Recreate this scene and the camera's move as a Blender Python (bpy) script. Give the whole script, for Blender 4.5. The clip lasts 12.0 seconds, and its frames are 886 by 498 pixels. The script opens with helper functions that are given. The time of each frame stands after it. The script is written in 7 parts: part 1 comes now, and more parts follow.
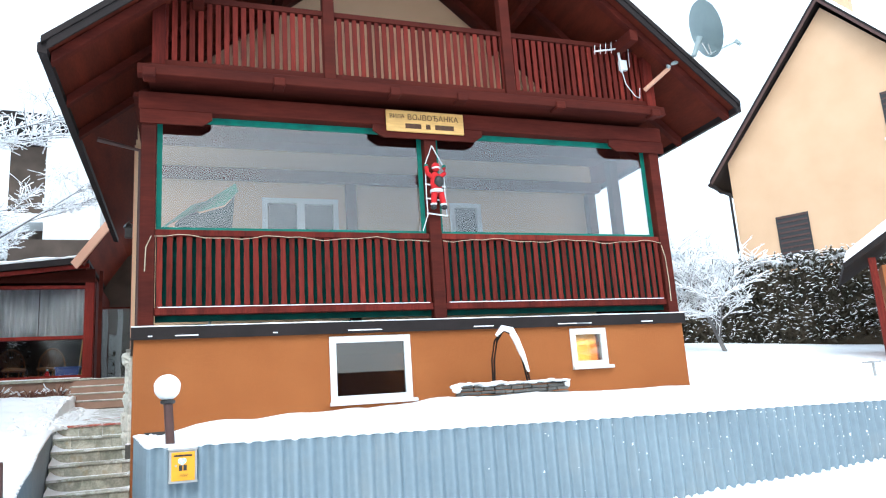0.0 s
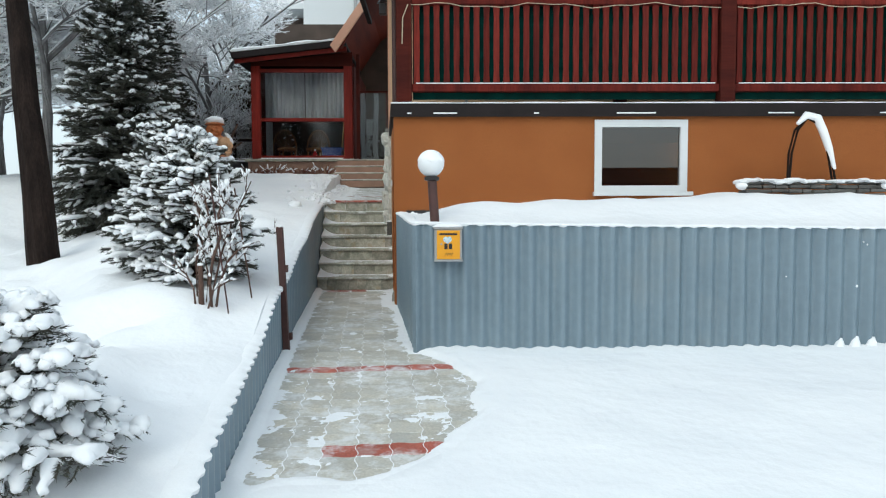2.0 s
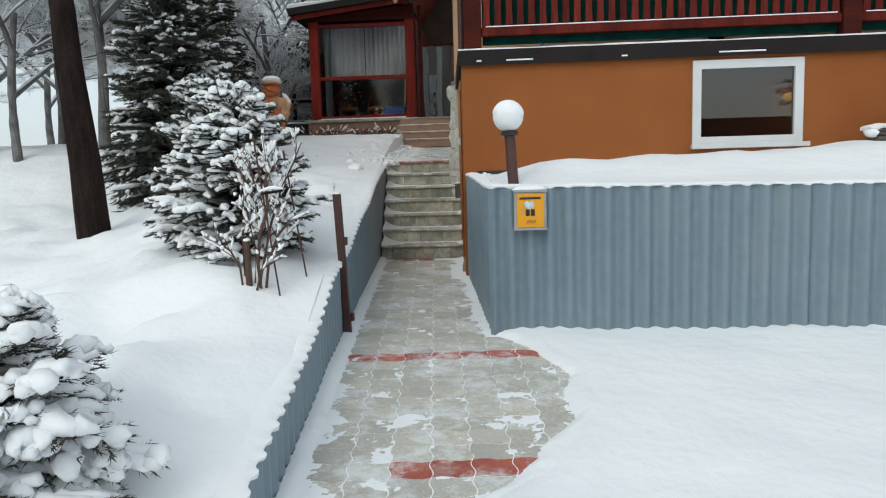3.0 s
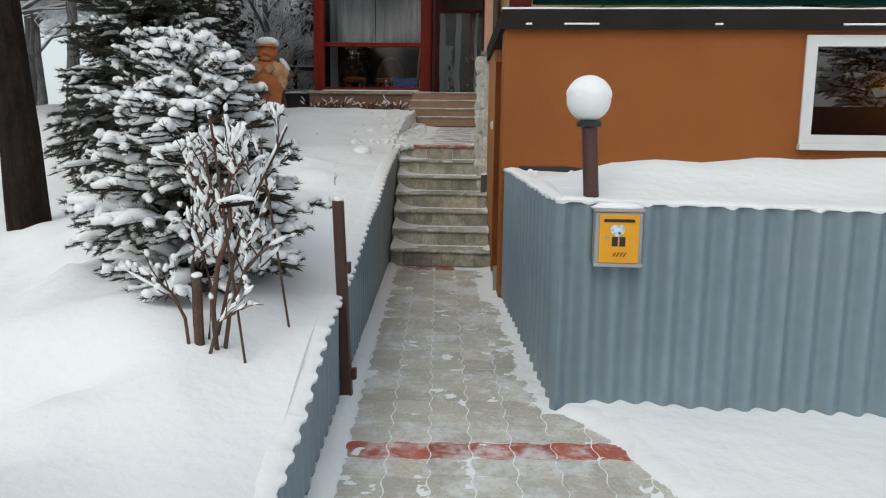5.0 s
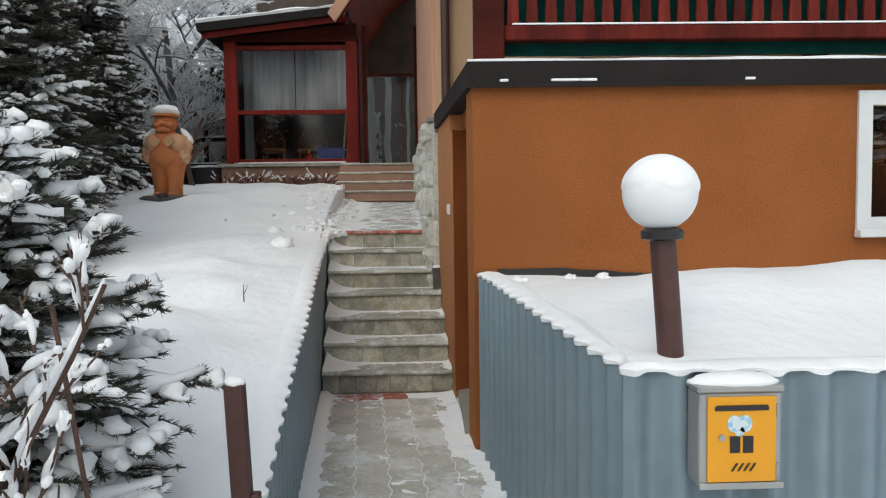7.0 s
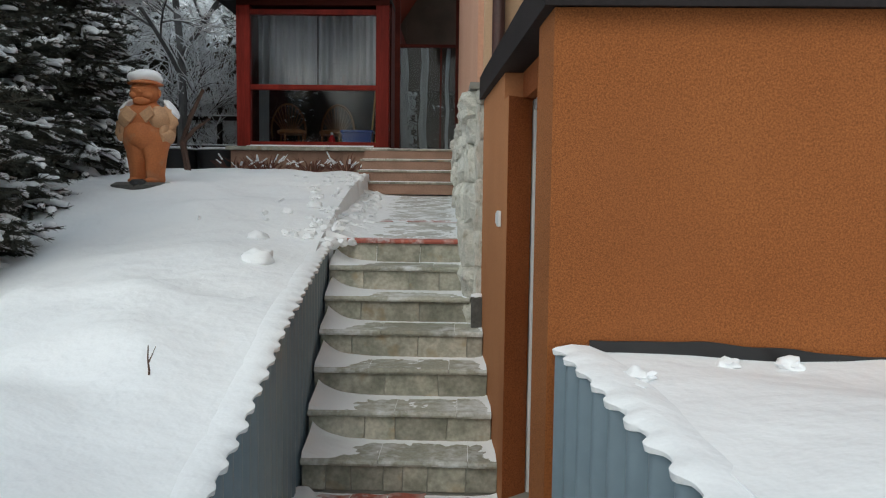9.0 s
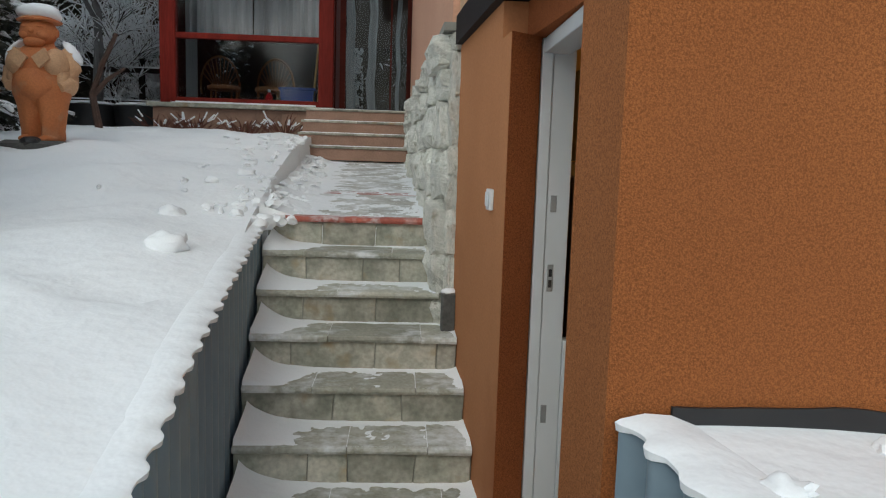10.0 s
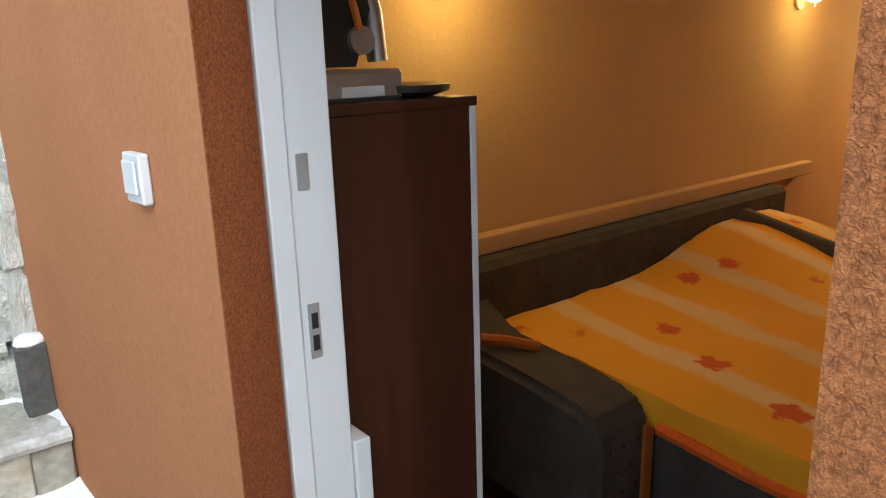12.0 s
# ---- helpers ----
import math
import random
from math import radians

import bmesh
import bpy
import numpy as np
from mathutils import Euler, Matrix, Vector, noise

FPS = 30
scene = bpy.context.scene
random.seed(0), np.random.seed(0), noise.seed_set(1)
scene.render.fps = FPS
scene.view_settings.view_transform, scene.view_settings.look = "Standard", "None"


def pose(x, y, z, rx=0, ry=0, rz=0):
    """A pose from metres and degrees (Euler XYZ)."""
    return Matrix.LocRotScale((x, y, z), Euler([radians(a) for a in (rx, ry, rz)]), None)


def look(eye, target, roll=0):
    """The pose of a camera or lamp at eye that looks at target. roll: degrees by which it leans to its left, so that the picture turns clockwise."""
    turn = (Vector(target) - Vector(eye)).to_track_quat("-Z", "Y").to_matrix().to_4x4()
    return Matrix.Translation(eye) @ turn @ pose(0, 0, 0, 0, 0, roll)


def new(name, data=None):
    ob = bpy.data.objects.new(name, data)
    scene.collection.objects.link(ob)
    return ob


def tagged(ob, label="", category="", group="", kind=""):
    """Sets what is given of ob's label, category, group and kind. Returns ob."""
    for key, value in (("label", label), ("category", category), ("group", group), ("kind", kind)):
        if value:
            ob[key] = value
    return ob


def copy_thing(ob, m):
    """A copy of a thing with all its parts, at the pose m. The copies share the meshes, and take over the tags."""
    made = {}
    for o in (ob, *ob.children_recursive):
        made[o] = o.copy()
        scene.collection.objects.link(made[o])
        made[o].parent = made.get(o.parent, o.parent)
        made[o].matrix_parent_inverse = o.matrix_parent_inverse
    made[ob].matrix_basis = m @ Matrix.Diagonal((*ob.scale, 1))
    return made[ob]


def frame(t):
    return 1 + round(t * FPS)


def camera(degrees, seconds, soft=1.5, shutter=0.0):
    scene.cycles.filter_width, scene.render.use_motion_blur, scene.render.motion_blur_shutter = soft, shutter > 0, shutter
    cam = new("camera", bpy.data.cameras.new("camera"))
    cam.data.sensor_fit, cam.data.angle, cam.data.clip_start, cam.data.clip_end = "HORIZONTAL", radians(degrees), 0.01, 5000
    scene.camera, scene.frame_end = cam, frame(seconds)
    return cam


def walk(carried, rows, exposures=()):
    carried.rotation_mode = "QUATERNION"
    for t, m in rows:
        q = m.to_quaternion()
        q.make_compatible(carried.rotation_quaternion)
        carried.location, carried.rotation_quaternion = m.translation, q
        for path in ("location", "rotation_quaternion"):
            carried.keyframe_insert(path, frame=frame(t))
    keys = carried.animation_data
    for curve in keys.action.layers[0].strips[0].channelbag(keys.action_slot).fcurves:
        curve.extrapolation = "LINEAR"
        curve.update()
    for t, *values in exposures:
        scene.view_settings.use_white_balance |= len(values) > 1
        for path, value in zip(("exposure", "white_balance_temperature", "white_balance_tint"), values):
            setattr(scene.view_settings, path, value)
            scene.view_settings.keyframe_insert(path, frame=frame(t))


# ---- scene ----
cam = camera(62.9, 12.0, 1.15)
PATH = [
    (0, (0.588, 0.298, 1.271), (1.253, 2.138, 1.689), -3.9),
    (0.5, (0.55, 0.479, 1.263), (1.111, 2.366, 1.614), -3.7),
    (1, (0.491, 0.638, 1.242), (0.833, 2.598, 1.443), -2.1),
    (1.5, (0.468, 0.874, 1.197), (0.645, 2.866, 1.215), -1.8),
    (2, (0.424, 1.193, 1.202), (0.455, 3.19, 1.089), -0.2),
    (2.5, (0.321, 1.634, 1.196), (0.216, 3.619, 0.978), -1.5),
    (3, (0.317, 2.017, 1.216), (0.169, 3.999, 0.994), -1.6),
    (3.2, (0.358, 2.136, 1.256), (0.188, 4.116, 1.036), -1.1),
    (4.8, (0.0, 3.459, 1.352), (-0.158, 5.429, 1.049), -0.1),
    (5, (-0.041, 3.643, 1.349), (-0.186, 5.617, 1.06), 0.8),
    (5.5, (-0.202, 4.021, 1.406), (-0.218, 6.005, 1.155), 0.7),
    (6, (-0.257, 4.427, 1.411), (-0.321, 6.419, 1.242), -0.1),
    (6.5, (-0.265, 4.828, 1.491), (-0.314, 6.823, 1.358), -0.1),
    (7, (-0.317, 5.279, 1.552), (-0.26, 7.275, 1.436), -0.8),
    (7.2, (-0.308, 5.455, 1.552), (-0.237, 7.451, 1.462), -0.8),
    (8.8, (-0.297, 7.053, 1.623), (-0.253, 9.051, 1.532), 0.4),
    (9, (-0.3, 7.224, 1.646), (-0.348, 9.218, 1.499), 0.7),
    (9.5, (-0.377, 7.653, 1.659), (-0.403, 9.647, 1.503), 2.0),
    (10, (-0.443, 8.161, 1.667), (-0.326, 10.144, 1.43), 1.8),
    (10.5, (-0.482, 8.626, 1.679), (-0.339, 10.58, 1.278), 0.6),
    (11, (-0.511, 9.083, 1.684), (-0.105, 11.0, 1.284), -1.7),
    (11.5, (-0.514, 9.415, 1.684), (0.341, 11.176, 1.276), -1.5),
    (12, (-0.435, 9.724, 1.702), (0.758, 11.245, 1.192), -1.8),
]
EXPOSURES = [(0.0, 0.98, 5750, 3), (0.5, 0.68, 5750, 3), (1.0, 0.49, 5800, 2), (2.0, 0.06, 6050, 1), (3.2, -0.18, 6300, 3), (5.0, -0.22, 6500, 5), (7.0, 0.0, 6450, 5), (9.0, -0.06, 6250, 2), (10.2, -0.04, 6150, 2), (11.0, 0.14, 6250, 6), (11.5, 0.36, 6600, 7), (12.0, 1.08, 5700, 5)]
walk(cam, [(t, look(eye, target, roll)) for t, eye, target, roll in PATH], EXPOSURES)

# ---- world and sun: an overcast winter day, soft light from the whole sky ----
world = bpy.data.worlds.new("overcast_sky")
scene.world = world
world.use_nodes = True
wn, wl = world.node_tree.nodes, world.node_tree.links
wn.clear()
w_out, w_bg, w_add = wn.new("ShaderNodeOutputWorld"), wn.new("ShaderNodeBackground"), wn.new("ShaderNodeAddShader")
w_cloud, w_sky = wn.new("ShaderNodeBackground"), wn.new("ShaderNodeTexSky")
w_sky.sky_type, w_sky.sun_disc = "NISHITA", False
w_sky.sun_elevation, w_sky.sun_rotation = radians(38), radians(200)
w_sky.air_density, w_sky.dust_density = 1.0, 4.0
wl.new(w_sky.outputs[0], w_bg.inputs[0])
w_bg.inputs[1].default_value = 0.05
w_cloud.inputs[0].default_value = (0.90, 0.95, 1.0, 1)   # the cloud layer
w_cloud.inputs[1].default_value = 0.80
wl.new(w_bg.outputs[0], w_add.inputs[0])
wl.new(w_cloud.outputs[0], w_add.inputs[1])
wl.new(w_add.outputs[0], w_out.inputs[0])
sun = new("sun", bpy.data.lights.new("sun", "SUN"))
sun.data.energy, sun.data.angle, sun.data.color = 0.5, radians(25), (1.0, 0.97, 0.93)
sun.matrix_world = look((0, 0, 10), (2.2, 6.0, 3.5))


# ---- materials ----
def rgb(c):
    return (*c, 1) if len(c) == 3 else c


def mat(name, base, second=None, rough=0.8, scale=4.0, mix=(0.35, 0.7), fine=0.0, fine_scale=60.0, bump=0.0, bump_scale=40.0,
        metal=0.0, stretch=(1, 1, 1), random_tint=0.0, stain=None, stain_scale=1.2, stain_at=(0.55, 0.75), spec=0.5, pebble=0.0, dust=0.0, dust_at=(0.5, 0.75)):
    """A surface with two scales of colour variation, an optional stain, fine relief and a random tint for each piece."""
    m = bpy.data.materials.new(name)
    m.use_nodes = True
    n, l = m.node_tree.nodes, m.node_tree.links
    b = n["Principled BSDF"]
    b.inputs["Roughness"].default_value, b.inputs["Metallic"].default_value = rough, metal
    b.inputs["Specular IOR Level"].default_value = spec
    tc, mp = n.new("ShaderNodeTexCoord"), n.new("ShaderNodeMapping")
    mp.inputs["Scale"].default_value = stretch
    l.new(tc.outputs["Object"], mp.inputs[0])
    if random_tint:                                 # no two pieces share the same marks
        rd, sc = n.new("ShaderNodeObjectInfo"), n.new("ShaderNodeVectorMath")
        sc.operation, sc.inputs[1].default_value = "MULTIPLY", (31.0, 17.0, 23.0)
        l.new(rd.outputs["Random"], sc.inputs[0])
        l.new(sc.outputs[0], mp.inputs["Location"])

    def field(size, detail=4.0, lo=0.35, hi=0.7):
        t, r = n.new("ShaderNodeTexNoise"), n.new("ShaderNodeMapRange")
        t.inputs["Scale"].default_value, t.inputs["Detail"].default_value = size, detail
        l.new(mp.outputs[0], t.inputs["Vector"])
        r.inputs[1].default_value, r.inputs[2].default_value = lo, hi
        l.new(t.outputs[0], r.inputs[0])
        return r.outputs[0]

    def blend(kind, fac, a, c):
        x = n.new("ShaderNodeMix")
        x.data_type, x.blend_type = "RGBA", kind
        for sock, v in ((x.inputs[0], fac), (x.inputs[6], a), (x.inputs[7], c)):
            if isinstance(v, bpy.types.NodeSocket):
                l.new(v, sock)
            else:
                sock.default_value = v if isinstance(v, float) else rgb(v)
        return x.outputs[2]

    col = blend("MIX", field(scale, 5.0, *mix), base, second or tuple(v * 0.8 for v in base))
    if fine:
        f = field(fine_scale, 3.0, 0.3, 0.7)
        g = n.new("ShaderNodeMapRange")
        g.inputs[3].default_value, g.inputs[4].default_value = 1.0 - fine, 1.0 + fine
        l.new(f, g.inputs[0])
        c = n.new("ShaderNodeCombineColor")
        for i in range(3):
            l.new(g.outputs[0], c.inputs[i])
        col = blend("MULTIPLY", 1.0, col, c.outputs[0])
    if stain:
        col = blend("MIX", field(stain_scale, 6.0, *stain_at), col, stain)
    if random_tint:
        oi, hsv, g = n.new("ShaderNodeObjectInfo"), n.new("ShaderNodeHueSaturation"), n.new("ShaderNodeMapRange")
        g.inputs[3].default_value, g.inputs[4].default_value = 1.0 - random_tint, 1.0 + random_tint
        l.new(oi.outputs["Random"], g.inputs[0])
        l.new(g.outputs[0], hsv.inputs["Value"])
        l.new(col, hsv.inputs["Color"])
        col = hsv.outputs[0]
    if dust:                                        # thin blown snow, one drift over all the pieces
        geo, a, b2, mx, r, k = (n.new("ShaderNode" + kind) for kind in ("NewGeometry", "TexNoise", "TexNoise", "Math", "MapRange", "Math"))
        for t, size, det in ((a, 3.2, 6.0), (b2, 17.0, 5.0)):
            t.inputs["Scale"].default_value, t.inputs["Detail"].default_value, t.inputs["Roughness"].default_value = size, det, 0.62
            l.new(geo.outputs["Position"], t.inputs["Vector"])
        mx.operation, mx.inputs[1].default_value = "MULTIPLY_ADD", 0.55
        l.new(b2.outputs[0], mx.inputs[0])
        l.new(a.outputs[0], mx.inputs[2])
        r.inputs[1].default_value, r.inputs[2].default_value = dust_at[0] + 0.28, dust_at[1] + 0.28
        l.new(mx.outputs[0], r.inputs[0])
        k.operation, k.inputs[1].default_value = "MULTIPLY", dust
        l.new(r.outputs[0], k.inputs[0])
        col = blend("MIX", k.outputs[0], col, (0.82, 0.84, 0.86))
    if pebble:                                      # grains of a thrown plaster
        vo, g = n.new("ShaderNodeTexVoronoi"), n.new("ShaderNodeMapRange")
        vo.inputs["Scale"].default_value, vo.inputs["Randomness"].default_value = pebble, 1.0
        wob, mad = n.new("ShaderNodeTexNoise"), n.new("ShaderNodeVectorMath")
        wob.inputs["Scale"].default_value, wob.inputs["Detail"].default_value = pebble * 0.6, 3.0
        l.new(mp.outputs[0], wob.inputs["Vector"])
        mad.operation, mad.inputs[1].default_value = "MULTIPLY_ADD", (0.012, 0.012, 0.012)
        l.new(wob.outputs["Color"], mad.inputs[0])
        l.new(mp.outputs[0], mad.inputs[2])
        l.new(mad.outputs[0], vo.inputs["Vector"])
        g.inputs[1].default_value, g.inputs[2].default_value = 0.25, 0.75
        g.inputs[3].default_value, g.inputs[4].default_value = 1.22, 0.75
        l.new(vo.outputs["Distance"], g.inputs[0])
        hsv = n.new("ShaderNodeHueSaturation")
        l.new(g.outputs[0], hsv.inputs["Value"])
        l.new(col, hsv.inputs["Color"])
        col = hsv.outputs[0]
    l.new(col, b.inputs["Base Color"])
    if pebble:
        p, iv = n.new("ShaderNodeBump"), n.new("ShaderNodeMath")
        iv.operation, iv.inputs[0].default_value = "SUBTRACT", 1.0
        l.new(vo.outputs["Distance"], iv.inputs[1])
        p.inputs["Strength"].default_value, p.inputs["Distance"].default_value = 1.0, bump
        l.new(iv.outputs[0], p.inputs["Height"])
        l.new(p.outputs[0], b.inputs["Normal"])
    elif bump:
        t, p = n.new("ShaderNodeTexNoise"), n.new("ShaderNodeBump")
        t.inputs["Scale"].default_value, t.inputs["Detail"].default_value = bump_scale, 4.0
        p.inputs["Strength"].default_value, p.inputs["Distance"].default_value = 1.0, bump
        l.new(mp.outputs[0], t.inputs["Vector"])
        l.new(t.outputs[0], p.inputs["Height"])
        l.new(p.outputs[0], b.inputs["Normal"])
    return m


SNOW = mat("snow", (0.92, 0.93, 0.94), (0.87, 0.885, 0.905), rough=0.75, scale=1.2, fine=0.02, fine_scale=120.0, bump=0.022, bump_scale=5.0, spec=0.2)
ORANGE = mat("orange_render", (0.365, 0.130, 0.043), (0.310, 0.105, 0.034), rough=0.95, scale=1.2, fine=0.22, fine_scale=130.0, bump=0.0026, spec=0.1, stain=(0.33, 0.118, 0.042), stain_scale=0.7, pebble=270.0)
# smoother plaster; its base is also lightened for skylight from the west
SMOOTHORANGE = mat("smooth_orange_plaster", (0.45, 0.200, 0.090), (0.405, 0.175, 0.076), rough=0.9, scale=1.6, fine=0.07, fine_scale=90.0, bump=0.0012, bump_scale=120.0, spec=0.15, stain=(0.34, 0.128, 0.053), stain_scale=1.1)
FINEORANGE = mat("fine_orange_render", (0.36, 0.140, 0.053), (0.31, 0.116, 0.044), rough=0.95, scale=1.5, fine=0.25, fine_scale=160.0, bump=0.0014, spec=0.1, pebble=330.0)
RUST = mat("rust_render", (0.37, 0.120, 0.045), (0.30, 0.092, 0.034), rough=0.95, scale=2.0, fine=0.22, fine_scale=150.0, bump=0.0024, spec=0.1, pebble=280.0)
PINK = mat("pink_render", (0.62, 0.36, 0.25), (0.57, 0.32, 0.22), rough=0.9, scale=1.0, fine=0.06, bump=0.002, bump_scale=90.0, spec=0.2)
BEIGE = mat("beige_render", (0.62, 0.42, 0.27), (0.56, 0.37, 0.23), rough=0.9, scale=0.7, fine=0.05, bump=0.002, bump_scale=60.0, spec=0.2)
SHEET = mat("grey_blue_sheet", (0.215, 0.280, 0.325), (0.175, 0.232, 0.275), rough=0.36, scale=0.8, fine=0.05, fine_scale=14.0, bump=0.0012, bump_scale=7.0, stain=(0.24, 0.28, 0.30), stain_scale=2.0, stain_at=(0.55, 0.9))
FASCIA = mat("dark_fascia", (0.023, 0.018, 0.018), (0.016, 0.013, 0.013), rough=0.7, scale=3.0, bump=0.001, spec=0.15, fine=0.15)
REDWOOD = mat("red_stained_wood", (0.140, 0.0190, 0.0130), (0.070, 0.0110, 0.0085), rough=0.75, scale=6.0, stretch=(1, 1, 0.12), fine=0.22, fine_scale=45.0, bump=0.0015, bump_scale=50.0, random_tint=0.3, spec=0.12)
DARKWOOD = mat("dark_red_wood", (0.080, 0.0135, 0.0085), (0.046, 0.0085, 0.006), rough=0.75, scale=5.0, stretch=(0.15, 1, 1), fine=0.15, fine_scale=40.0, bump=0.0015, random_tint=0.15, spec=0.12)
SOFFIT = mat("soffit_boards", (0.120, 0.021, 0.0105), (0.070, 0.013, 0.0075), rough=0.75, scale=4.0, stretch=(1, 0.15, 1), fine=0.15, random_tint=0.15, spec=0.12)
REDPAINT = mat("bright_red_stained_wood", (0.23, 0.024, 0.016), (0.15, 0.016, 0.011), rough=0.5, scale=6.0, stretch=(1, 1, 0.12), fine=0.18, fine_scale=45.0, bump=0.0012, random_tint=0.12, spec=0.12)
WHITE = mat("white_plastic", (0.68, 0.70, 0.71), (0.62, 0.64, 0.65), rough=0.35, scale=3.0)
GREEN = mat("green_fabric", (0.0, 0.17, 0.12), (0.0, 0.11, 0.082), rough=0.75, scale=8.0, bump=0.006, bump_scale=25.0)
STONE = mat("rubble_stone", (0.80, 0.78, 0.71), (0.60, 0.60, 0.53), rough=0.9, scale=6.0, fine=0.14, fine_scale=60.0, bump=0.02, bump_scale=18.0, random_tint=0.14, stain=(0.40, 0.38, 0.29), stain_scale=4.0, stain_at=(0.56, 0.74))
STEPSTONE = mat("green_grey_step_stone", (0.43, 0.405, 0.335), (0.25, 0.25, 0.20), rough=0.75, scale=7.0, mix=(0.38, 0.62), fine=0.2, fine_scale=40.0, bump=0.006, bump_scale=16.0, random_tint=0.28, stain=(0.33, 0.25, 0.14), stain_scale=6.0, stain_at=(0.58, 0.74))
TREADSTONE = mat("worn_flagstone", (0.40, 0.385, 0.315), (0.29, 0.29, 0.235), rough=0.7, scale=5.0, fine=0.16, bump=0.004, bump_scale=20.0, random_tint=0.18, stain=(0.50, 0.50, 0.46), stain_scale=9.0, stain_at=(0.5, 0.8), dust=0.7, dust_at=(0.48, 0.68))
# darker copy of the green fabric, with the railing's shade in its colour
SHADEDGREEN = mat("shaded_green_fabric", (0.003, 0.040, 0.032), (0.002, 0.022, 0.019), rough=0.85, scale=8.0, bump=0.006, bump_scale=25.0, spec=0.1)
PEACH = mat("pale_terracotta", (0.60, 0.36, 0.20), (0.50, 0.28, 0.15), rough=0.75, scale=6.0, fine=0.1, bump=0.003, bump_scale=30.0)
BRICKRED = mat("dark_red_wall", (0.10, 0.045, 0.038), (0.07, 0.033, 0.028), rough=0.9, scale=0.6, fine=0.1)
JOINT = mat("mortar", (0.30, 0.29, 0.26), (0.24, 0.23, 0.2), rough=0.95, scale=8.0, bump=0.004)
DEEPJOINT = mat("grey_rubble_mortar", (0.20, 0.19, 0.155), (0.13, 0.125, 0.10), rough=0.95, scale=8.0, bump=0.006)
PAVER = mat("grey_paver", (0.55, 0.52, 0.45), (0.44, 0.415, 0.35), rough=0.62, scale=5.0, fine=0.16, bump=0.002, random_tint=0.13, stain=(0.52, 0.52, 0.50), stain_scale=5.0, stain_at=(0.45, 0.85), dust=0.62, dust_at=(0.48, 0.66))
REDPAVER = mat("red_paver", (0.46, 0.125, 0.085), (0.34, 0.085, 0.06), rough=0.7, scale=6.0, fine=0.18, bump=0.002, random_tint=0.15, stain=(0.55, 0.40, 0.37), stain_scale=9.0, stain_at=(0.50, 0.75), dust=0.6, dust_at=(0.49, 0.64))
BARK = mat("bark", (0.026, 0.018, 0.015), (0.011, 0.008, 0.007), spec=0.1, rough=0.95, scale=8.0, stretch=(1, 1, 0.25), fine=0.25, bump=0.02, bump_scale=22.0)
TWIG = mat("twig_bark", (0.11, 0.062, 0.045), (0.07, 0.040, 0.030), rough=0.9, scale=12.0, fine=0.2)
NEEDLE = mat("spruce_needles", (0.055, 0.060, 0.050), (0.080, 0.076, 0.060), rough=0.8, scale=3.0, fine=0.2, spec=0.2)
TERRACOTTA = mat("terracotta", (0.56, 0.190, 0.062), (0.46, 0.15, 0.052), rough=0.75, scale=5.0, fine=0.1, bump=0.003, bump_scale=30.0, stain=(0.42, 0.24, 0.13), stain_scale=4.0)
YELLOW = mat("yellow_enamel", (0.80, 0.36, 0.01), (0.74, 0.32, 0.01), rough=0.4, scale=4.0)
GALV = mat("galvanised", (0.42, 0.42, 0.41), (0.36, 0.36, 0.36), rough=0.45, scale=6.0, metal=0.5)
BLACK = mat("black_plastic", (0.015, 0.015, 0.016), (0.022, 0.02, 0.02), rough=0.45, scale=8.0)
BROWNSTEEL = mat("brown_painted_steel", (0.075, 0.03, 0.024), (0.055, 0.022, 0.018), rough=0.5, scale=6.0, fine=0.12)
MILK = mat("milk_glass", (0.84, 0.86, 0.87), (0.80, 0.82, 0.84), rough=0.6, scale=2.0)
CREAM = mat("ochre_wall_paint", (0.66, 0.44, 0.20), (0.60, 0.40, 0.18), rough=0.85, scale=1.5, fine=0.05, bump=0.001, bump_scale=80.0)
VENEER = mat("dark_brown_veneer", (0.070, 0.023, 0.011), (0.040, 0.013, 0.0065), rough=0.4, scale=5.0, stretch=(1, 1, 0.1), fine=0.2, fine_scale=30.0)
UPHOLSTERY = mat("grey_brown_upholstery", (0.080, 0.066, 0.055), (0.052, 0.043, 0.036), rough=0.95, scale=8.0, fine=0.2, fine_scale=150.0, bump=0.002, bump_scale=120.0)
ORANGEWOOD = mat("orange_varnished_wood", (0.45, 0.13, 0.02), (0.36, 0.10, 0.016), rough=0.35, scale=6.0, stretch=(1, 0.2, 0.2), fine=0.15)
SILVER = mat("brushed_silver", (0.55, 0.55, 0.55), (0.45, 0.45, 0.45), rough=0.35, scale=12.0, metal=0.8)
WICKER = mat("wicker", (0.30, 0.13, 0.045), (0.20, 0.08, 0.03), rough=0.7, scale=30.0, fine=0.25)
BLUE = mat("blue_plastic", (0.02, 0.06, 0.30), (0.015, 0.045, 0.22), rough=0.4, scale=5.0)
SCARLET = mat("red_felt", (0.55, 0.015, 0.018), (0.45, 0.012, 0.015), rough=0.95, scale=10.0, fine=0.15)
PINE = mat("varnished_pine", (0.66, 0.40, 0.13), (0.55, 0.31, 0.09), rough=0.5, scale=5.0, stretch=(0.2, 1, 1), fine=0.15, fine_scale=30.0, stain=(0.25, 0.11, 0.03), stain_scale=6.0, stain_at=(0.62, 0.72))
SCORCH = mat("scorched_lettering", (0.05, 0.02, 0.008), (0.09, 0.035, 0.012), rough=0.7, scale=20.0)
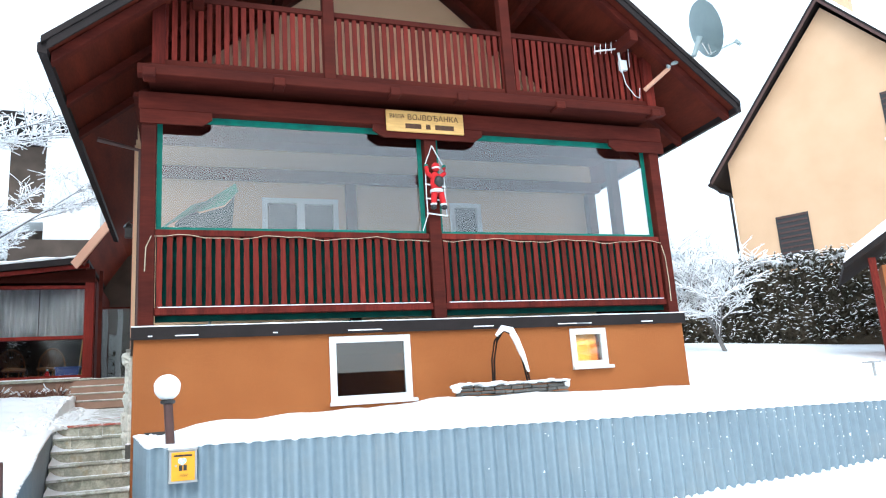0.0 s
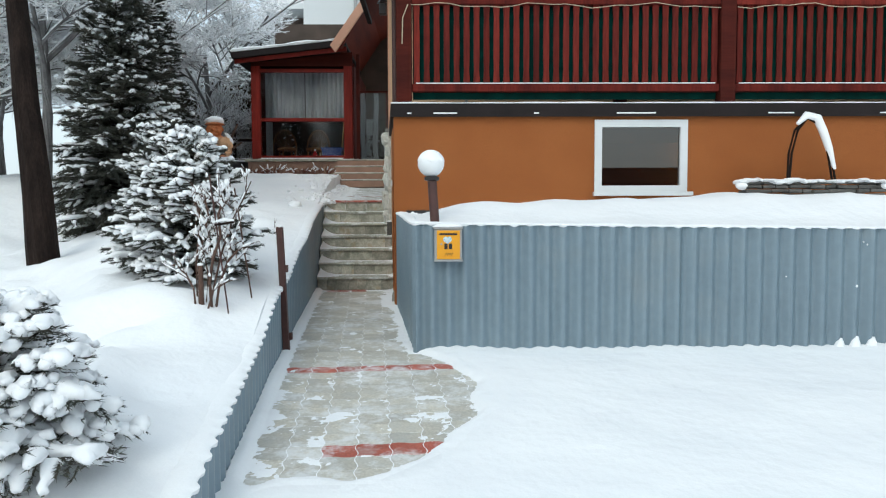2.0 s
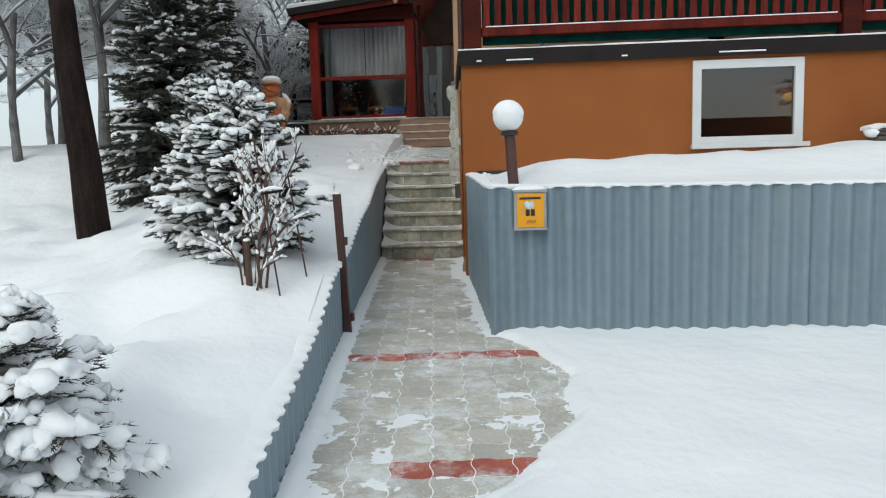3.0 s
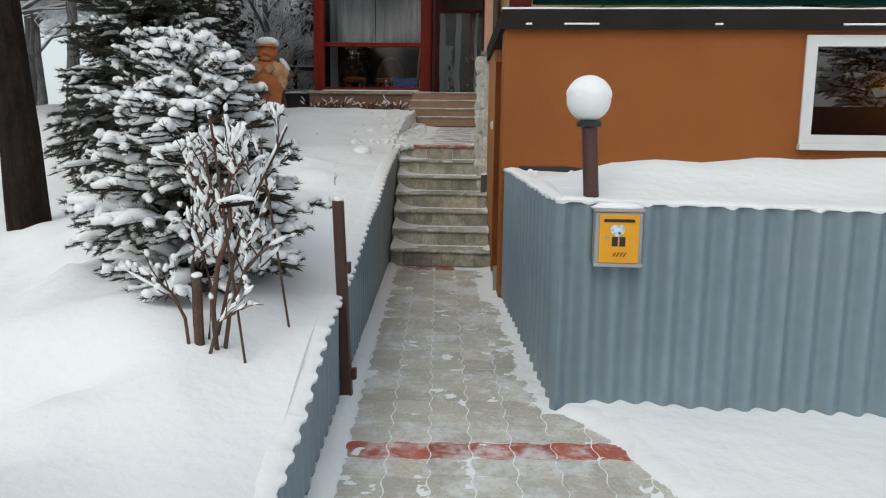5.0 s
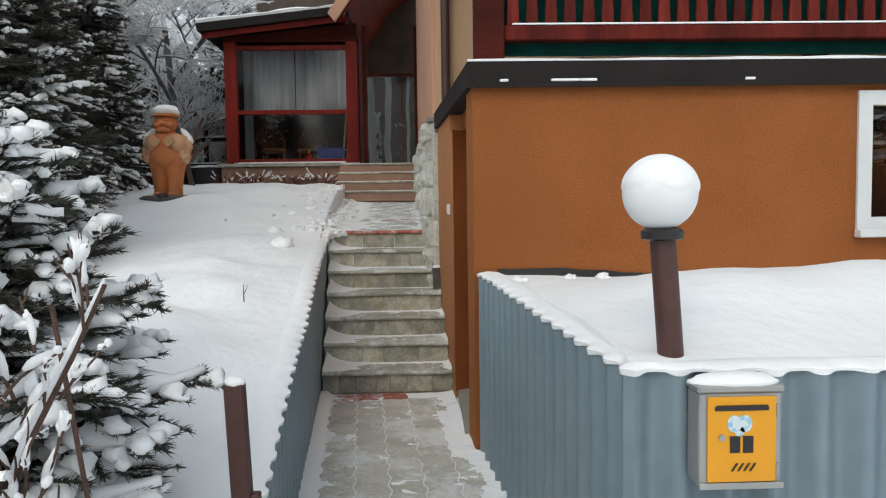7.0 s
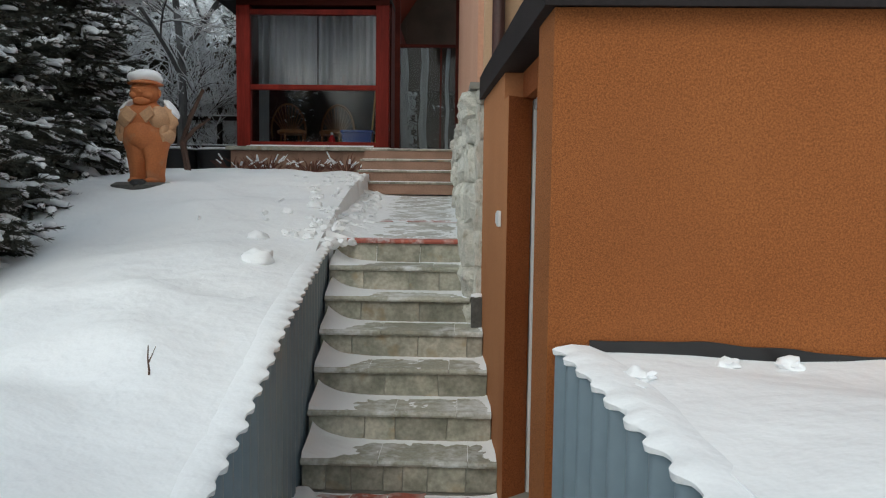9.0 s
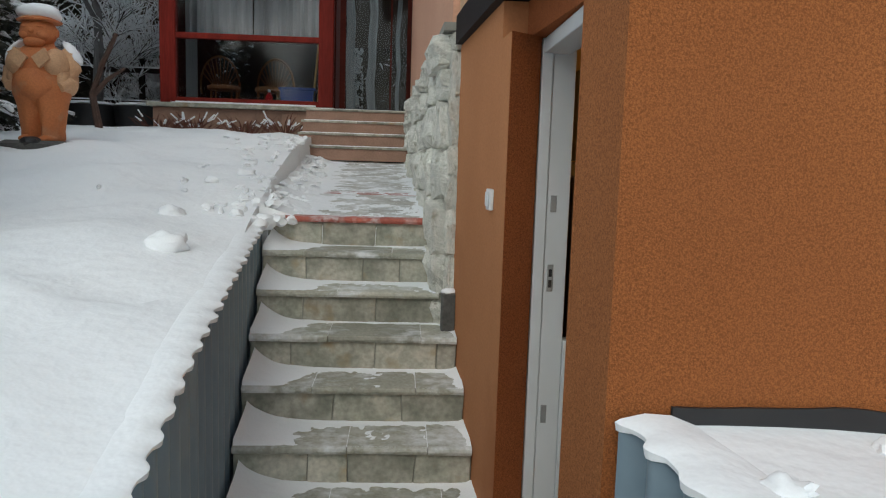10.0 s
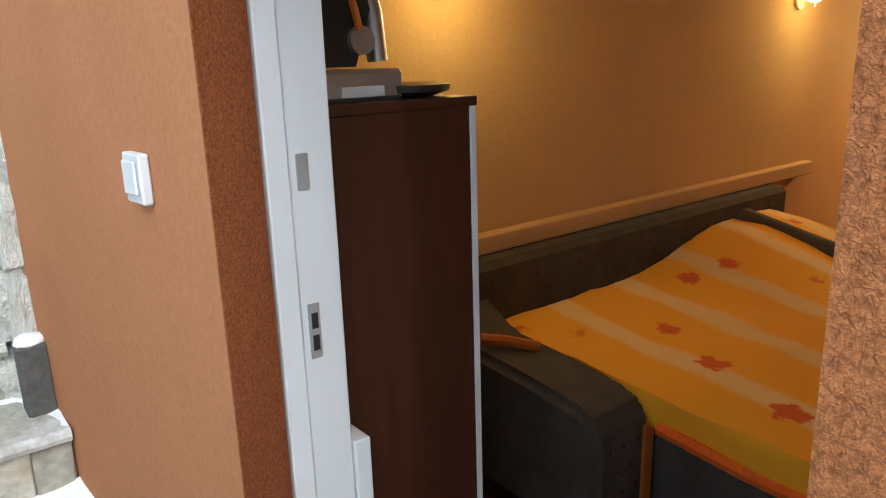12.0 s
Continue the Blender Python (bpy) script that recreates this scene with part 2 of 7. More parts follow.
DISH = mat("pale_grey_enamel", (0.30, 0.365, 0.37), (0.26, 0.32, 0.33), rough=0.5, scale=4.0)
CORD = mat("beige_cord", (0.50, 0.42, 0.30), (0.40, 0.33, 0.23), rough=0.9, scale=20.0)
FABRICGREEN = mat("pale_green_canvas", (0.16, 0.42, 0.28), (0.12, 0.34, 0.23), rough=0.9, scale=5.0)
# the parasol canvas again, darkened as its shaded underside
SHADEDCANVAS = mat("shaded_green_canvas", (0.05, 0.08, 0.075), (0.035, 0.06, 0.055), rough=0.9, scale=5.0)
HOAR = mat("hoar_frosted_bark", (0.22, 0.215, 0.215), (0.09, 0.085, 0.085), rough=0.95, scale=3.0, fine=0.2, spec=0.1)
HEDGE = mat("hedge_foliage", (0.105, 0.085, 0.060), (0.040, 0.038, 0.028), rough=0.85, scale=1.5, fine=0.3, spec=0.15)
DUSTPAVER = mat("pale_landing_paver", (0.50, 0.48, 0.43), (0.40, 0.385, 0.345), rough=0.7, scale=4.0, fine=0.14, bump=0.002, random_tint=0.12, stain=(0.58, 0.58, 0.56), stain_scale=5.0, stain_at=(0.45, 0.8), dust=0.75, dust_at=(0.42, 0.62))
SHEER = mat("grey_sheer_curtain", (0.84, 0.85, 0.86), (0.50, 0.52, 0.54), rough=0.9, scale=1.6, stretch=(5, 1, 0.10))
TILE = mat("terracotta_step_tile", (0.34, 0.20, 0.14), (0.27, 0.16, 0.11), rough=0.6, scale=5.0, fine=0.12, random_tint=0.1)
BOARD = mat("weathered_shed_boards", (0.34, 0.12, 0.035), (0.26, 0.09, 0.03), rough=0.8, scale=4.0, stretch=(1, 1, 0.15), fine=0.2, random_tint=0.15)
FLOORTILE = mat("pale_terrace_tile", (0.42, 0.36, 0.30), (0.36, 0.31, 0.26), rough=0.6, scale=3.0, fine=0.1)
LIMESTONE = mat("wet_grey_stone", (0.13, 0.125, 0.115), (0.08, 0.078, 0.072), rough=0.9, scale=6.0, fine=0.2, bump=0.01, bump_scale=15.0, random_tint=0.25)
HOUSEWHITE = mat("white_render", (0.72, 0.75, 0.76), (0.64, 0.67, 0.69), rough=0.9, scale=0.5, fine=0.05)
# brown darkened to hold the shade of unlit interiors in the colour
ROOMSHADE = mat("interior_shade", (0.10, 0.075, 0.06), (0.06, 0.045, 0.035), rough=0.9, scale=2.0)


def glass(name, tint=(1, 1, 1), rough=0.0, clear=0.6, gloss=0.02):
    """Thin clear sheet: mostly lets light straight through, with a mirror-like gloss that grows towards grazing."""
    m = bpy.data.materials.new(name)
    m.use_nodes = True
    n, l = m.node_tree.nodes, m.node_tree.links
    n.clear()
    out, mixer, tr, gl, fr = (n.new("ShaderNode" + k) for k in ("OutputMaterial", "MixShader", "BsdfTransparent", "BsdfGlossy", "Fresnel"))
    tr.inputs[0].default_value, gl.inputs["Roughness"].default_value = rgb(tint), rough
    fr.inputs[0].default_value = 1.5
    ma = n.new("ShaderNodeMath")
    ma.operation, ma.inputs[1].default_value = "ADD", gloss
    l.new(fr.outputs[0], ma.inputs[0])
    l.new(ma.outputs[0], mixer.inputs[0])
    l.new(tr.outputs[0], mixer.inputs[1])
    l.new(gl.outputs[0], mixer.inputs[2])
    l.new(mixer.outputs[0], out.inputs[0])
    return m


PANE = glass("window_glass", (0.80, 0.83, 0.83), gloss=0.11)
# glass tinted so that the lit room behind looks dim
SHADEPANE = glass("shade_tinted_glazing", (0.26, 0.25, 0.25), gloss=0.075)
FILM = glass("clear_plastic_sheet", (0.88, 0.89, 0.90), rough=0.0, gloss=0.045)
# tint stands in for the dark rooms behind the terrace windows
TERRACEPANE = glass("shade_tinted_terrace_glazing", (0.14, 0.15, 0.15), gloss=0.0)
VEIL = glass("veranda_plastic_sheet", (0.92, 0.93, 0.94), rough=0.06, gloss=-0.01)
SCREEN = glass("passage_plastic_sheet", (0.62, 0.64, 0.65), rough=0.04, gloss=-0.02)


# ---- helpers of the build ----
def rnd(a, b):
    return random.uniform(a, b)


ORG = {}


def thing(name, at, label, category, group="", kind=""):
    e = new(name)
    e.location = at
    e.empty_display_size = 0.1
    ORG[e.name] = Vector(at)
    return tagged(e, label, category, group, kind)


def solid(name, bm, material, label="", category="", kind="", group="", at=None, smooth=False):
    """A thing or a piece of the setting that is one mesh; bm in the world's metres."""
    me = bpy.data.meshes.new(name)
    if at is not None:
        bm.transform(Matrix.Translation(-Vector(at)))
    bm.to_mesh(me)
    bm.free()
    me.materials.append(material)
    if smooth:
        me.shade_smooth()
        me.set_sharp_from_angle(angle=radians(50))
    ob = new(name, me)
    ob.location = at or (0, 0, 0)
    ORG[ob.name] = Vector(at or (0, 0, 0))
    return tagged(ob, label, category, group, kind)


def part(name, bm, material, parent, label="", smooth=False, kind=""):
    """A bmesh in the world's metres as one mesh object under a thing or a part."""
    base = ORG[parent.name]
    bm.transform(Matrix.Translation(-base))
    me = bpy.data.meshes.new(name)
    bm.to_mesh(me)
    bm.free()
    me.materials.append(material)
    if smooth:
        me.shade_smooth()
        me.set_sharp_from_angle(angle=radians(50))
    ob = new(name, me)
    ob.parent = parent
    ORG[ob.name] = base
    return tagged(ob, label, kind=kind)


def pieces(name, parent, shape, material, places):
    """Alike pieces that share one mesh, each an object of its own at a pose in the world."""
    base = Matrix.Translation(-ORG[parent.name])
    me = bpy.data.meshes.new(name)
    shape.to_mesh(me)
    shape.free()
    me.materials.append(material)
    for m in places:
        ob = new(name, me)
        ob.parent = parent
        ob.matrix_basis = base @ m


def box(bm, x0, x1, y0, y1, z0, z1, bevel=0.0, m=None):
    v = bmesh.ops.create_cube(bm, size=1.0)["verts"]
    t = Matrix.Translation(((x0 + x1) / 2, (y0 + y1) / 2, (z0 + z1) / 2)) @ Matrix.Diagonal((abs(x1 - x0), abs(y1 - y0), abs(z1 - z0), 1))
    bmesh.ops.transform(bm, matrix=(m @ t if m else t), verts=v)
    if bevel:
        e = list({e for a in v for e in a.link_edges})
        bmesh.ops.bevel(bm, geom=e, offset=bevel, segments=1, affect="EDGES")
    return bm


def cuboid(x0, x1, y0, y1, z0, z1, bevel=0.0, m=None):
    return box(bmesh.new(), x0, x1, y0, y1, z0, z1, bevel, m)


def prism(bm, pts, axis, a, b):
    """The polygon pts (two coordinates each) swept along axis from a to b."""
    def at(p, w):
        return {"x": (w, p[0], p[1]), "y": (p[0], w, p[1]), "z": (p[0], p[1], w)}[axis]
    lo, hi = [bm.verts.new(at(p, a)) for p in pts], [bm.verts.new(at(p, b)) for p in pts]
    bm.faces.new(lo)
    bm.faces.new(hi[::-1])
    for i in range(len(pts)):
        j = (i + 1) % len(pts)
        bm.faces.new((lo[i], hi[i], hi[j], lo[j]))
    bmesh.ops.recalc_face_normals(bm, faces=bm.faces)
    return bm


def tube(bm, pts, radii, sides=6, cap=True):
    """A tapered tube along a line of points."""
    rings, up = [], Vector((0.3, 0.2, 1)).normalized()
    for i, p in enumerate(pts):
        d = (Vector(pts[min(i + 1, len(pts) - 1)]) - Vector(pts[max(i - 1, 0)])).normalized()
        a = d.cross(up)
        a = a.normalized() if a.length > 1e-3 else Vector((1, 0, 0))
        b = d.cross(a)
        r = radii[i] if hasattr(radii, "__len__") else radii
        rings.append([bm.verts.new(Vector(p) + r * (math.cos(k * math.tau / sides) * a + math.sin(k * math.tau / sides) * b)) for k in range(sides)])
    for q, s in zip(rings, rings[1:]):
        for k in range(sides):
            j = (k + 1) % sides
            bm.faces.new((q[k], q[j], s[j], s[k]))
    if cap:
        bm.faces.new(rings[0][::-1])
        bm.faces.new(rings[-1])
    return bm


def lathe(bm, profile, centre, sides=24):
    """A turned body: profile of (radius, height) round the upright through centre."""
    c = Vector(centre)
    rings = [[bm.verts.new(c + Vector((r * math.cos(k * math.tau / sides), r * math.sin(k * math.tau / sides), z))) for k in range(sides)] for r, z in profile]
    for q, s in zip(rings, rings[1:]):
        for k in range(sides):
            j = (k + 1) % sides
            bm.faces.new((q[k], q[j], s[j], s[k]))
    bm.faces.new(rings[0][::-1])
    bm.faces.new(rings[-1])
    return bm


def lump(bm, centre, size, seed=0, sub=2, rough=0.25, m=None):
    """A soft uneven lump, as snow lies."""
    v = bmesh.ops.create_icosphere(bm, subdivisions=sub, radius=1.0)["verts"]
    for a in v:
        k = 1 + rough * noise.noise(a.co * 1.7 + Vector((seed * 3.1, seed * 1.7, seed)))
        a.co = Vector((a.co.x * size[0], a.co.y * size[1], a.co.z * size[2])) * k
        if m:
            a.co = m @ a.co
        a.co += Vector(centre)
    return bm


def wall_x(bm, x0, x1, y0, y1, z0, z1, holes):
    """A wall along x with openings (x0, x1, z0, z1) that go through it."""
    cuts = sorted({x0, x1, *(h[0] for h in holes), *(h[1] for h in holes)})
    for a, b in zip(cuts, cuts[1:]):
        over = sorted([h for h in holes if h[0] <= a and h[1] >= b], key=lambda h: h[2])
        z = z0
        for h in over:
            if h[2] > z:
                box(bm, a, b, y0, y1, z, h[2])
            z = h[3]
        if z1 > z:
            box(bm, a, b, y0, y1, z, z1)
    bmesh.ops.remove_doubles(bm, verts=bm.verts, dist=0.0005)
    return bm


# ---- the lie of the land ----
def lerp(rows, x):
    if x <= rows[0][0]:
        return rows[0][1]
    for (a, u), (b, v) in zip(rows, rows[1:]):
        if x <= b:
            return u + (v - u) * (x - a) / (b - a)
    return rows[-1][1]


def skew(y):
    """The path, the stairs and the side of the house lean a little to the left of the front's square."""
    return -0.075 * (min(y, 14.2) - 9.6)


def side_x(y):
    """The outer face of the basement's west wall."""
    return -0.008 - 0.068 * (y - 9.6)


def path_z(y):
    return lerp([(-8, -0.42), (2, -0.38), (3.5, -0.28), (5, -0.16), (6.5, -0.07), (7.35, -0.03), (8.5, 0.02), (10.866, 0.117)], y)


def kerb_top(y):
    return lerp([(2.0, -0.30), (4.1, 0.04), (4.5, 0.11), (5.15, 0.18), (6.1, 0.29), (6.57, 0.41), (6.85, 0.48), (7.25, 0.52), (7.9, 0.58), (8.3, 0.67), (8.8, 0.77), (9.5, 0.85), (10.05, 0.96), (10.4, 1.04), (10.9, 1.11), (11.9, 1.235), (12.4, 1.28)], y)


def kerb_x(y):
    return lerp([(1.5, -0.31), (4.3, -0.59), (6.2, -0.765), (7.5, -0.880), (12.4, -1.25), (16.0, -1.46), (19.0, -1.60)], y)


def smooth(a, b, x):
    t = max(0.0, min(1.0, (x - a) / (b - a)))
    return t * t * (3 - 2 * t)


def cleared(x, y):
    """How far the paving is swept free of snow, 0 to 1."""
    right = lerp([(4.55, -0.15), (4.85, 0.20), (5.3, 0.54), (5.8, 0.74), (6.4, 0.76), (6.9, 0.64), (7.3, 0.32), (7.5, 0.36), (9.5, 0.15), (10.8, 0.05)], y) + 0.03 * math.sin(y * 9)
    return smooth(4.6, 4.9, y + 0.08 * math.sin(x * 7)) * (1 - smooth(right - 0.12, right + 0.10, x)) * smooth(kerb_x(y) + 0.02, kerb_x(y) + 0.15, x)


FENCE_Y, STAIR_Y, RISER, TREAD, STAIR_Z = 7.35, 10.866, 0.173, 0.272, 0.117
LAND_Y, LAND_Z = STAIR_Y + 6 * TREAD, STAIR_Z + 7 * RISER
LAND_RISE = 0.078                                   # slope of the landing


# hollows and little mounds in the snow: x, y, radius, depth
DENTS = [(-1.1, 5.0, 0.18, -0.08), (-1.6, 5.7, 0.25, -0.08), (-0.98, 5.6, 0.15, 0.04), (-2.2, 5.0, 0.3, 0.10), (-1.35, 4.7, 0.2, 0.06), (-2.6, 6.4, 0.35, 0.09), (-1.9, 5.3, 0.15, -0.06),
         (-1.72, 6.30, 0.10, -0.07), (-1.95, 6.05, 0.16, -0.05), (-1.28, 6.52, 0.42, 0.085), (-1.5, 5.2, 0.45, 0.05), (-2.3, 5.6, 0.4, 0.06), (-1.62, 9.3, 0.05, -0.03), (-1.45, 10.9, 0.07, -0.04),
         (-1.9, 10.6, 0.06, -0.03), (-2.5, 13.4, 0.3, 0.05), (-3.0, 14.6, 0.35, 0.04), (0.9, 8.1, 0.22, 0.045), (1.5, 8.5, 0.3, 0.03), (2.6, 8.0, 0.3, -0.03), (3.4, 8.7, 0.25, 0.04)]

random.seed(71)
for _ in range(46):
    v = rnd(4.6, 14.8)
    DENTS.append((kerb_x(v) - rnd(0.35, 2.2), v, rnd(0.08, 0.26), rnd(-0.06, 0.06)))
for _ in range(16):
    DENTS.append((rnd(0.9, 7.0), rnd(7.9, 9.3), rnd(0.08, 0.22), rnd(-0.03, 0.035)))


def ripple(x, y, k=1.0):
    x_fall = []
    for u, v, r, a in (DENTS if -5 < x < 8 and 3.5 < y < 17 else ()):
        q = ((x - u) ** 2 + (y - v) ** 2) / (r * r)
        if q < 6:
            k2 = a * math.exp(-q)
            x_fall.append(k2)
    low = sum(x_fall)
    return low + k * (0.05 * noise.noise(Vector((x * 0.7, y * 0.7, 0))) + 0.045 * noise.noise(Vector((x * 2.3, y * 2.3, 3))) + 0.012 * noise.noise(Vector((x * 7, y * 7, 6))))


def ground_z(s, y):
    x = s + skew(y)
    far = max(0.0, math.hypot(x - 2, y - 8) - 30)
    if y > 18.9:                                    # behind the house
        if x < -1.0:
            return 2.0 + 0.02 * (y - 18.9) + ripple(x, y) + 0.02 * far
        return 2.0 + 0.075 * min(14, y - 16.3) * smooth(0, 9, x) + ripple(x, y) + 0.02 * far
    if x < kerb_x(y) - 0.037:                       # the garden, over the low fence
        d = kerb_x(y) - 0.045 - x
        z = kerb_top(y) + 0.012 + 0.043 * smooth(0.0, 0.5, d) if y < 12.1 else lerp([(12.1, 1.29), (13.3, 1.52), (14.7, 1.73), (16.5, 1.90), (18.9, 2.0)], y)
        z -= min(0.55, 0.17 * max(0.0, d - 0.9)) * smooth(14.5, 11.5, y) * smooth(3.0, 6.0, y)
        z += 0.04 * smooth(0.1, 0.9, d) * smooth(12, 9, y) * smooth(3, 5, y)
        return z + ripple(x, y, (1.1 + 1.3 * smooth(12.5, 10.0, y)) * smooth(0.0, 0.5, d)) - 0.012 * far
    if s < 0.132:                                   # path, stairs, landing
        if y < STAIR_Y - 0.02:
            return path_z(y) + (0.035 + ripple(x, y, 0.2)) * (1 - cleared(x, y)) - 0.05 * cleared(x, y)
        if y < LAND_Y - 0.01:
            return 0.0
        e = x - kerb_x(y) - 0.12 * noise.noise(Vector((y * 2.5, 4, 0)))
        return LAND_Z + LAND_RISE * (y - LAND_Y) + 0.05 - 0.11 * smooth(0.0, 0.34, e) + 0.02 * noise.noise(Vector((x * 8, y * 8, 0))) * smooth(0.34, 0.1, e)
    if y < FENCE_Y + 0.03:                          # yard before the sheet fence
        drift = 0.05 * max(0.0, x - 4.0) * smooth(5.2, 7.3, y)
        return path_z(y) + (0.035 + ripple(x, y, 0.4) + drift) * (1 - cleared(x, y)) - 0.05 * cleared(x, y) - 0.012 * far
    edge = 1.080 - 0.013 * x if x < 9.5 else 0.96   # the raised bed and the slope beside the house
    crest = lerp([(0.30, 1.13), (0.70, 1.245), (1.3, 1.24), (1.9, 1.265), (2.7, 1.30), (3.4, 1.315), (5.0, 1.325), (6.6, 1.285), (9.0, 1.18)], x)
    foot = lerp([(0.2, 1.15), (0.9, 1.13), (1.6, 1.14), (2.3, 1.18), (3.5, 1.28), (7.7, 1.30), (9.0, 1.18)], x)
    z = edge + 0.02 * smooth(7.4, 7.6, y) + (crest - edge - 0.02) * smooth(7.5, 8.4, y) + (foot - crest) * smooth(8.5, 9.5, y) + ripple(x, y, 0.55 * smooth(7.4, 7.8, y))
    if y > 9.75 and x < 7.6:
        return -0.05
    if y > 9.6:
        z += 0.155 * min(12, y - 9.6) * smooth(7.0, 9.5, x)
    return z - 0.02 * far * (x > 60)


def lines(lo, hi, step, far, extra=()):
    a = [lo + i * step for i in range(int(round((hi - lo) / step)) + 1)]
    d, g = step, []
    while (g[-1] if g else 0) < far:
        d *= 1.35
        g.append((g[-1] if g else 0) + d)
    return sorted({round(v, 4) for v in [*a, *(lo - v for v in g), *(hi + v for v in g), *extra]})


def build_ground():
    bm = bmesh.new()
    ss = lines(-9.0, 12.0, 0.12, 420, (0.125, 0.140))
    ys = lines(-3.0, 24.0, 0.12, 420, (FENCE_Y + 0.026, FENCE_Y + 0.036, STAIR_Y - 0.03, LAND_Y - 0.02, LAND_Y + 0.01, 18.89, 18.91))
    edge = []
    rows = []
    for y in ys:
        row = []
        sk, k = skew(max(-3.0, min(20.0, y))), kerb_x(y)
        xs = [s + sk for s in ss]
        if 0 < y < 18.8:                                    # lay a grid line on either side of the low fence
            i = max(j for j, x in enumerate(xs) if x < k)
            xs[i], xs[i + 1] = k - 0.045, k - 0.030
        for x in xs:
            row.append(bm.verts.new((x, y, ground_z(x - skew(y), y))))
        rows.append(row)
    for a, b in zip(rows, rows[1:]):
        for i in range(len(ss) - 1):
            bm.faces.new((a[i], a[i + 1], b[i + 1], b[i]))
    solid("ground", bm, SNOW, "snow-covered yard and garden ground with soft drifts", "ground", kind="structure", smooth=True)


build_ground()


# ---- corrugated sheet fences ----
def corrugated(name, line, top, bottom, label, snow_label, pitch, depth, seams, corner=None):
    """Sheet metal with round corrugations along a ground line, between two height functions, sheet by sheet, with snow along its top."""
    fence = thing(name, (line[0][0], line[0][1], 0.0), label, "fence")
    pts, length = [], 0.0
    for (ax, ay), (bx, by) in zip(line, line[1:]):
        seg = math.hypot(bx - ax, by - ay)
        n = max(2, int(seg / pitch * 10))
        for i in range(n + 1):
            f = i / n
            nx, ny = (by - ay) / seg, -(bx - ax) / seg
            w = depth * math.cos((length + seg * f) / pitch * math.tau)
            pts.append((ax + (bx - ax) * f + nx * w, ay + (by - ay) * f + ny * w, length + seg * f, nx, ny, w / depth))
        length += seg
    cuts = [0.0, *seams, length + 1]
    for a, b in zip(cuts, cuts[1:]):
        bm = bmesh.new()
        run = [p for p in pts if a - 1e-6 <= p[2] <= b + 0.02]
        if len(run) < 3:
            continue
        lift = 0.002 if cuts.index(a) % 2 else 0.0
        cols = [[bm.verts.new((x + nx * (lift + o), y + ny * (lift + o), z)) for o, z in ((0, bottom(x, y)), (0, top(x, y)), (-0.003, top(x, y)), (-0.003, bottom(x, y)))] for x, y, d, nx, ny, w in run]
        for c, e in zip(cols, cols[1:]):
            for k in range(4):
                j = (k + 1) % 4
                bm.faces.new((c[k], c[j], e[j], e[k]))
        bm.faces.new(cols[0][::-1])
        bm.faces.new(cols[-1])
        bmesh.ops.recalc_face_normals(bm, faces=bm.faces)
        part("sheet", bm, SHEET, fence, smooth=True)
    bm = bmesh.new()
    rings = []
    for x, y, d, nx, ny, w in pts:
        k = max(0.0, w) ** 0.7 if w > 0 else 0.0
        out = 0.015 + 0.010 * k * (1 + 0.5 * noise.noise(Vector((d * 4, 0, 1)))) + 0.006 * noise.noise(Vector((d * 16, 7, 1)))
        droop = 0.008 + 0.012 * k * (1 + noise.noise(Vector((d * 5, 2, 1))))
        h = 0.020 + 0.008 * noise.noise(Vector((d * 2.2, 4, 1))) + 0.002 * noise.noise(Vector((d * 9, 4, 1)))
        t = top(x, y)
        b = -0.75 * w * depth
        near = max(0.1, min(1.0, math.hypot(x - corner[0], y - corner[1]) / 0.36)) if corner else 1.0
        rings.append([bm.verts.new((x + nx * (o + b), y + ny * (o + b), t + z)) for o, z in ((0.003, -droop), (out, -droop * 0.7), (out * 1.15, 0.004), (out * 0.7, h * 0.5))]
                     + [bm.verts.new((x + nx * (o * near - w * depth), y + ny * (o * near - w * depth), t + z)) for o, z in ((-0.03, h), (-0.09, 0.014 + 0.008 * noise.noise(Vector((d * 1.7, 9, 1)))), (-0.20, -0.03))])
    for c, e in zip(rings, rings[1:]):
        for k in range(6):
            bm.faces.new((c[k], e[k], e[k + 1], c[k + 1]))
    part("snow", bm, SNOW, fence, snow_label, smooth=True)
    return fence


def bed_top(x, y):
    return (1.075 - 0.013 * max(0, x)) + 0.07 * smooth(FENCE_Y, 9.6, y)


corrugated("sheet_fence", [(0.040, 9.58), (0.288, FENCE_Y), (9.9, FENCE_Y)], bed_top, lambda x, y: -0.2,
           "grey-blue corrugated sheet fence holding the snowy bed", "scalloped snow edge", 0.14, 0.025, (2.24, 3.38, 4.5, 5.62, 6.74, 7.86, 8.98, 10.1), (0.288, FENCE_Y))
corrugated("low_sheet_fence", [(kerb_x(y), y) for y in (2.2, 3.2, 4.3, 6.2, 7.34, 9.8, 12.4)], lambda x, y: kerb_top(y), lambda x, y: path_z(y) - 0.15,
           "low grey-blue corrugated sheet fence beside the path", "scalloped snow edge", 0.13, 0.014, (2.1, 4.2, 6.3, 8.4))


# ---- the house: shell ----
X1, YF, YB, YN = 7.76, 9.6, 11.7, 18.0      # corners, front, terrace back wall, north end
SLAB = (2.255, 2.395)
FASC_Y, FASC_X = YF - 0.05, -0.03                   # the fascia's front and west faces
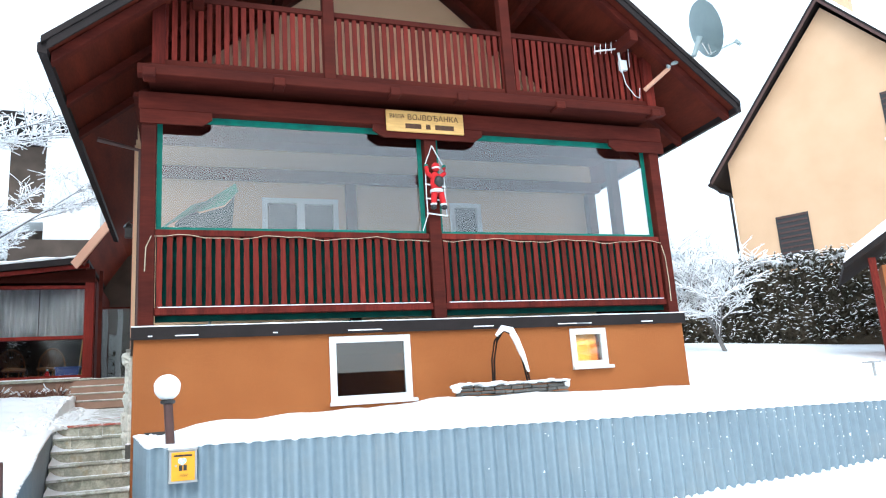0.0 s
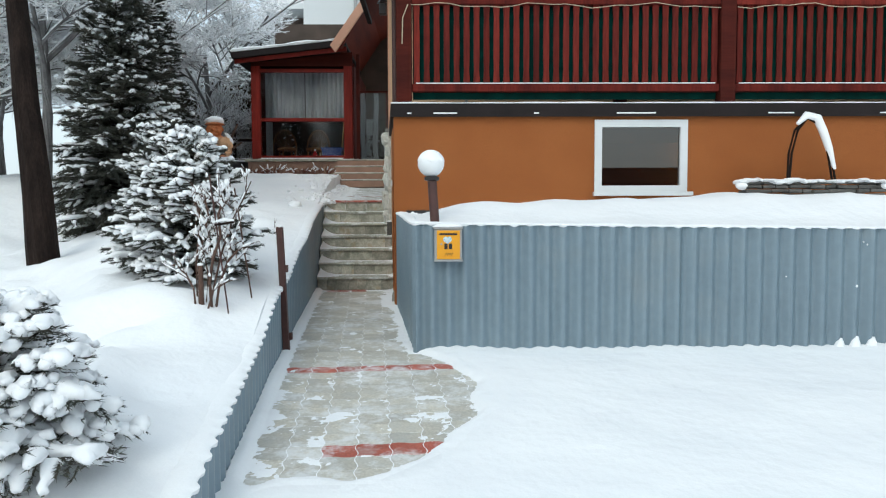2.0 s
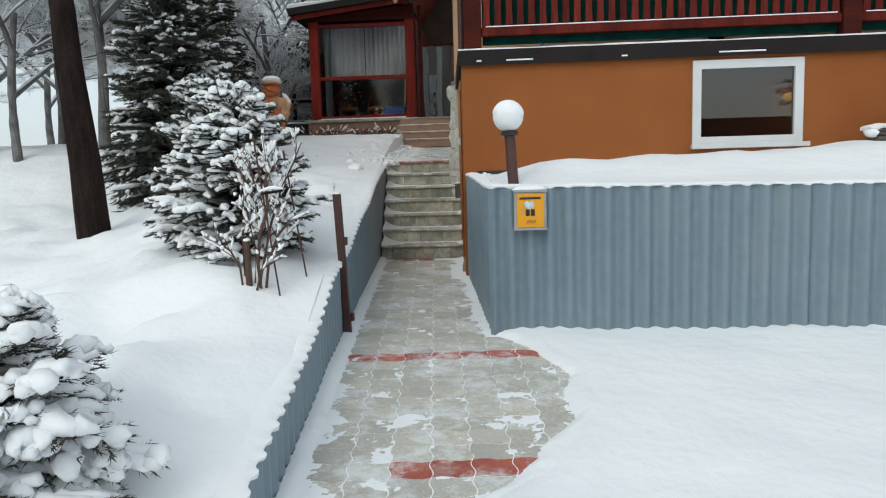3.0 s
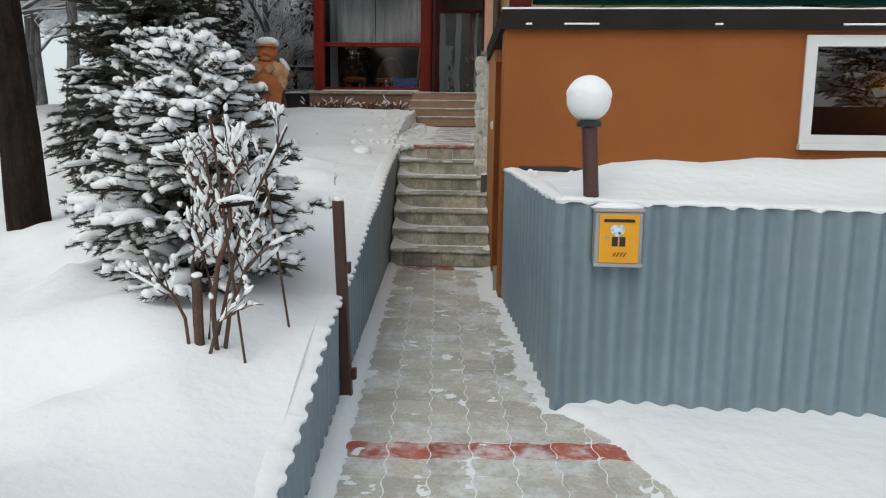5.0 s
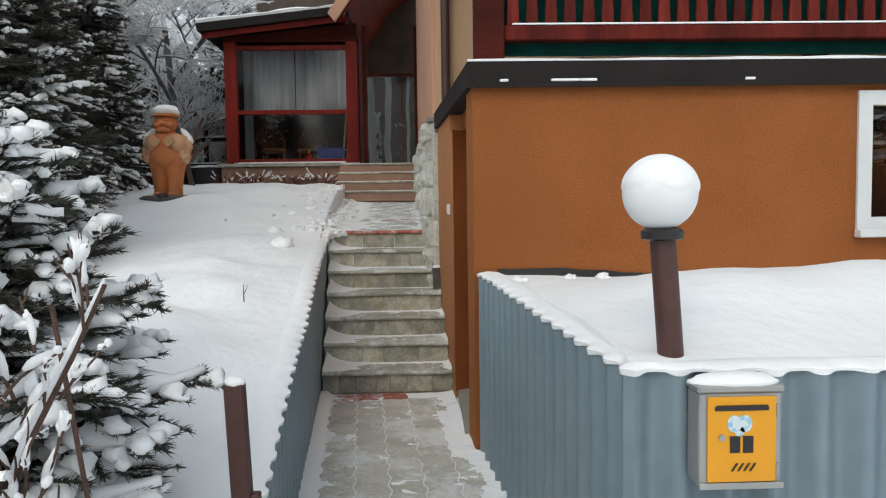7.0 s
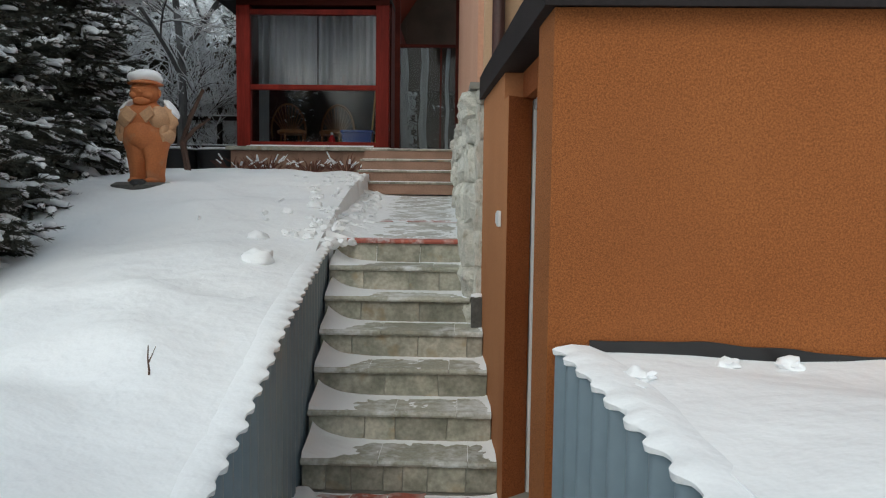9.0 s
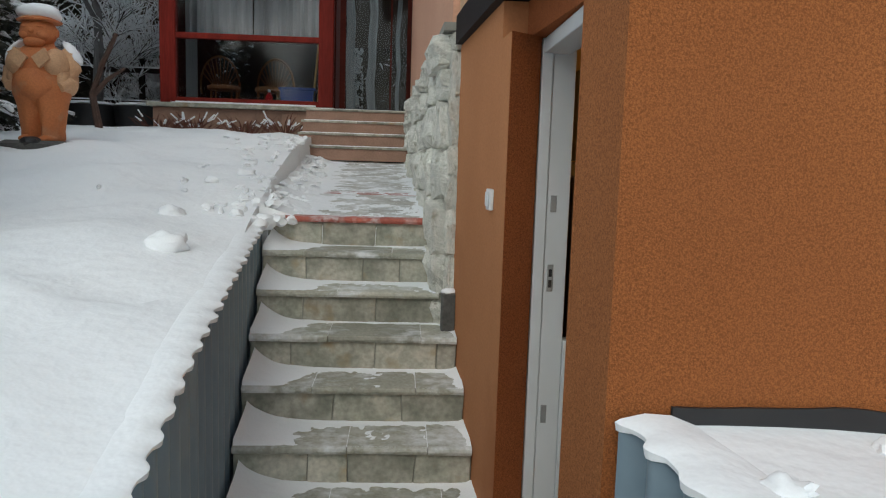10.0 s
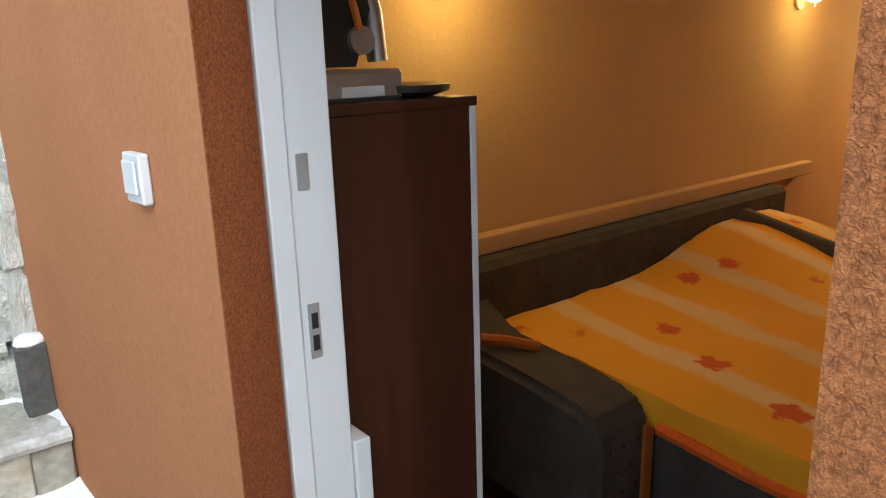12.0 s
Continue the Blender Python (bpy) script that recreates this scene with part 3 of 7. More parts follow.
solid("wall_south_basement", wall_x(bmesh.new(), side_x(YF) + 0.2401, X1, YF, YF + 0.28, -0.2, SLAB[0] - 0.003, [(2.31, 3.39, 1.37, 2.21), (5.80, 6.39, 1.66, 2.21)]), ORANGE,
      "orange rough-rendered basement wall under the terrace", "wall", kind="structure")
DOOR = (9.883, 10.84, 0.16, 2.12)


def stone_x(y):
    """The outer face of the upper house's west side."""
    return -0.222 - 0.026 * (y - 11.9)


def wall_side(name, y0, y1, z0, z1, material, holes=(), thick=0.24, off=0.0, label="", line=side_x):
    """A wall along the leaning side of the house, built along y and then sheared."""
    bm = bmesh.new()
    wall_x(bm, y0, y1, -thick, 0.0, z0, z1, holes)
    for v in bm.verts:
        y, d = v.co.x, -v.co.y
        v.co = (line(y) + off + d, y, v.co.z)
    bmesh.ops.recalc_face_normals(bm, faces=bm.faces)
    return solid(name, bm, material, label, "wall", kind="structure")


corner = wall_side("wall_west_corner", YF, DOOR[0], -0.2, SLAB[0] - 0.003, FINEORANGE, label="orange rough-rendered corner beside the doorway")
corner.data.materials.append(ORANGE)            # the coarse render of the front runs round to the corner
for face in corner.data.polygons:
    if face.normal.y < -0.5:
        face.material_index = 1
wall_side("wall_west_lintel", DOOR[0] + 0.001, DOOR[1] - 0.001, DOOR[3], SLAB[0] - 0.003, RUST, thick=0.15, off=0.09, label="rust-red plaster set back over the doorway")
wall_side("wall_west_basement", DOOR[1], YB + 0.2, -0.2, SLAB[0] - 0.003, SMOOTHORANGE, label="orange smooth-plastered side wall beside the stairs")
wall_side("wall_west_foot", DOOR[0] + 0.001, DOOR[1] - 0.001, -0.2, 0.018, SMOOTHORANGE, label="orange plaster under the door sill")
solid("wall_east_basement", cuboid(X1 - 0.25, X1, YF + 0.283, YB + 0.25, -0.2, SLAB[0] - 0.003), ORANGE, "orange rendered basement wall", "wall", kind="structure")
# splayed far reveal and straight near reveal, lined with rust-red plaster
solid("wall_west_splay", prism(bmesh.new(), [(side_x(10.685), 10.685), (0.040, 10.784), (0.040, 10.839), (side_x(10.839), 10.839)], "z", DOOR[2] - 0.36, DOOR[3]), SMOOTHORANGE, "splayed edge of the doorway", "wall", kind="structure")
solid("trim", prism(bmesh.new(), [(side_x(10.685) + 0.001, 10.681), (0.040, 10.780), (0.040, 10.7835), (side_x(10.685) + 0.001, 10.6845)], "z", DOOR[2], DOOR[3]), RUST, "rust-red plaster reveal of the doorway", "trim", kind="structure")
bm = cuboid(-0.001, 0.11, DOOR[0] - 0.002, DOOR[0] + 0.010, DOOR[2], DOOR[3])
for v in bm.verts:
    v.co.x += side_x(v.co.y)
solid("trim", bm, FINEORANGE, "orange plaster reveal of the doorway", "trim", kind="structure")

# terrace slab with its dark fascia
bm = bmesh.new()
prism(bm, [(side_x(YF) + FASC_X, FASC_Y), (X1 + 0.04, FASC_Y), (X1 + 0.04, YB - 0.003), (side_x(YB) + FASC_X, YB - 0.003)], "z", *SLAB)
prism(bm, [(side_x(YB) + FASC_X, YB - 0.0025), (-0.06, YB - 0.0025), (-0.06, 11.874), (side_x(11.874) + FASC_X, 11.874)], "z", SLAB[0], SLAB[1] - 0.002)
solid("terrace_slab", bm, FASCIA, "terrace floor slab with a dark metal fascia", "slab", kind="structure")
solid("terrace_floor", cuboid(0.02, X1 - 0.05, YF + 0.12, YB - 0.006, SLAB[1] + 0.001, SLAB[1] + 0.004), FLOORTILE, "pale tiled terrace floor", "floor", kind="structure")

# upper house
UP_Z = 5.55
solid("wall_south", wall_x(bmesh.new(), side_x(YB) - 0.02, X1, YB, YB + 0.25, SLAB[1] + 0.001, UP_Z, [(1.70, 2.92, 3.55, 4.68), (4.88, 5.46, 3.55, 4.68)]), BEIGE, "beige rendered wall at the back of the terrace", "wall", kind="structure")
wall_side("wall_west", YB + 0.253, YN, 2.36, UP_Z, PINK, off=0.017, line=stone_x, label="pinkish rendered side wall above a stone base")
solid("wall_east", cuboid(X1 - 0.25, X1, YB + 0.253, YN, -0.2, UP_Z), BEIGE, "beige rendered wall", "wall", kind="structure")
# ceiling and floor added to keep sky out of the upper windows
solid("ceiling_upper", cuboid(-0.15, X1 - 0.26, YB + 0.256, YN, 5.40, 5.54), ROOMSHADE, "added ceiling closing the upper rooms, shade in its colour", "ceiling", kind="structure")
solid("floor_upper", cuboid(0.05, X1 - 0.26, YB + 0.256, YN, 2.40, 2.46), ROOMSHADE, "added floor closing the upper rooms, shade in its colour", "floor", kind="structure")
solid("wall_north", cuboid(-0.2, X1, YN + 0.003, YN + 0.25, 1.0, UP_Z), BEIGE, "beige rendered wall", "wall", kind="structure")
EAVE_X, EAVE_Z, RIDGE_X, ROOF_Y, SLOPE = (-0.94, 8.76), 5.56, 3.91, (8.85, 18.3), 0.83
RIDGE_Z = EAVE_Z + (RIDGE_X - EAVE_X[0]) * SLOPE
bm = bmesh.new()
prism(bm, [(-0.15, UP_Z + 0.003), (X1, UP_Z + 0.003), (X1, EAVE_Z + 0.75), (RIDGE_X, RIDGE_Z - 0.12), (-0.15, EAVE_Z + 0.6)], "y", YB, YB + 0.2)
solid("wall_gable", bm, BEIGE, "beige rendered gable wall behind the balcony", "wall", kind="structure")
roof = thing("roof", (RIDGE_X, 12.5, EAVE_Z), "steep gabled roof with snow, dark edges and red boarded soffits", "roof", kind="structure")
for sx, ex in ((-1, EAVE_X[0]), (1, EAVE_X[1])):
    def rake(d0, d1, lift0, lift1):
        """Cross-section of a layer of one slope: from d0 to d1 along x from the eave, at lifts above the soffit."""
        out = []
        for d, lift in ((d0, lift0), (d1, lift0), (d1, lift1), (d0, lift1)):
            out.append((ex - sx * d, EAVE_Z + d * SLOPE + lift))
        return out
    half = abs(ex - RIDGE_X)
    part("soffit", prism(bmesh.new(), rake(0.0, half, 0.0, 0.05), "y", *ROOF_Y), SOFFIT, roof, "red-brown boarded underside")
    part("tiles", prism(bmesh.new(), rake(-0.06, half, 0.055, 0.14), "y", ROOF_Y[0] - 0.05, ROOF_Y[1]), FASCIA, roof, "dark roof covering")
    part("snow", prism(bmesh.new(), rake(0.02, half, 0.145, 0.25), "y", ROOF_Y[0] + 0.02, ROOF_Y[1]), SNOW, roof, "layer of snow")
    part("barge_board", prism(bmesh.new(), rake(0.0, half, -0.06, 0.054), "y", ROOF_Y[0] - 0.03, ROOF_Y[0] - 0.003), FASCIA, roof, "dark edge board")
    part("gutter", prism(bmesh.new(), [(ex - sx * 0.0, EAVE_Z - 0.10), (ex + sx * 0.10, EAVE_Z - 0.08), (ex + sx * 0.10, EAVE_Z + 0.03), (ex, EAVE_Z + 0.05)], "y", *ROOF_Y), FASCIA, roof, "dark gutter")

# ---- terrace: posts, railing, sheeting ----
POSTS = (0.11, 3.90, 7.74)
TY = 9.80
for x in POSTS:
    p = solid("terrace_post", cuboid(x - 0.09, x + 0.09, TY - 0.09, TY + 0.09, SLAB[1], 5.215, 0.008), DARKWOOD, "square red-stained timber post of the terrace", "post", group="terrace posts", at=(x, TY, SLAB[1]))
solid("terrace_beam", cuboid(-0.02, 7.92, TY - 0.11, TY + 0.11, 5.22, 5.47, 0.01), DARKWOOD, "heavy red-stained timber beam over the terrace", "beam", at=(3.9, TY, 5.22))
for a, b in ((POSTS[0] + 0.09, POSTS[1] - 0.09), (POSTS[1] + 0.09, POSTS[2] - 0.09)):
    r = thing("railing", ((a + b) / 2, TY, SLAB[1]), "red-stained slatted timber railing of the terrace", "railing", group="terrace railings")
    part("top_rail", cuboid(a + 0.002, b - 0.002, TY - 0.07, TY + 0.05, 3.56, 3.64, 0.006), REDWOOD, r)
    part("bottom_rail", cuboid(a + 0.002, b - 0.002, TY - 0.06, TY + 0.04, 2.56, 2.65, 0.006), REDWOOD, r)
    n = 31
    step = (b - a) / n
    pieces("slat", r, prism(bmesh.new(), [(-0.036, 0), (0.036, 0), (0.036, 0.05), (0.030, 0.16), (0.034, 0.30), (0.034, 0.62), (0.030, 0.75), (0.036, 0.86), (0.036, 0.905), (-0.036, 0.905), (-0.036, 0.86), (-0.030, 0.75), (-0.034, 0.62), (-0.034, 0.30), (-0.030, 0.16), (-0.036, 0.05)], "y", -0.011, 0.011), REDWOOD, [pose(a + step * (i + 0.5), TY - 0.035, 2.653) for i in range(n)])
    part("snow", cuboid(a + 0.05, b - 0.05, TY - 0.068, TY - 0.047, 2.651, 2.661, 0.002), SNOW, r)
    # shade in the gaps between slats is painted into this cloth
    part("fabric", cuboid(a + 0.01, b - 0.01, TY + 0.03, TY + 0.036, 2.48, 3.56), SHADEDGREEN, r, "green windbreak fabric, darkened for the shade behind the slats")
    s = thing("plastic_windbreak", ((a + b) / 2, TY + 0.06, 3.64), "clear plastic sheet with a green edge closing the terrace", "windbreak", group="plastic windbreaks")
    sh = part("sheet", cuboid(a + 0.06, b - 0.06, TY + 0.06, TY + 0.063, 3.68, 5.18), FILM, s)
    for x0, x1, z0, z1 in ((a + 0.004, b - 0.004, 3.643, 3.70), (a + 0.004, b - 0.004, 5.13, 5.217), (a + 0.004, a + 0.07, 3.703, 5.127), (b - 0.07, b - 0.004, 3.703, 5.127)):
        part("edge_band", cuboid(x0, x1, TY + 0.05, TY + 0.07, z0, z1), GREEN, s)

# ---- balcony under the gable ----
BY = 9.50
solid("balcony_floor", cuboid(0.10, 7.70, BY - 0.15, YB - 0.003, 5.60, 5.70), DARKWOOD, "dark timber balcony floor", "floor", kind="structure")
solid("balcony_beam", cuboid(-0.02, 7.75, BY - 0.22, BY - 0.06, 5.52, 5.66, 0.01), DARKWOOD, "dark red timber edge beam of the balcony", "beam", at=(3.9, BY, 5.52))
bal = thing("balcony_railing", (3.9, BY, 5.7), "dark red slatted timber balcony railing", "railing")
part("top_rail", cuboid(0.22, 7.62, BY - 0.05, BY + 0.05, 6.68, 6.76, 0.006), DARKWOOD, bal)
part("bottom_rail", cuboid(0.22, 7.62, BY - 0.04, BY + 0.04, 5.74, 5.82, 0.006), DARKWOOD, bal)
pieces("slat", bal, cuboid(-0.034, 0.034, -0.012, 0.012, 0, 0.86, 0.004), REDWOOD, [pose(0.3 + 0.1085 * i, BY - 0.02, 5.82) for i in range(68)])
for x in (2.42, 5.14):
    part("post", cuboid(x - 0.08, x + 0.08, BY - 0.09, BY + 0.07, 5.66, RIDGE_Z - abs(x - RIDGE_X) * SLOPE - 0.05, 0.008), DARKWOOD, bal)


# ---- windows of the basement ----
def window(name, x0, x1, z0, z1, y, label, pane=PANE):
    w = thing(name, ((x0 + x1) / 2, y, z0), label, "window", kind="structure")
    f = 0.085
    bm = bmesh.new()
    wall_x(bm, x0, x1, y - 0.02, y + 0.06, z0, z1, [(x0 + f, x1 - f, z0 + f, z1 - f)])
    part("window_frame", bm, WHITE, w)
    part("pane", cuboid(x0 + f + 0.001, x1 - f - 0.001, y + 0.02, y + 0.026, z0 + f + 0.001, z1 - f - 0.001), pane, w).visible_shadow = False
    part("window_sill", cuboid(x0 - 0.02, x1 + 0.05, y - 0.09, y - 0.022, z0 - 0.035, z0 + 0.012, 0.006), WHITE, w)


window("window_1", 2.31, 3.39, 1.37, 2.212, YF, "white plastic basement window, pane tinted to darken the room behind", SHADEPANE)
window("window_2", 5.80, 6.39, 1.66, 2.212, YF, "small white basement window lit warm from inside")



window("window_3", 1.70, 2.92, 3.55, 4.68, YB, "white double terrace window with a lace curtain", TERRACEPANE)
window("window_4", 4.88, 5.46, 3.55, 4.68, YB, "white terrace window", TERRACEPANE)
w3 = [o for o in bpy.data.objects if o.name == "window_3"][0]
part("mullion", cuboid(2.25, 2.37, YB - 0.022, YB + 0.05, 3.64, 4.595), WHITE, w3)
part("lace_curtain", cuboid(1.79, 2.83, YB + 0.10, YB + 0.11, 3.62, 3.95), WHITE, w3, "white lace half-curtain")
# terrace timber: inner beams, joists, brackets, back posts
for y, z0, z1 in ((11.45, 4.88, 5.06), (10.7, 5.24, 5.47)):
    solid("terrace_beam", cuboid(0.0, 7.75, y - 0.07, y + 0.07, z0, z1, 0.008), DARKWOOD, "dark timber beam across the terrace ceiling", "beam", at=(3.9, y, z0))
solid("terrace_ceiling", cuboid(-0.1, 7.85, 9.92, YB - 0.003, 5.48, 5.55), DARKWOOD, "dark boarded terrace ceiling", "ceiling", kind="structure")
for x in (0.12, 1.71, 3.29, 4.28, 5.86, 7.55):
    solid("joist", cuboid(x - 0.075, x + 0.075, 9.24, 9.46, 5.485, 5.598, 0.01), DARKWOOD, "projecting timber joist end under the balcony", "joist", group="balcony joists", at=(x, 9.3, 5.47))
for x0, x1, s0, s1 in ((0.0, 0.88, 0.0, 0.12), (3.05, 4.72, 0.14, 0.14), (6.90, 7.92, 0.12, 0.0)):
    bm = bmesh.new()
    pts = [(x0, 5.215), (x0, 5.08 + 0.3 * s0), (x0 + s0, 5.03), (x1 - s1, 5.03), (x1, 5.08 + 0.3 * s1), (x1, 5.215)]
    prism(bm, pts, "y", TY - 0.125, TY - 0.093)
    solid("corner_bracket", bm, DARKWOOD, "shaped red timber bracket board under the beam", "bracket", group="beam brackets", at=((x0 + x1) / 2, TY - 0.1, 5.03))
for x, y in ((7.60, 10.75), (7.60, 11.55), (3.1, 11.52)):
    solid("terrace_post", cuboid(x - 0.08, x + 0.08, y - 0.08, y + 0.08, SLAB[1], 4.875 if y > 11 else 5.235, 0.008), DARKWOOD, "dark timber post at the back of the terrace", "post", group="inner terrace posts", at=(x, y, SLAB[1]))
er = thing("side_railing", (7.7, 10.8, SLAB[1]), "red slatted railing closing the terrace's side", "railing")
part("top_rail", cuboid(7.66, 7.76, 9.893, 11.69, 3.56, 3.64), REDWOOD, er)
part("panel", cuboid(7.69, 7.72, 9.893, 11.69, 2.45, 3.557), REDWOOD, er)
# the white cord along the railing and snow on the slab's lip
bm = bmesh.new()
for a, b in ((0.18, 3.80), (4.0, 7.66)):
    n = 24
    tube(bm, [(a + (b - a) * i / n, TY - 0.085, 3.565 + 0.022 * math.sin(i * 0.75 + a) - 0.012 * math.sin(i * 1.9) - 0.02) for i in range(n + 1)], 0.005, 5)
tube(bm, [(7.66, TY - 0.085, 3.5), (7.70, TY - 0.10, 3.3), (7.71, TY - 0.10, 2.9), (7.70, TY - 0.10, 2.6)], 0.007, 5)
tube(bm, [(0.16, TY - 0.10, 3.55), (0.10, TY - 0.10, 3.4), (0.09, TY - 0.10, 3.1)], 0.007, 5)
solid("light_string", bm, CORD, "beige string of small lights draped along the railing", "string lights", at=(3.9, TY - 0.085, 3.55))
bm = bmesh.new()
n = 120
rows = []
for i in range(n + 1):
    x = side_x(YF) + FASC_X + 7.78 * i / n
    h = 0.020 + 0.016 * noise.noise(Vector((x * 2.1, 3, 0)))
    rows.append([bm.verts.new((x, y, SLAB[1] + z)) for y, z in ((FASC_Y - 0.004, 0.001), (FASC_Y - 0.008, h * 0.7), (FASC_Y + 0.05, h), (FASC_Y + 0.16, 0.001))])
for c, e in zip(rows, rows[1:]):
    for k in range(3):
        bm.faces.new((c[k], e[k], e[k + 1], c[k + 1]))
solid("slab_snow", bm, SNOW, "thin line of snow on the slab's edge", "snow", kind="stuff", smooth=True)
solid("fascia_lip", cuboid(-0.047, X1 + 0.044, FASC_Y - 0.012, FASC_Y - 0.002, SLAB[0] - 0.012, SLAB[0] + 0.02), FASCIA, "drip edge of the dark fascia", "trim", kind="structure")
random.seed(9)
for k in range(9):
    x = [0.15, 0.45, 0.62, 1.6, 2.55, 4.3, 5.6, 5.9, 7.0][k]
    solid("snow_strip", cuboid(x, x + [0.05, 0.17, 0.10, 0.06, 0.45, 0.3, 0.5, 0.25, 0.2][k], FASC_Y - 0.019, FASC_Y - 0.003, SLAB[0] + 0.021, SLAB[0] + 0.036, 0.004), SNOW, "strip of snow caught on the fascia's lip", "snow", group="snow on the fascia")
# rolled hem of the green cloth at the foot of the railing
solid("windbreak_hem", cuboid(0.3, 7.6, TY - 0.02, TY + 0.02, SLAB[1] + 0.001, SLAB[1] + 0.05, 0.01), SHADEDGREEN, "rolled green hem of the windbreak fabric", "fabric", at=(3.9, TY, SLAB[1]))
# drainpipe at the corner of the upper house
bm = tube(bmesh.new(), [(side_x(YB) + 0.06, YB - 0.06, 2.4), (side_x(YB) + 0.06, YB - 0.06, 5.35), (-0.7, YB - 0.06, 5.5)], 0.04, 10)
solid("drainpipe", bm, BROWNSTEEL, "brown drainpipe at the wall's corner", "drainpipe", at=(side_x(YB) + 0.06, YB - 0.06, 2.4), smooth=True)


# ---- stairs and landing ----
def build_stairs():
    random.seed(3)
    st = thing("stone_stairs", (-0.6, STAIR_Y, 0.1), "outdoor stairs faced with grey-green stone, dusted with snow", "stairs", kind="structure")
    for i in range(7):
        y, z = STAIR_Y + i * TREAD, STAIR_Z + i * RISER
        xl = kerb_x(y) + 0.025
        xr = side_x(y) - 0.004 if y < 11.75 else stone_x(y + 0.2) - 0.004
        back = y + TREAD + 0.03 if i < 6 else y + 0.30
        part("core", cuboid(xl, xr, y + 0.012, back, 0.0 if i == 0 else z - 0.01, z + RISER - 0.036), JOINT, st)
        # facing stones of the riser
        x = xl
        while x < xr - 0.02:
            w = min(rnd(0.10, 0.20) if i == 0 else rnd(0.16, 0.42), xr - x)
            if xr - x - w < 0.09:
                w = xr - x
            k = rnd(0.0, 0.006)
            fs = cuboid(x + 0.002, x + w - 0.002, y + 0.006 - k, y + 0.018, z - 0.004, z + RISER - 0.036, 0.003)
            for v in fs.verts:                      # crooked edges
                v.co.x += 0.012 * noise.noise(Vector((v.co.x * 4, i * 7.0, v.co.z * 9)))
                v.co.y += 0.004 * noise.noise(Vector((v.co.x * 9, i * 5.0, v.co.z * 9)))
            part("facing_stone", fs, STEPSTONE, st)
            x += w
        # flagstones of the tread, with uneven front edges
        x = xl
        while x < xr - 0.02:
            w = min(rnd(0.22, 0.50), xr - x)
            if xr - x - w < 0.12:
                w = xr - x
            o = rnd(-0.006, 0.006)
            mat_t = REDPAVER if i == 6 else TREADSTONE
            fs = bmesh.new()
            m = max(3, int(w / 0.035))
            yb2, zt2 = (back - 0.033 if i < 6 else y + 0.10), z + RISER - rnd(0, 0.004)
            cols = []
            for c in range(m + 1):                  # a broken front edge
                xx = x + 0.0015 + (w - 0.003) * c / m
                e = o + 0.007 * noise.noise(Vector((xx * 18, i * 3.0, 2))) + 0.004 * noise.noise(Vector((xx * 50, i, 6)))
                g = 0.006 * abs(noise.noise(Vector((xx * 30, i * 2.0, 4))))
                cols.append([fs.verts.new(q) for q in ((xx, y - 0.022 + e, z + RISER - 0.034), (xx, y - 0.029 + e, z + RISER - 0.020), (xx, y - 0.026 + e, zt2 - 0.005 - g), (xx, y - 0.014 + e, zt2), (xx, yb2, zt2), (xx, yb2, z + RISER - 0.034))])
            for p, q in zip(cols, cols[1:]):
                for k in range(6):
                    j = (k + 1) % 6
                    fs.faces.new((p[k], q[k], q[j], p[j]))
            fs.faces.new(cols[0])
            fs.faces.new(cols[-1][::-1])
            bmesh.ops.recalc_face_normals(fs, faces=fs.faces)
            part("flagstone", fs, mat_t, st)
            x += w
        # snow drifted into the corner by the fence, thin and patchy over the rest
        if i < 6:
            y_a, y_b, zt = y - 0.012, y + TREAD + 0.004, z + RISER
            nx, ny = 76, 20
            bm = bmesh.new()
            rows = []
            for r in range(ny + 1):
                v = r / ny
                yy = y_a + (y_b - y_a) * v
                row = []
                for c in range(nx + 1):
                    u = (xr - xl - 0.004) * c / nx
                    xx = xl + 0.002 + u
                    p = Vector((xx, yy, i * 3.7))
                    grain = 0.6 * noise.noise(p * 9) + 0.5 * noise.noise(p * 24) + 0.3 * noise.noise(p * 60)
                    h = 0.095 * math.exp(-u / 0.085) * (0.25 + 0.75 * v) * (1 + 0.25 * noise.noise(p * 7))
                    h += 0.020 * math.exp(-(xr - xx) / 0.035) * (0.3 + 0.7 * v)
                    h += 0.009 * math.exp(-(1 - v) / 0.08) + 0.0042 * (grain - 0.62 + 0.22 * v)
                    row.append(bm.verts.new((xx, yy, zt + max(-0.006, h - 0.003) * smooth(0.0, 0.05, v) - 0.004 * (v < 0.01))))
                rows.append(row)
            for a, b in zip(rows, rows[1:]):
                for c in range(nx):
                    bm.faces.new((a[c], a[c + 1], b[c + 1], b[c]))
            part("snow", bm, SNOW, st, "drifted snow", smooth=True)


build_stairs()


# rubble base of the west side: backing wall, then stones one by one
wall_side("wall_west_core", YB + 0.205, YN, 0.0, 2.33, DEEPJOINT, off=0.085, line=stone_x, label="mortar backing of the rubble base")
solid("wall_cap", prism(bmesh.new(), [(stone_x(11.9) - 0.03, 11.88), (-0.03, 11.88), (-0.3, YN), (stone_x(YN) - 0.03, YN)], "z", 2.325, 2.365), JOINT, "thin concrete cap on the stone base", "trim", kind="structure")


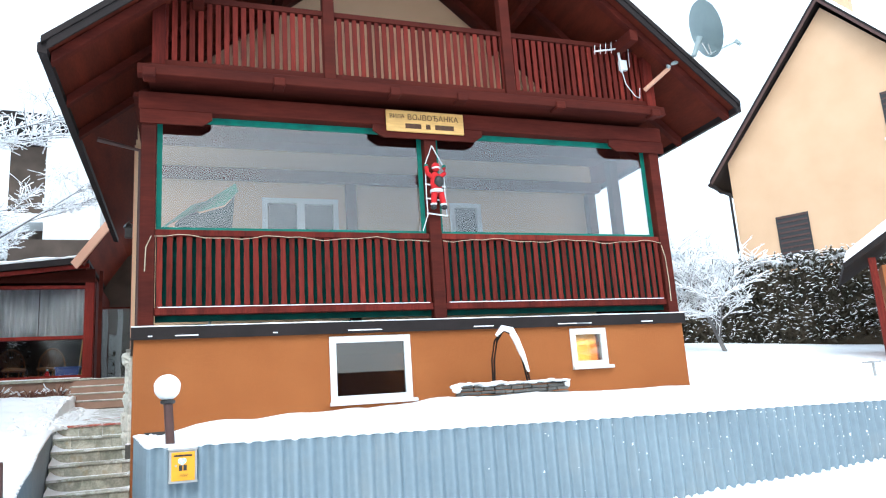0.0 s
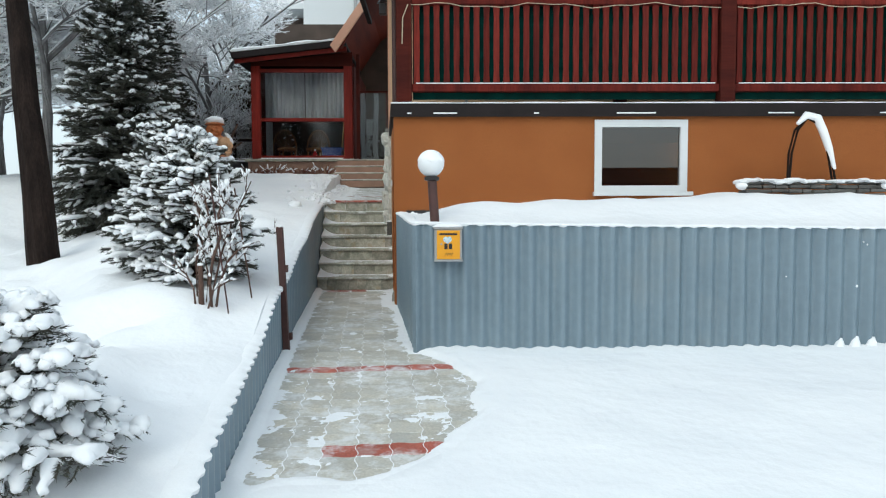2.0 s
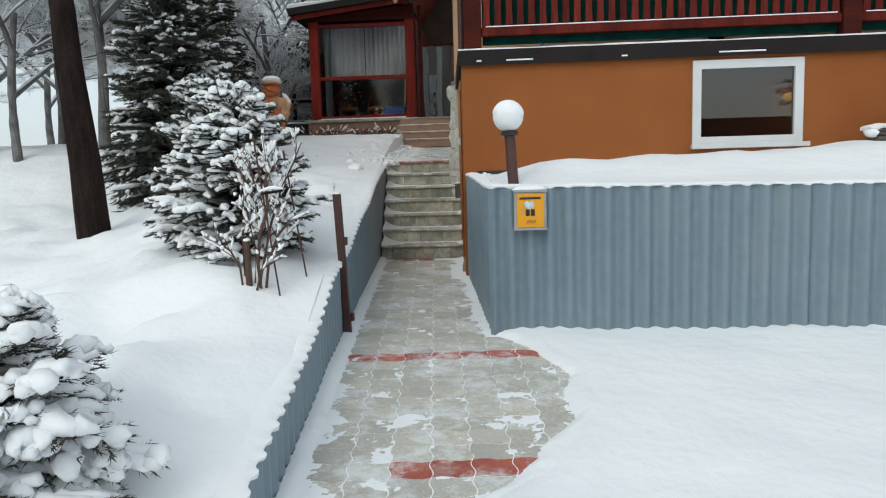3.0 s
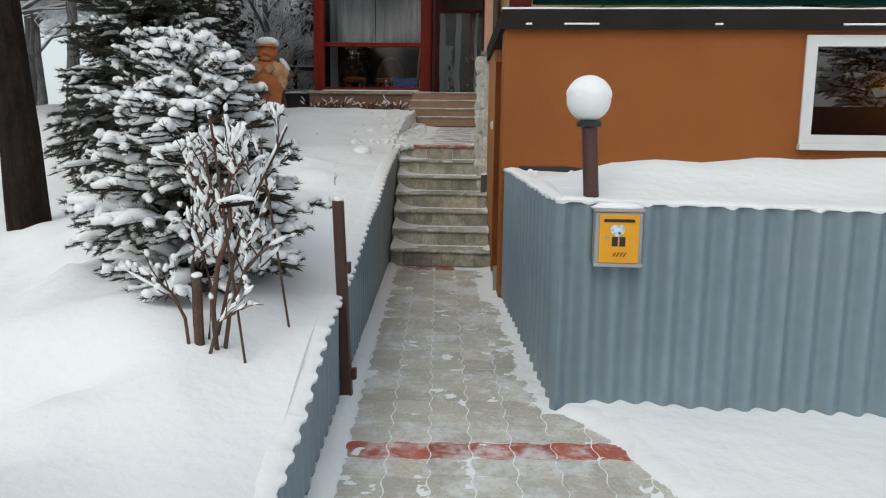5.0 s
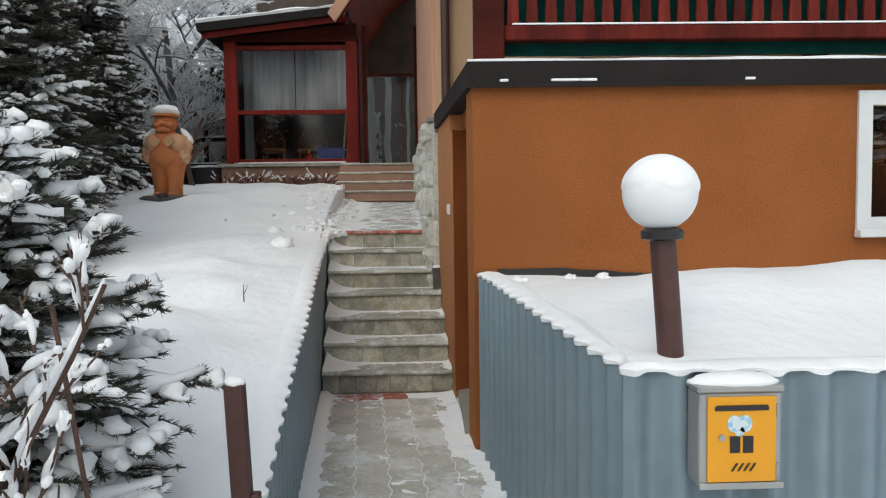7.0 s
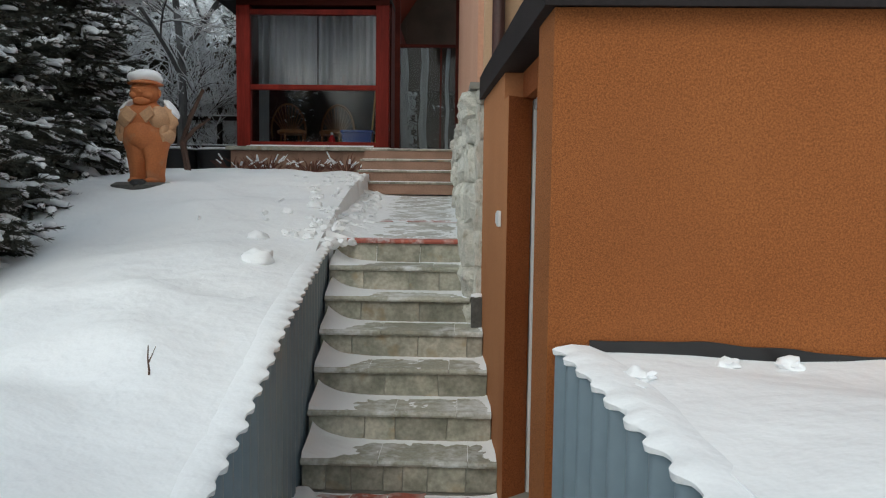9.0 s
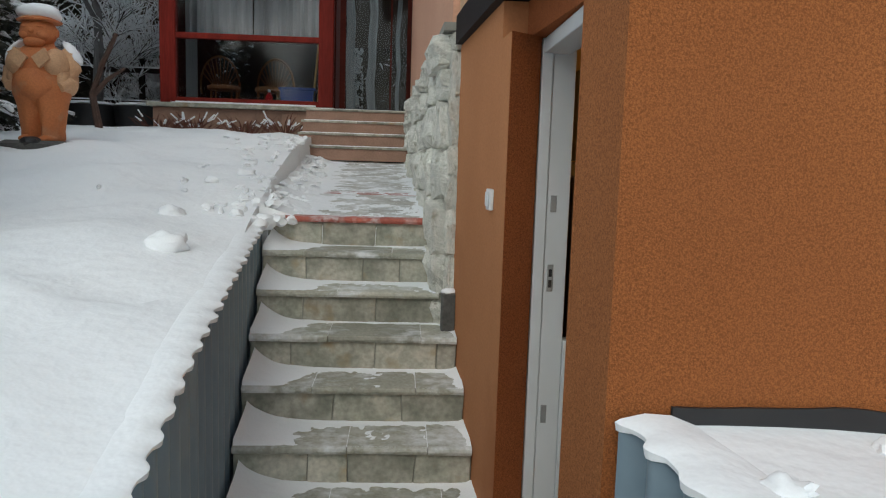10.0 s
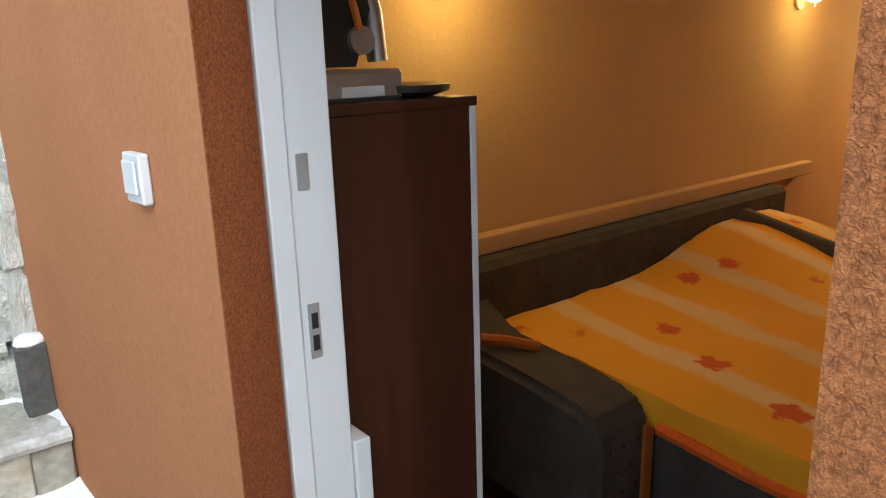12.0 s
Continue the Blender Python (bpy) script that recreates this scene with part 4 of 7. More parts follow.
def rubble():
    random.seed(12)
    base = thing("wall_stone_base", (stone_x(12), 12.0, 0.8), "rough pale rubble stones of the house's base", "wall", kind="structure")
    shapes = []
    for k in range(10):
        bm = bmesh.new()
        bmesh.ops.create_cube(bm, size=1.0)
        bmesh.ops.subdivide_edges(bm, edges=bm.edges[:], cuts=2, use_grid_fill=True)
        for v in bm.verts:
            c = v.co.normalized() * 0.60
            v.co = v.co.lerp(c, 0.62) * (1 + 0.30 * noise.noise(v.co * 2.3 + Vector((k * 5.0, 0, 0))) + 0.12 * noise.noise(v.co * 6 + Vector((k, 4, 0))))
        me = bpy.data.meshes.new("stone")
        bm.to_mesh(me)
        bm.free()
        me.materials.append(STONE)
        shapes.append(me)
    for face in (0, 1):
        z = 0.75
        while z < 2.30:
            h = rnd(0.14, 0.30)
            if z + h > 2.28:
                h = 2.325 - z
            if h < 0.05:
                break
            a = 11.93 if face == 0 else -0.21
            end = 17.75 if face == 0 else -0.10
            while a < end:
                w = rnd(0.18, 0.40) if face == 0 else rnd(0.07, 0.11)
                ob = new("stone", shapes[random.randrange(10)])
                ob.parent = base
                if face == 0:
                    y = a + w / 2
                    p = Vector((stone_x(y) + 0.05, y, z + h / 2))
                    m = Matrix.Translation(p) @ Euler((rnd(-0.12, 0.12), rnd(-0.1, 0.1), rnd(-0.1, 0.1))).to_matrix().to_4x4() @ Matrix.Diagonal((0.20 + rnd(-0.03, 0.06), w * 0.99, h * 0.99, 1))
                else:
                    p = Vector((a + w / 2, 11.925, z + h / 2))
                    m = Matrix.Translation(p) @ Euler((rnd(-0.1, 0.1), rnd(-0.1, 0.1), rnd(-0.1, 0.1))).to_matrix().to_4x4() @ Matrix.Diagonal((w * 1.05, 0.10, h * 1.03, 1))
                ob.matrix_basis = Matrix.Translation(-ORG[base.name]) @ m
                a += w
            z += h


solid("stair_block", cuboid(stone_x(11.9) - 0.005, -0.152, 11.79, 11.878, 0.80, 1.005, 0.008), LIMESTONE, "small concrete block ending the stair's edge", "block", at=(-0.2, 11.84, 0.8))
solid("stair_block_snow", lump(bmesh.new(), (-0.19, 11.835, 1.008), (0.042, 0.045, 0.018), 3), SNOW, "snow on the concrete block", "snow", smooth=True)

# landing rising to the upper steps
bm = bmesh.new()
prism(bm, [(LAND_Y + 0.105, 1.0), (LAND_Y + 0.105, LAND_Z - 0.045), (16.8, 1.64), (16.8, 1.0)], "x", -1.6, -0.25)
solid("landing", bm, JOINT, "sloping bed of the paved landing", "paving", kind="structure")
for i in range(4):
    y0, z0 = 16.78 + 0.30 * i, 1.655 + 0.163 * i
    st = thing("upper_step", (-0.9, y0, z0), "tiled step up to the veranda with a snowy edge", "step", group="upper steps")
    part("riser", cuboid(-1.70, -0.335, y0 + 0.02, 18.75, z0, z0 + 0.135), TILE, st)
    x = -1.72
    while x < -0.34:                            # tread slabs laid end to end
        w = min(0.345, -0.335 - x)
        part("tread", cuboid(x + 0.002, x + w - 0.002, y0 + rnd(-0.004, 0.004), 18.75 if i == 3 else y0 + 0.33, z0 + 0.136, z0 + 0.163, 0.004), STEPSTONE, st)
        x += w
    part("snow", cuboid(-1.70, -0.36, y0 + 0.12, y0 + 0.29, z0 + 0.163, z0 + 0.175, 0.005), SNOW, st)


# ---- veranda ----
VX0, VX1, VY, VZ = -3.88, -1.46, 18.76, 2.39          # outer sides, front face, top of the sill
ver = thing("veranda", ((VX0 + VX1) / 2, VY, 2.0), "glazed red timber veranda on a low tiled wall", "veranda")
part("base_wall", cuboid(VX0 - 0.10, VX1, VY, VY + 0.2, 1.9, VZ - 0.062), TILE, ver, "low wall faced with brown tiles")
for k in range(7):                              # facing tiles
    a = VX0 - 0.10 + 0.36 * k
    part("facing_tile", cuboid(a + 0.004, min(a + 0.356, VX1 - 0.004), VY - 0.014, VY - 0.001, 1.95, VZ - 0.066, 0.003), TILE, ver)
part("sill", cuboid(VX0 - 0.16, VX1 + 0.02, VY - 0.09, VY + 0.28, VZ - 0.06, VZ, 0.006), STEPSTONE, ver, "pale stone sill")
part("snow", cuboid(VX0 + 0.14, VX1 - 0.24, VY + 0.0, VY + 0.035, VZ + 0.001, VZ + 0.030, 0.008), SNOW, ver)
for x0, x1 in ((VX0, VX0 + 0.215), (VX1 - 0.21, VX1)):
    part("post", cuboid(x0, x1, VY, VY + 0.16, VZ + 0.002, 4.60, 0.010), REDPAINT, ver)
for z in (VZ + 0.045, 3.33, 4.50):
    part("rail", cuboid(VX0 + 0.217, VX1 - 0.212, VY + 0.02, VY + 0.13, z - 0.040, z + 0.040, 0.006), REDPAINT, ver)
for z0, z1 in ((VZ + 0.087, 3.288), (3.372, 4.458)):
    part("pane", cuboid(VX0 + 0.218, VX1 - 0.213, VY + 0.07, VY + 0.074, z0, z1), VEIL, ver, "clear plastic pane").visible_shadow = False
bm = prism(bmesh.new(), [(VX0 - 0.34, 4.70), (VX1 - 0.10, 5.00), (VX1 - 0.10, 5.14), (VX0 - 0.38, 4.84)], "y", VY - 0.40, VY + 3.4)
part("roof", bm, FASCIA, ver, "dark lean-to roof")
bm = prism(bmesh.new(), [(VX0 - 0.30, 4.60), (VX1 - 0.1, 4.90), (VX1 - 0.1, 4.995), (VX0 - 0.30, 4.695)], "y", VY - 0.30, VY - 0.24)
part("roof_edge", bm, REDPAINT, ver, "red edge board")
cols, bm = [], bmesh.new()
for k in range(41):                             # uneven snow on the roof
    f = k / 40
    x, z = VX0 - 0.36 + (VX1 - VX0 + 0.25) * f, 4.845 + 0.30 * f
    cols.append([bm.verts.new((x, VY + y, z + 0.002 + h * (1 + 0.6 * noise.noise(Vector((x * 3, y, 2)))))) for y, h in ((-0.37, 0.0), (-0.385, 0.045), (-0.30, 0.085), (0.6, 0.10), (3.35, 0.10))])
for a, b in zip(cols, cols[1:]):
    for k in range(4):
        bm.faces.new((a[k], b[k], b[k + 1], a[k + 1]))
part("roof_snow", bm, SNOW, ver, smooth=True)
part("inner_wall", cuboid(-1.50, -1.44, VY + 0.165, VY + 3.295, VZ + 0.01, 4.66), DARKWOOD, ver)
part("side_wall", cuboid(VX0 - 0.02, VX0 + 0.04, VY + 0.165, VY + 3.3, VZ + 0.01, 4.66), DARKWOOD, ver)
bm = prism(bmesh.new(), [(VX0 + 0.002, 4.602), (VX1 - 0.002, 4.602), (VX1 - 0.002, 4.93), (VX0 + 0.002, 4.68)], "y", VY + 0.02, VY + 0.12)
part("gable_board", bm, DARKWOOD, ver)
solid("veranda_floor", cuboid(VX0, -0.3, VY + 0.21, VY + 3.3, 2.2, 2.30), TILE, "tiled veranda floor", "floor", kind="structure")
# back walls carry the indoor shade in their dark colour
solid("wall_passage_back", cuboid(-1.438, 0.3, VY + 3.3, VY + 3.4, 3.75, 6.4), ROOMSHADE, "wall over the open end of the passage, shade in its colour", "wall", kind="structure")
solid("wall_veranda_back", cuboid(VX0 - 0.1, -1.44, VY + 3.3, VY + 3.4, 1.9, 6.4), ROOMSHADE, "back wall inside the veranda, shade in its colour", "wall", kind="structure")
for k, (x0, x1, z0) in enumerate(((-3.62, -2.66, 3.34), (-2.65, -1.70, 3.34), (-3.62, -3.45, VZ + 0.05))):
    bm = bmesh.new()
    n = 60
    cols = [[bm.verts.new((x0 + (x1 - x0) * i / n, VY + 0.36 + 0.035 * math.sin(i * 0.9 + k) + 0.03 * noise.noise(Vector((i * 0.3, k, 0))), z)) for z in (z0, 4.52)] for i in range(n + 1)]
    for a, b in zip(cols, cols[1:]):
        bm.faces.new((a[0], b[0], b[1], a[1]))
    bmesh.ops.solidify(bm, geom=bm.faces[:], thickness=0.004)
    solid("curtain", bm, SHEER, "pale grey curtain hanging behind the veranda pane", "curtain", group="veranda curtains", at=(x0, VY + 0.35, z0), smooth=True)
# covered passage with its plastic-sheeted doorway
dr = thing("passage_screen", (-0.85, VY + 0.15, 2.3), "clear plastic screen closing the covered passage", "screen")
part("pane", cuboid(-1.30, -0.42, VY + 0.15, VY + 0.154, 2.37, 3.98), SCREEN, dr).visible_shadow = False
for x0, x1 in ((-1.38, -1.30), (-0.42, -0.36), (-0.66, -0.635)):
    part("post", cuboid(x0, x1, VY + 0.12, VY + 0.18, 2.31, 4.9 if x1 < -1 or x0 > -0.5 else 3.98), DARKWOOD, dr)
part("rail", cuboid(-1.298, -0.422, VY + 0.13, VY + 0.17, 3.985, 4.03), DARKWOOD, dr)
# pale strips modelled in place of the streaks reflected in the screen
for x0, x1 in ((-1.29, -1.17), (-0.98, -0.86), (-0.56, -0.50)):
    bm = bmesh.new()
    rows = [[bm.verts.new((x + 0.05 * noise.noise(Vector((x * 3, z * 2, 1))), VY + 0.195 + 0.012 * math.sin(x * 60 + z * 3), z)) for x in [x0 + (x1 - x0) * c / 7 for c in range(8)]] for z in [2.38 + 0.2 * r for r in range(9)]]
    for a, b in zip(rows, rows[1:]):
        for k in range(7):
            bm.faces.new((a[k], b[k], b[k + 1], a[k + 1]))
    bmesh.ops.solidify(bm, geom=bm.faces[:], thickness=0.002)
    part("fold", bm, SHEER, dr, "pale strip shaped as a streak reflected in the plastic", smooth=True)
bm = prism(bmesh.new(), [(-1.66, 4.92), (-1.00, 5.92), (-0.22, 6.5), (-0.22, 6.64), (-1.12, 6.04), (-1.80, 4.99)], "y", 18.22, VY + 3.3)
solid("passage_roof", bm, SOFFIT, "steep boarded roof tail over the covered passage", "roof", kind="structure")
bm = prism(bmesh.new(), [(-1.78, 4.80), (-1.03, 5.87), (-1.13, 6.04), (-1.90, 4.95)], "y", 18.12, 18.215)
solid("rafter_end", bm, PINK, "shaped pale rafter end at the roof's tail", "rafter", at=(-1.5, 18.2, 4.9))


def wicker_chair(x, y, turn):
    c = thing("wicker_chair", (x, y, 2.3), "round-backed wicker armchair inside the veranda", "chair", group="wicker chairs")
    r = Matrix.Translation((x, y, 2.3)) @ Matrix.Rotation(turn, 4, "Z")
    part("seat", lathe(bmesh.new(), [(0.22, 0.36), (0.25, 0.38), (0.25, 0.42), (0.2, 0.44)], (x, y, 2.3), 16), WICKER, c)
    for k in range(11):
        a = -1.15 + 2.3 * k / 10
        tip = r @ Vector((0.30 * math.sin(a), 0.20, 0.45 + 0.45 * math.cos(a)))
        part("back_cane", tube(bmesh.new(), [r @ Vector((0.10 * math.sin(a), 0.17, 0.42)), tip], 0.009, 5), WICKER, c)
    hoop = [r @ Vector((0.30 * math.sin(a), 0.20, 0.45 + 0.45 * math.cos(a))) for a in [-1.9 + 3.8 * i / 18 for i in range(19)]]
    part("back_rim", tube(bmesh.new(), hoop, 0.018, 6), WICKER, c)
    for dx, dy in ((-0.17, -0.15), (0.17, -0.15), (-0.17, 0.15), (0.17, 0.15)):
        part("leg", tube(bmesh.new(), [r @ Vector((dx, dy, 0.0)), r @ Vector((dx * 0.9, dy * 0.9, 0.38))], 0.016, 6), WICKER, c)


wicker_chair(-3.22, VY + 0.95, 0.5)
wicker_chair(-2.52, VY + 1.05, -0.2)
tb = thing("blue_tub", (-2.02, VY + 0.55, 2.3), "blue plastic storage tub with pale handles", "tub")
part("body", prism(bmesh.new(), [(-2.24, 2.303), (-1.82, 2.303), (-1.78, 2.66), (-2.28, 2.66)], "y", VY + 0.42, VY + 0.75), BLUE, tb)
part("rim", cuboid(-2.30, -1.76, VY + 0.40, VY + 0.77, 2.661, 2.70, 0.006), BLUE, tb)
bt = thing("bottle", (-2.45, VY + 0.5, 2.3), "pink plastic bottle with a white cap", "bottle")
part("body", lathe(bmesh.new(), [(0.05, 0), (0.055, 0.03), (0.055, 0.25), (0.02, 0.32)], (-2.45, VY + 0.5, 2.302), 12), SCARLET, bt, smooth=True)
part("cap", lathe(bmesh.new(), [(0.022, 0.32), (0.022, 0.36)], (-2.45, VY + 0.5, 2.303), 10), WHITE, bt)
for k in range(3):
    x = -1.82 + 0.06 * k
    solid("broom_handle", tube(bmesh.new(), [(x, VY + 0.5 + 0.1 * k, 2.3), (x + 0.10, VY + 0.5, 3.45)], 0.014, 6), PINE, "wooden tool handle leaning in the veranda", "handle", group="leaning tools", at=(x, VY + 0.5, 2.3))
ln = thing("wall_lantern", (stone_x(13.4) - 0.10, 13.4, 4.45), "small black wall lantern under the eaves", "lantern")
lx = stone_x(13.4) - 0.105
part("cage", cuboid(lx - 0.06, lx + 0.06, 13.34, 13.46, 4.40, 4.58, 0.01), BLACK, ln)
part("cap", lathe(bmesh.new(), [(0.10, 0.0), (0.07, 0.05), (0.01, 0.10)], (lx, 13.4, 4.581), 6), BLACK, ln)
part("arm", tube(bmesh.new(), [(lx, 13.4, 4.68), (lx + 0.06, 13.4, 4.72), (lx + 0.11, 13.4, 4.66)], 0.012, 6), BLACK, ln)

# ---- garden lamp, letter box, gate post ----
lamp = thing("globe_lamp", (0.456, 7.50, 1.05), "brown garden lamp post with a snow-capped white globe", "garden lamp")
GLOBE = Vector((0.420, 7.505, 1.585))
part("post", tube(bmesh.new(), [(0.460, 7.49, 0.95), (0.428, 7.503, 1.452)], 0.040, 18), BROWNSTEEL, lamp, smooth=True)
part("collar", lathe(bmesh.new(), [(0.045, 1.438), (0.064, 1.445), (0.066, 1.466), (0.060, 1.472), (0.050, 1.478)], (0.427, 7.503, 0.0), 24), BLACK, lamp, smooth=True)
bm = bmesh.new()
bmesh.ops.create_uvsphere(bm, u_segments=40, v_segments=24, radius=0.114, matrix=Matrix.Translation(GLOBE))
part("globe", bm, MILK, lamp, smooth=True)
bm = bmesh.new()
bmesh.ops.create_uvsphere(bm, u_segments=64, v_segments=48, radius=0.114)
bmesh.ops.delete(bm, geom=[v for v in bm.verts if v.co.z < -0.035], context="VERTS")
for v in bm.verts:                              # a cap of fresh snow with a ragged rim
    rim = 0.004 + 0.020 * noise.noise(v.co * 16) + 0.008 * noise.noise(v.co * 45)
    k = smooth(rim - 0.006, rim + 0.030, v.co.z)
    v.co *= 0.985 + 0.075 * k + k * (0.012 * noise.noise(v.co * 28) + 0.010 * noise.noise(v.co * 70))
bm.transform(Matrix.Translation(GLOBE))
part("snow", bm, SNOW, lamp, "cap of snow on the globe", smooth=True)

STICKER = mat("pale_blue_sticker", (0.62, 0.72, 0.76), (0.30, 0.52, 0.66), rough=0.5, scale=60.0, mix=(0.5, 0.6))
MX0, MX1, MZ0, MZ1, MYF = 0.445, 0.678, 0.758, 1.045, FENCE_Y - 0.108
mb = thing("mailbox", ((MX0 + MX1) / 2, FENCE_Y - 0.06, MZ0), "yellow letter box in a grey metal frame with snow on top", "mailbox")
part("body", cuboid(MX0, MX1, MYF, FENCE_Y - 0.018, MZ0, MZ1 - 0.02, 0.004), GALV, mb, "grey metal casing")
part("roof", cuboid(MX0 - 0.006, MX1 + 0.006, MYF - 0.008, FENCE_Y - 0.018, MZ1 - 0.019, MZ1, 0.004), GALV, mb)
part("snow", lump(bmesh.new(), ((MX0 + MX1) / 2, FENCE_Y - 0.065, MZ1 + 0.004), (0.128, 0.056, 0.024), 6, 3, 0.15), SNOW, mb, smooth=True)
door = part("door", cuboid(MX0 + 0.022, MX1 - 0.018, MYF - 0.008, MYF - 0.001, MZ0 + 0.016, MZ1 - 0.03, 0.002), YELLOW, mb, "bright yellow door")
part("ledge", cuboid(MX0 - 0.002, MX1 + 0.004, MYF - 0.012, MYF - 0.001, MZ0 - 0.004, MZ0 + 0.014, 0.002), GALV, mb)
fy = MYF - 0.0115
part("slot", cuboid(0.486, 0.637, fy, MYF - 0.0085, 0.977, 0.988), BLACK, door)
part("slot_flap", cuboid(0.490, 0.633, fy - 0.003, MYF - 0.0085, 0.9885, 0.992), BLACK, door)
for x0, x1 in ((0.529, 0.557), (0.566, 0.594)):
    part("number_bar", cuboid(x0, x1, fy, MYF - 0.0085, 0.858, 0.905), BLACK, door)
for k in range(4):
    x = 0.533 + 0.017 * k
    part("stripe", prism(bmesh.new(), [(x, 0.806), (x + 0.005, 0.806), (x + 0.019, 0.828), (x + 0.014, 0.828)], "y", fy, MYF - 0.0085), BLACK, door)
for x, z, rx, rz in ((0.541, 0.940, 0.021, 0.024), (0.570, 0.940, 0.021, 0.024), (0.556, 0.918, 0.014, 0.014)):
    st = bmesh.new()
    prism(st, [(x + rx * math.cos(a * math.tau / 18), z + rz * math.sin(a * math.tau / 18)) for a in range(18)], "y", fy + (0.0005 if x < 0.55 else 0.001), MYF - 0.0086)
    part("sticker", st, STICKER, door, "pale blue worn sticker")
part("lock", tube(bmesh.new(), [(0.505, MYF - 0.016, 0.902), (0.505, MYF - 0.0085, 0.902)], 0.009, 14), GALV, door)
for z in (MZ0 + 0.05, MZ1 - 0.07):                # hinges on the right-hand edge
    part("hinge", tube(bmesh.new(), [(MX1 - 0.014, MYF - 0.006, z - 0.018), (MX1 - 0.014, MYF - 0.006, z + 0.018)], 0.005, 8), GALV, door)
gp = thing("gate_post", (-0.82, 7.37, -0.03), "brown square steel gate post beside the path", "post")
lean = Matrix(((1, 0, -0.045, 0), (0, 1, 0.015, 0), (0, 0, 1, 0), (0, 0, 0, 1)))
bm = cuboid(-0.027, 0.027, -0.027, 0.027, -0.15, 1.045, 0.004)
bm.transform(Matrix.Translation((-0.825, 7.37, 0)) @ lean)
part("tube", bm, BROWNSTEEL, gp)
part("snow", lump(bmesh.new(), (-0.872, 7.386, 1.049), (0.031, 0.031, 0.018), 2), SNOW, gp, smooth=True)
part("hinge", cuboid(-0.83, -0.805, 7.36, 7.40, 0.66, 0.72, 0.003), BROWNSTEEL, gp)
part("hinge", cuboid(-0.80, -0.775, 7.355, 7.395, 0.08, 0.14, 0.003), BROWNSTEEL, gp)


# ---- garden statue, one plain shape ----
def statue():
    o = Vector((-3.565, 14.72, 1.745))
    bm = bmesh.new()
    lathe(bm, [(0.10, 0.0), (0.195, 0.0), (0.205, 0.03), (0.200, 0.10), (0.220, 0.24), (0.245, 0.36), (0.270, 0.46), (0.280, 0.56), (0.262, 0.68), (0.245, 0.80), (0.20, 0.88), (0.13, 0.93), (0.12, 0.97)], (0, 0, 0), 40)
    for v in bm.verts:                          # flatter front to back, a groove between the legs, a belt line
        v.co.y *= 0.84
        if v.co.z < 0.40:
            g = math.exp(-(v.co.x / 0.035) ** 2) * smooth(0.42, 0.30, v.co.z)
            v.co.y += 0.11 * g * (1 if v.co.y < 0 else -1)
        if abs(v.co.z - 0.36) < 0.01:
            v.co.x *= 0.97
            v.co.y *= 0.97
    lump(bm, (0, -0.105, 0.55), (0.20, 0.17, 0.19), 2, 3, 0.05)            # belly
    lump(bm, (0, -0.03, 1.055), (0.165, 0.158, 0.150), 3, 3, 0.05)         # head
    for sx in (-1, 1):
        lump(bm, (sx * 0.075, -0.135, 1.015), (0.062, 0.050, 0.048), 3, 2, 0.08)
        lump(bm, (sx * 0.165, -0.02, 1.05), (0.022, 0.035, 0.045), 3, 2, 0.1)
        lump(bm, (sx * 0.062, -0.160, 1.092), (0.040, 0.022, 0.014), 3, 2, 0.05)
        lump(bm, (sx * 0.095, -0.10, 0.015), (0.085, 0.14, 0.05), 4, 2, 0.08)
    lump(bm, (0, -0.185, 1.045), (0.030, 0.038, 0.028), 2, 2, 0.1)
    lump(bm, (0, -0.135, 0.945), (0.105, 0.065, 0.055), 2, 2, 0.12)
    lathe(bm, [(0.10, 1.145), (0.198, 1.150), (0.205, 1.162), (0.17, 1.176), (0.155, 1.20), (0.14, 1.24), (0.06, 1.27)], (0, -0.01, 0), 28)
    skin = len(bm.faces)
    for sx in (-1, 1):                          # the open coat with the hands in its pockets
        lump(bm, (sx * 0.165, -0.03, 0.745), (0.130, 0.195, 0.155), sx + 6, 3, 0.06)
        lump(bm, (sx * 0.235, 0.03, 0.60), (0.075, 0.19, 0.15), sx + 3, 3, 0.06)
        tube(bm, [(sx * 0.20, 0.01, 0.875), (sx * 0.255, 0.02, 0.83), (sx * 0.300, 0.02, 0.70), (sx * 0.300, -0.03, 0.58), (sx * 0.235, -0.14, 0.52)], [0.06, 0.082, 0.074, 0.066, 0.05], 14)
        prism(bm, [(sx * 0.02, 0.79), (sx * 0.14, 0.88), (sx * 0.19, 0.78), (sx * 0.09, 0.69)], "y", -0.245, -0.20)
    lump(bm, (0, 0.08, 0.73), (0.26, 0.17, 0.20), 4, 3, 0.06)
    bm.faces.ensure_lookup_table()
    for f in bm.faces[skin:]:
        f.material_index = 1
    bm.transform(Matrix.Translation(o))
    ob = solid("garden_statue", bm, TERRACOTTA, "terracotta garden statue of a stout standing figure", "statue", at=tuple(o), smooth=True)
    ob.data.materials.append(PEACH)
    k = 0.87
    ob.scale = (k, k, k)
    sn = thing("statue_snow", tuple(o + Vector((0, 0, 1.18))), "cap of snow on the statue's hat and shoulders", "snow")
    part("cap", lump(bmesh.new(), o + Vector((0, -0.01, 1.235)), (0.20, 0.19, 0.095), 9, 3, 0.12), SNOW, sn, smooth=True)
    for sx in (-1, 1):
        m = Matrix.Rotation(sx * 0.95, 3, "Y")
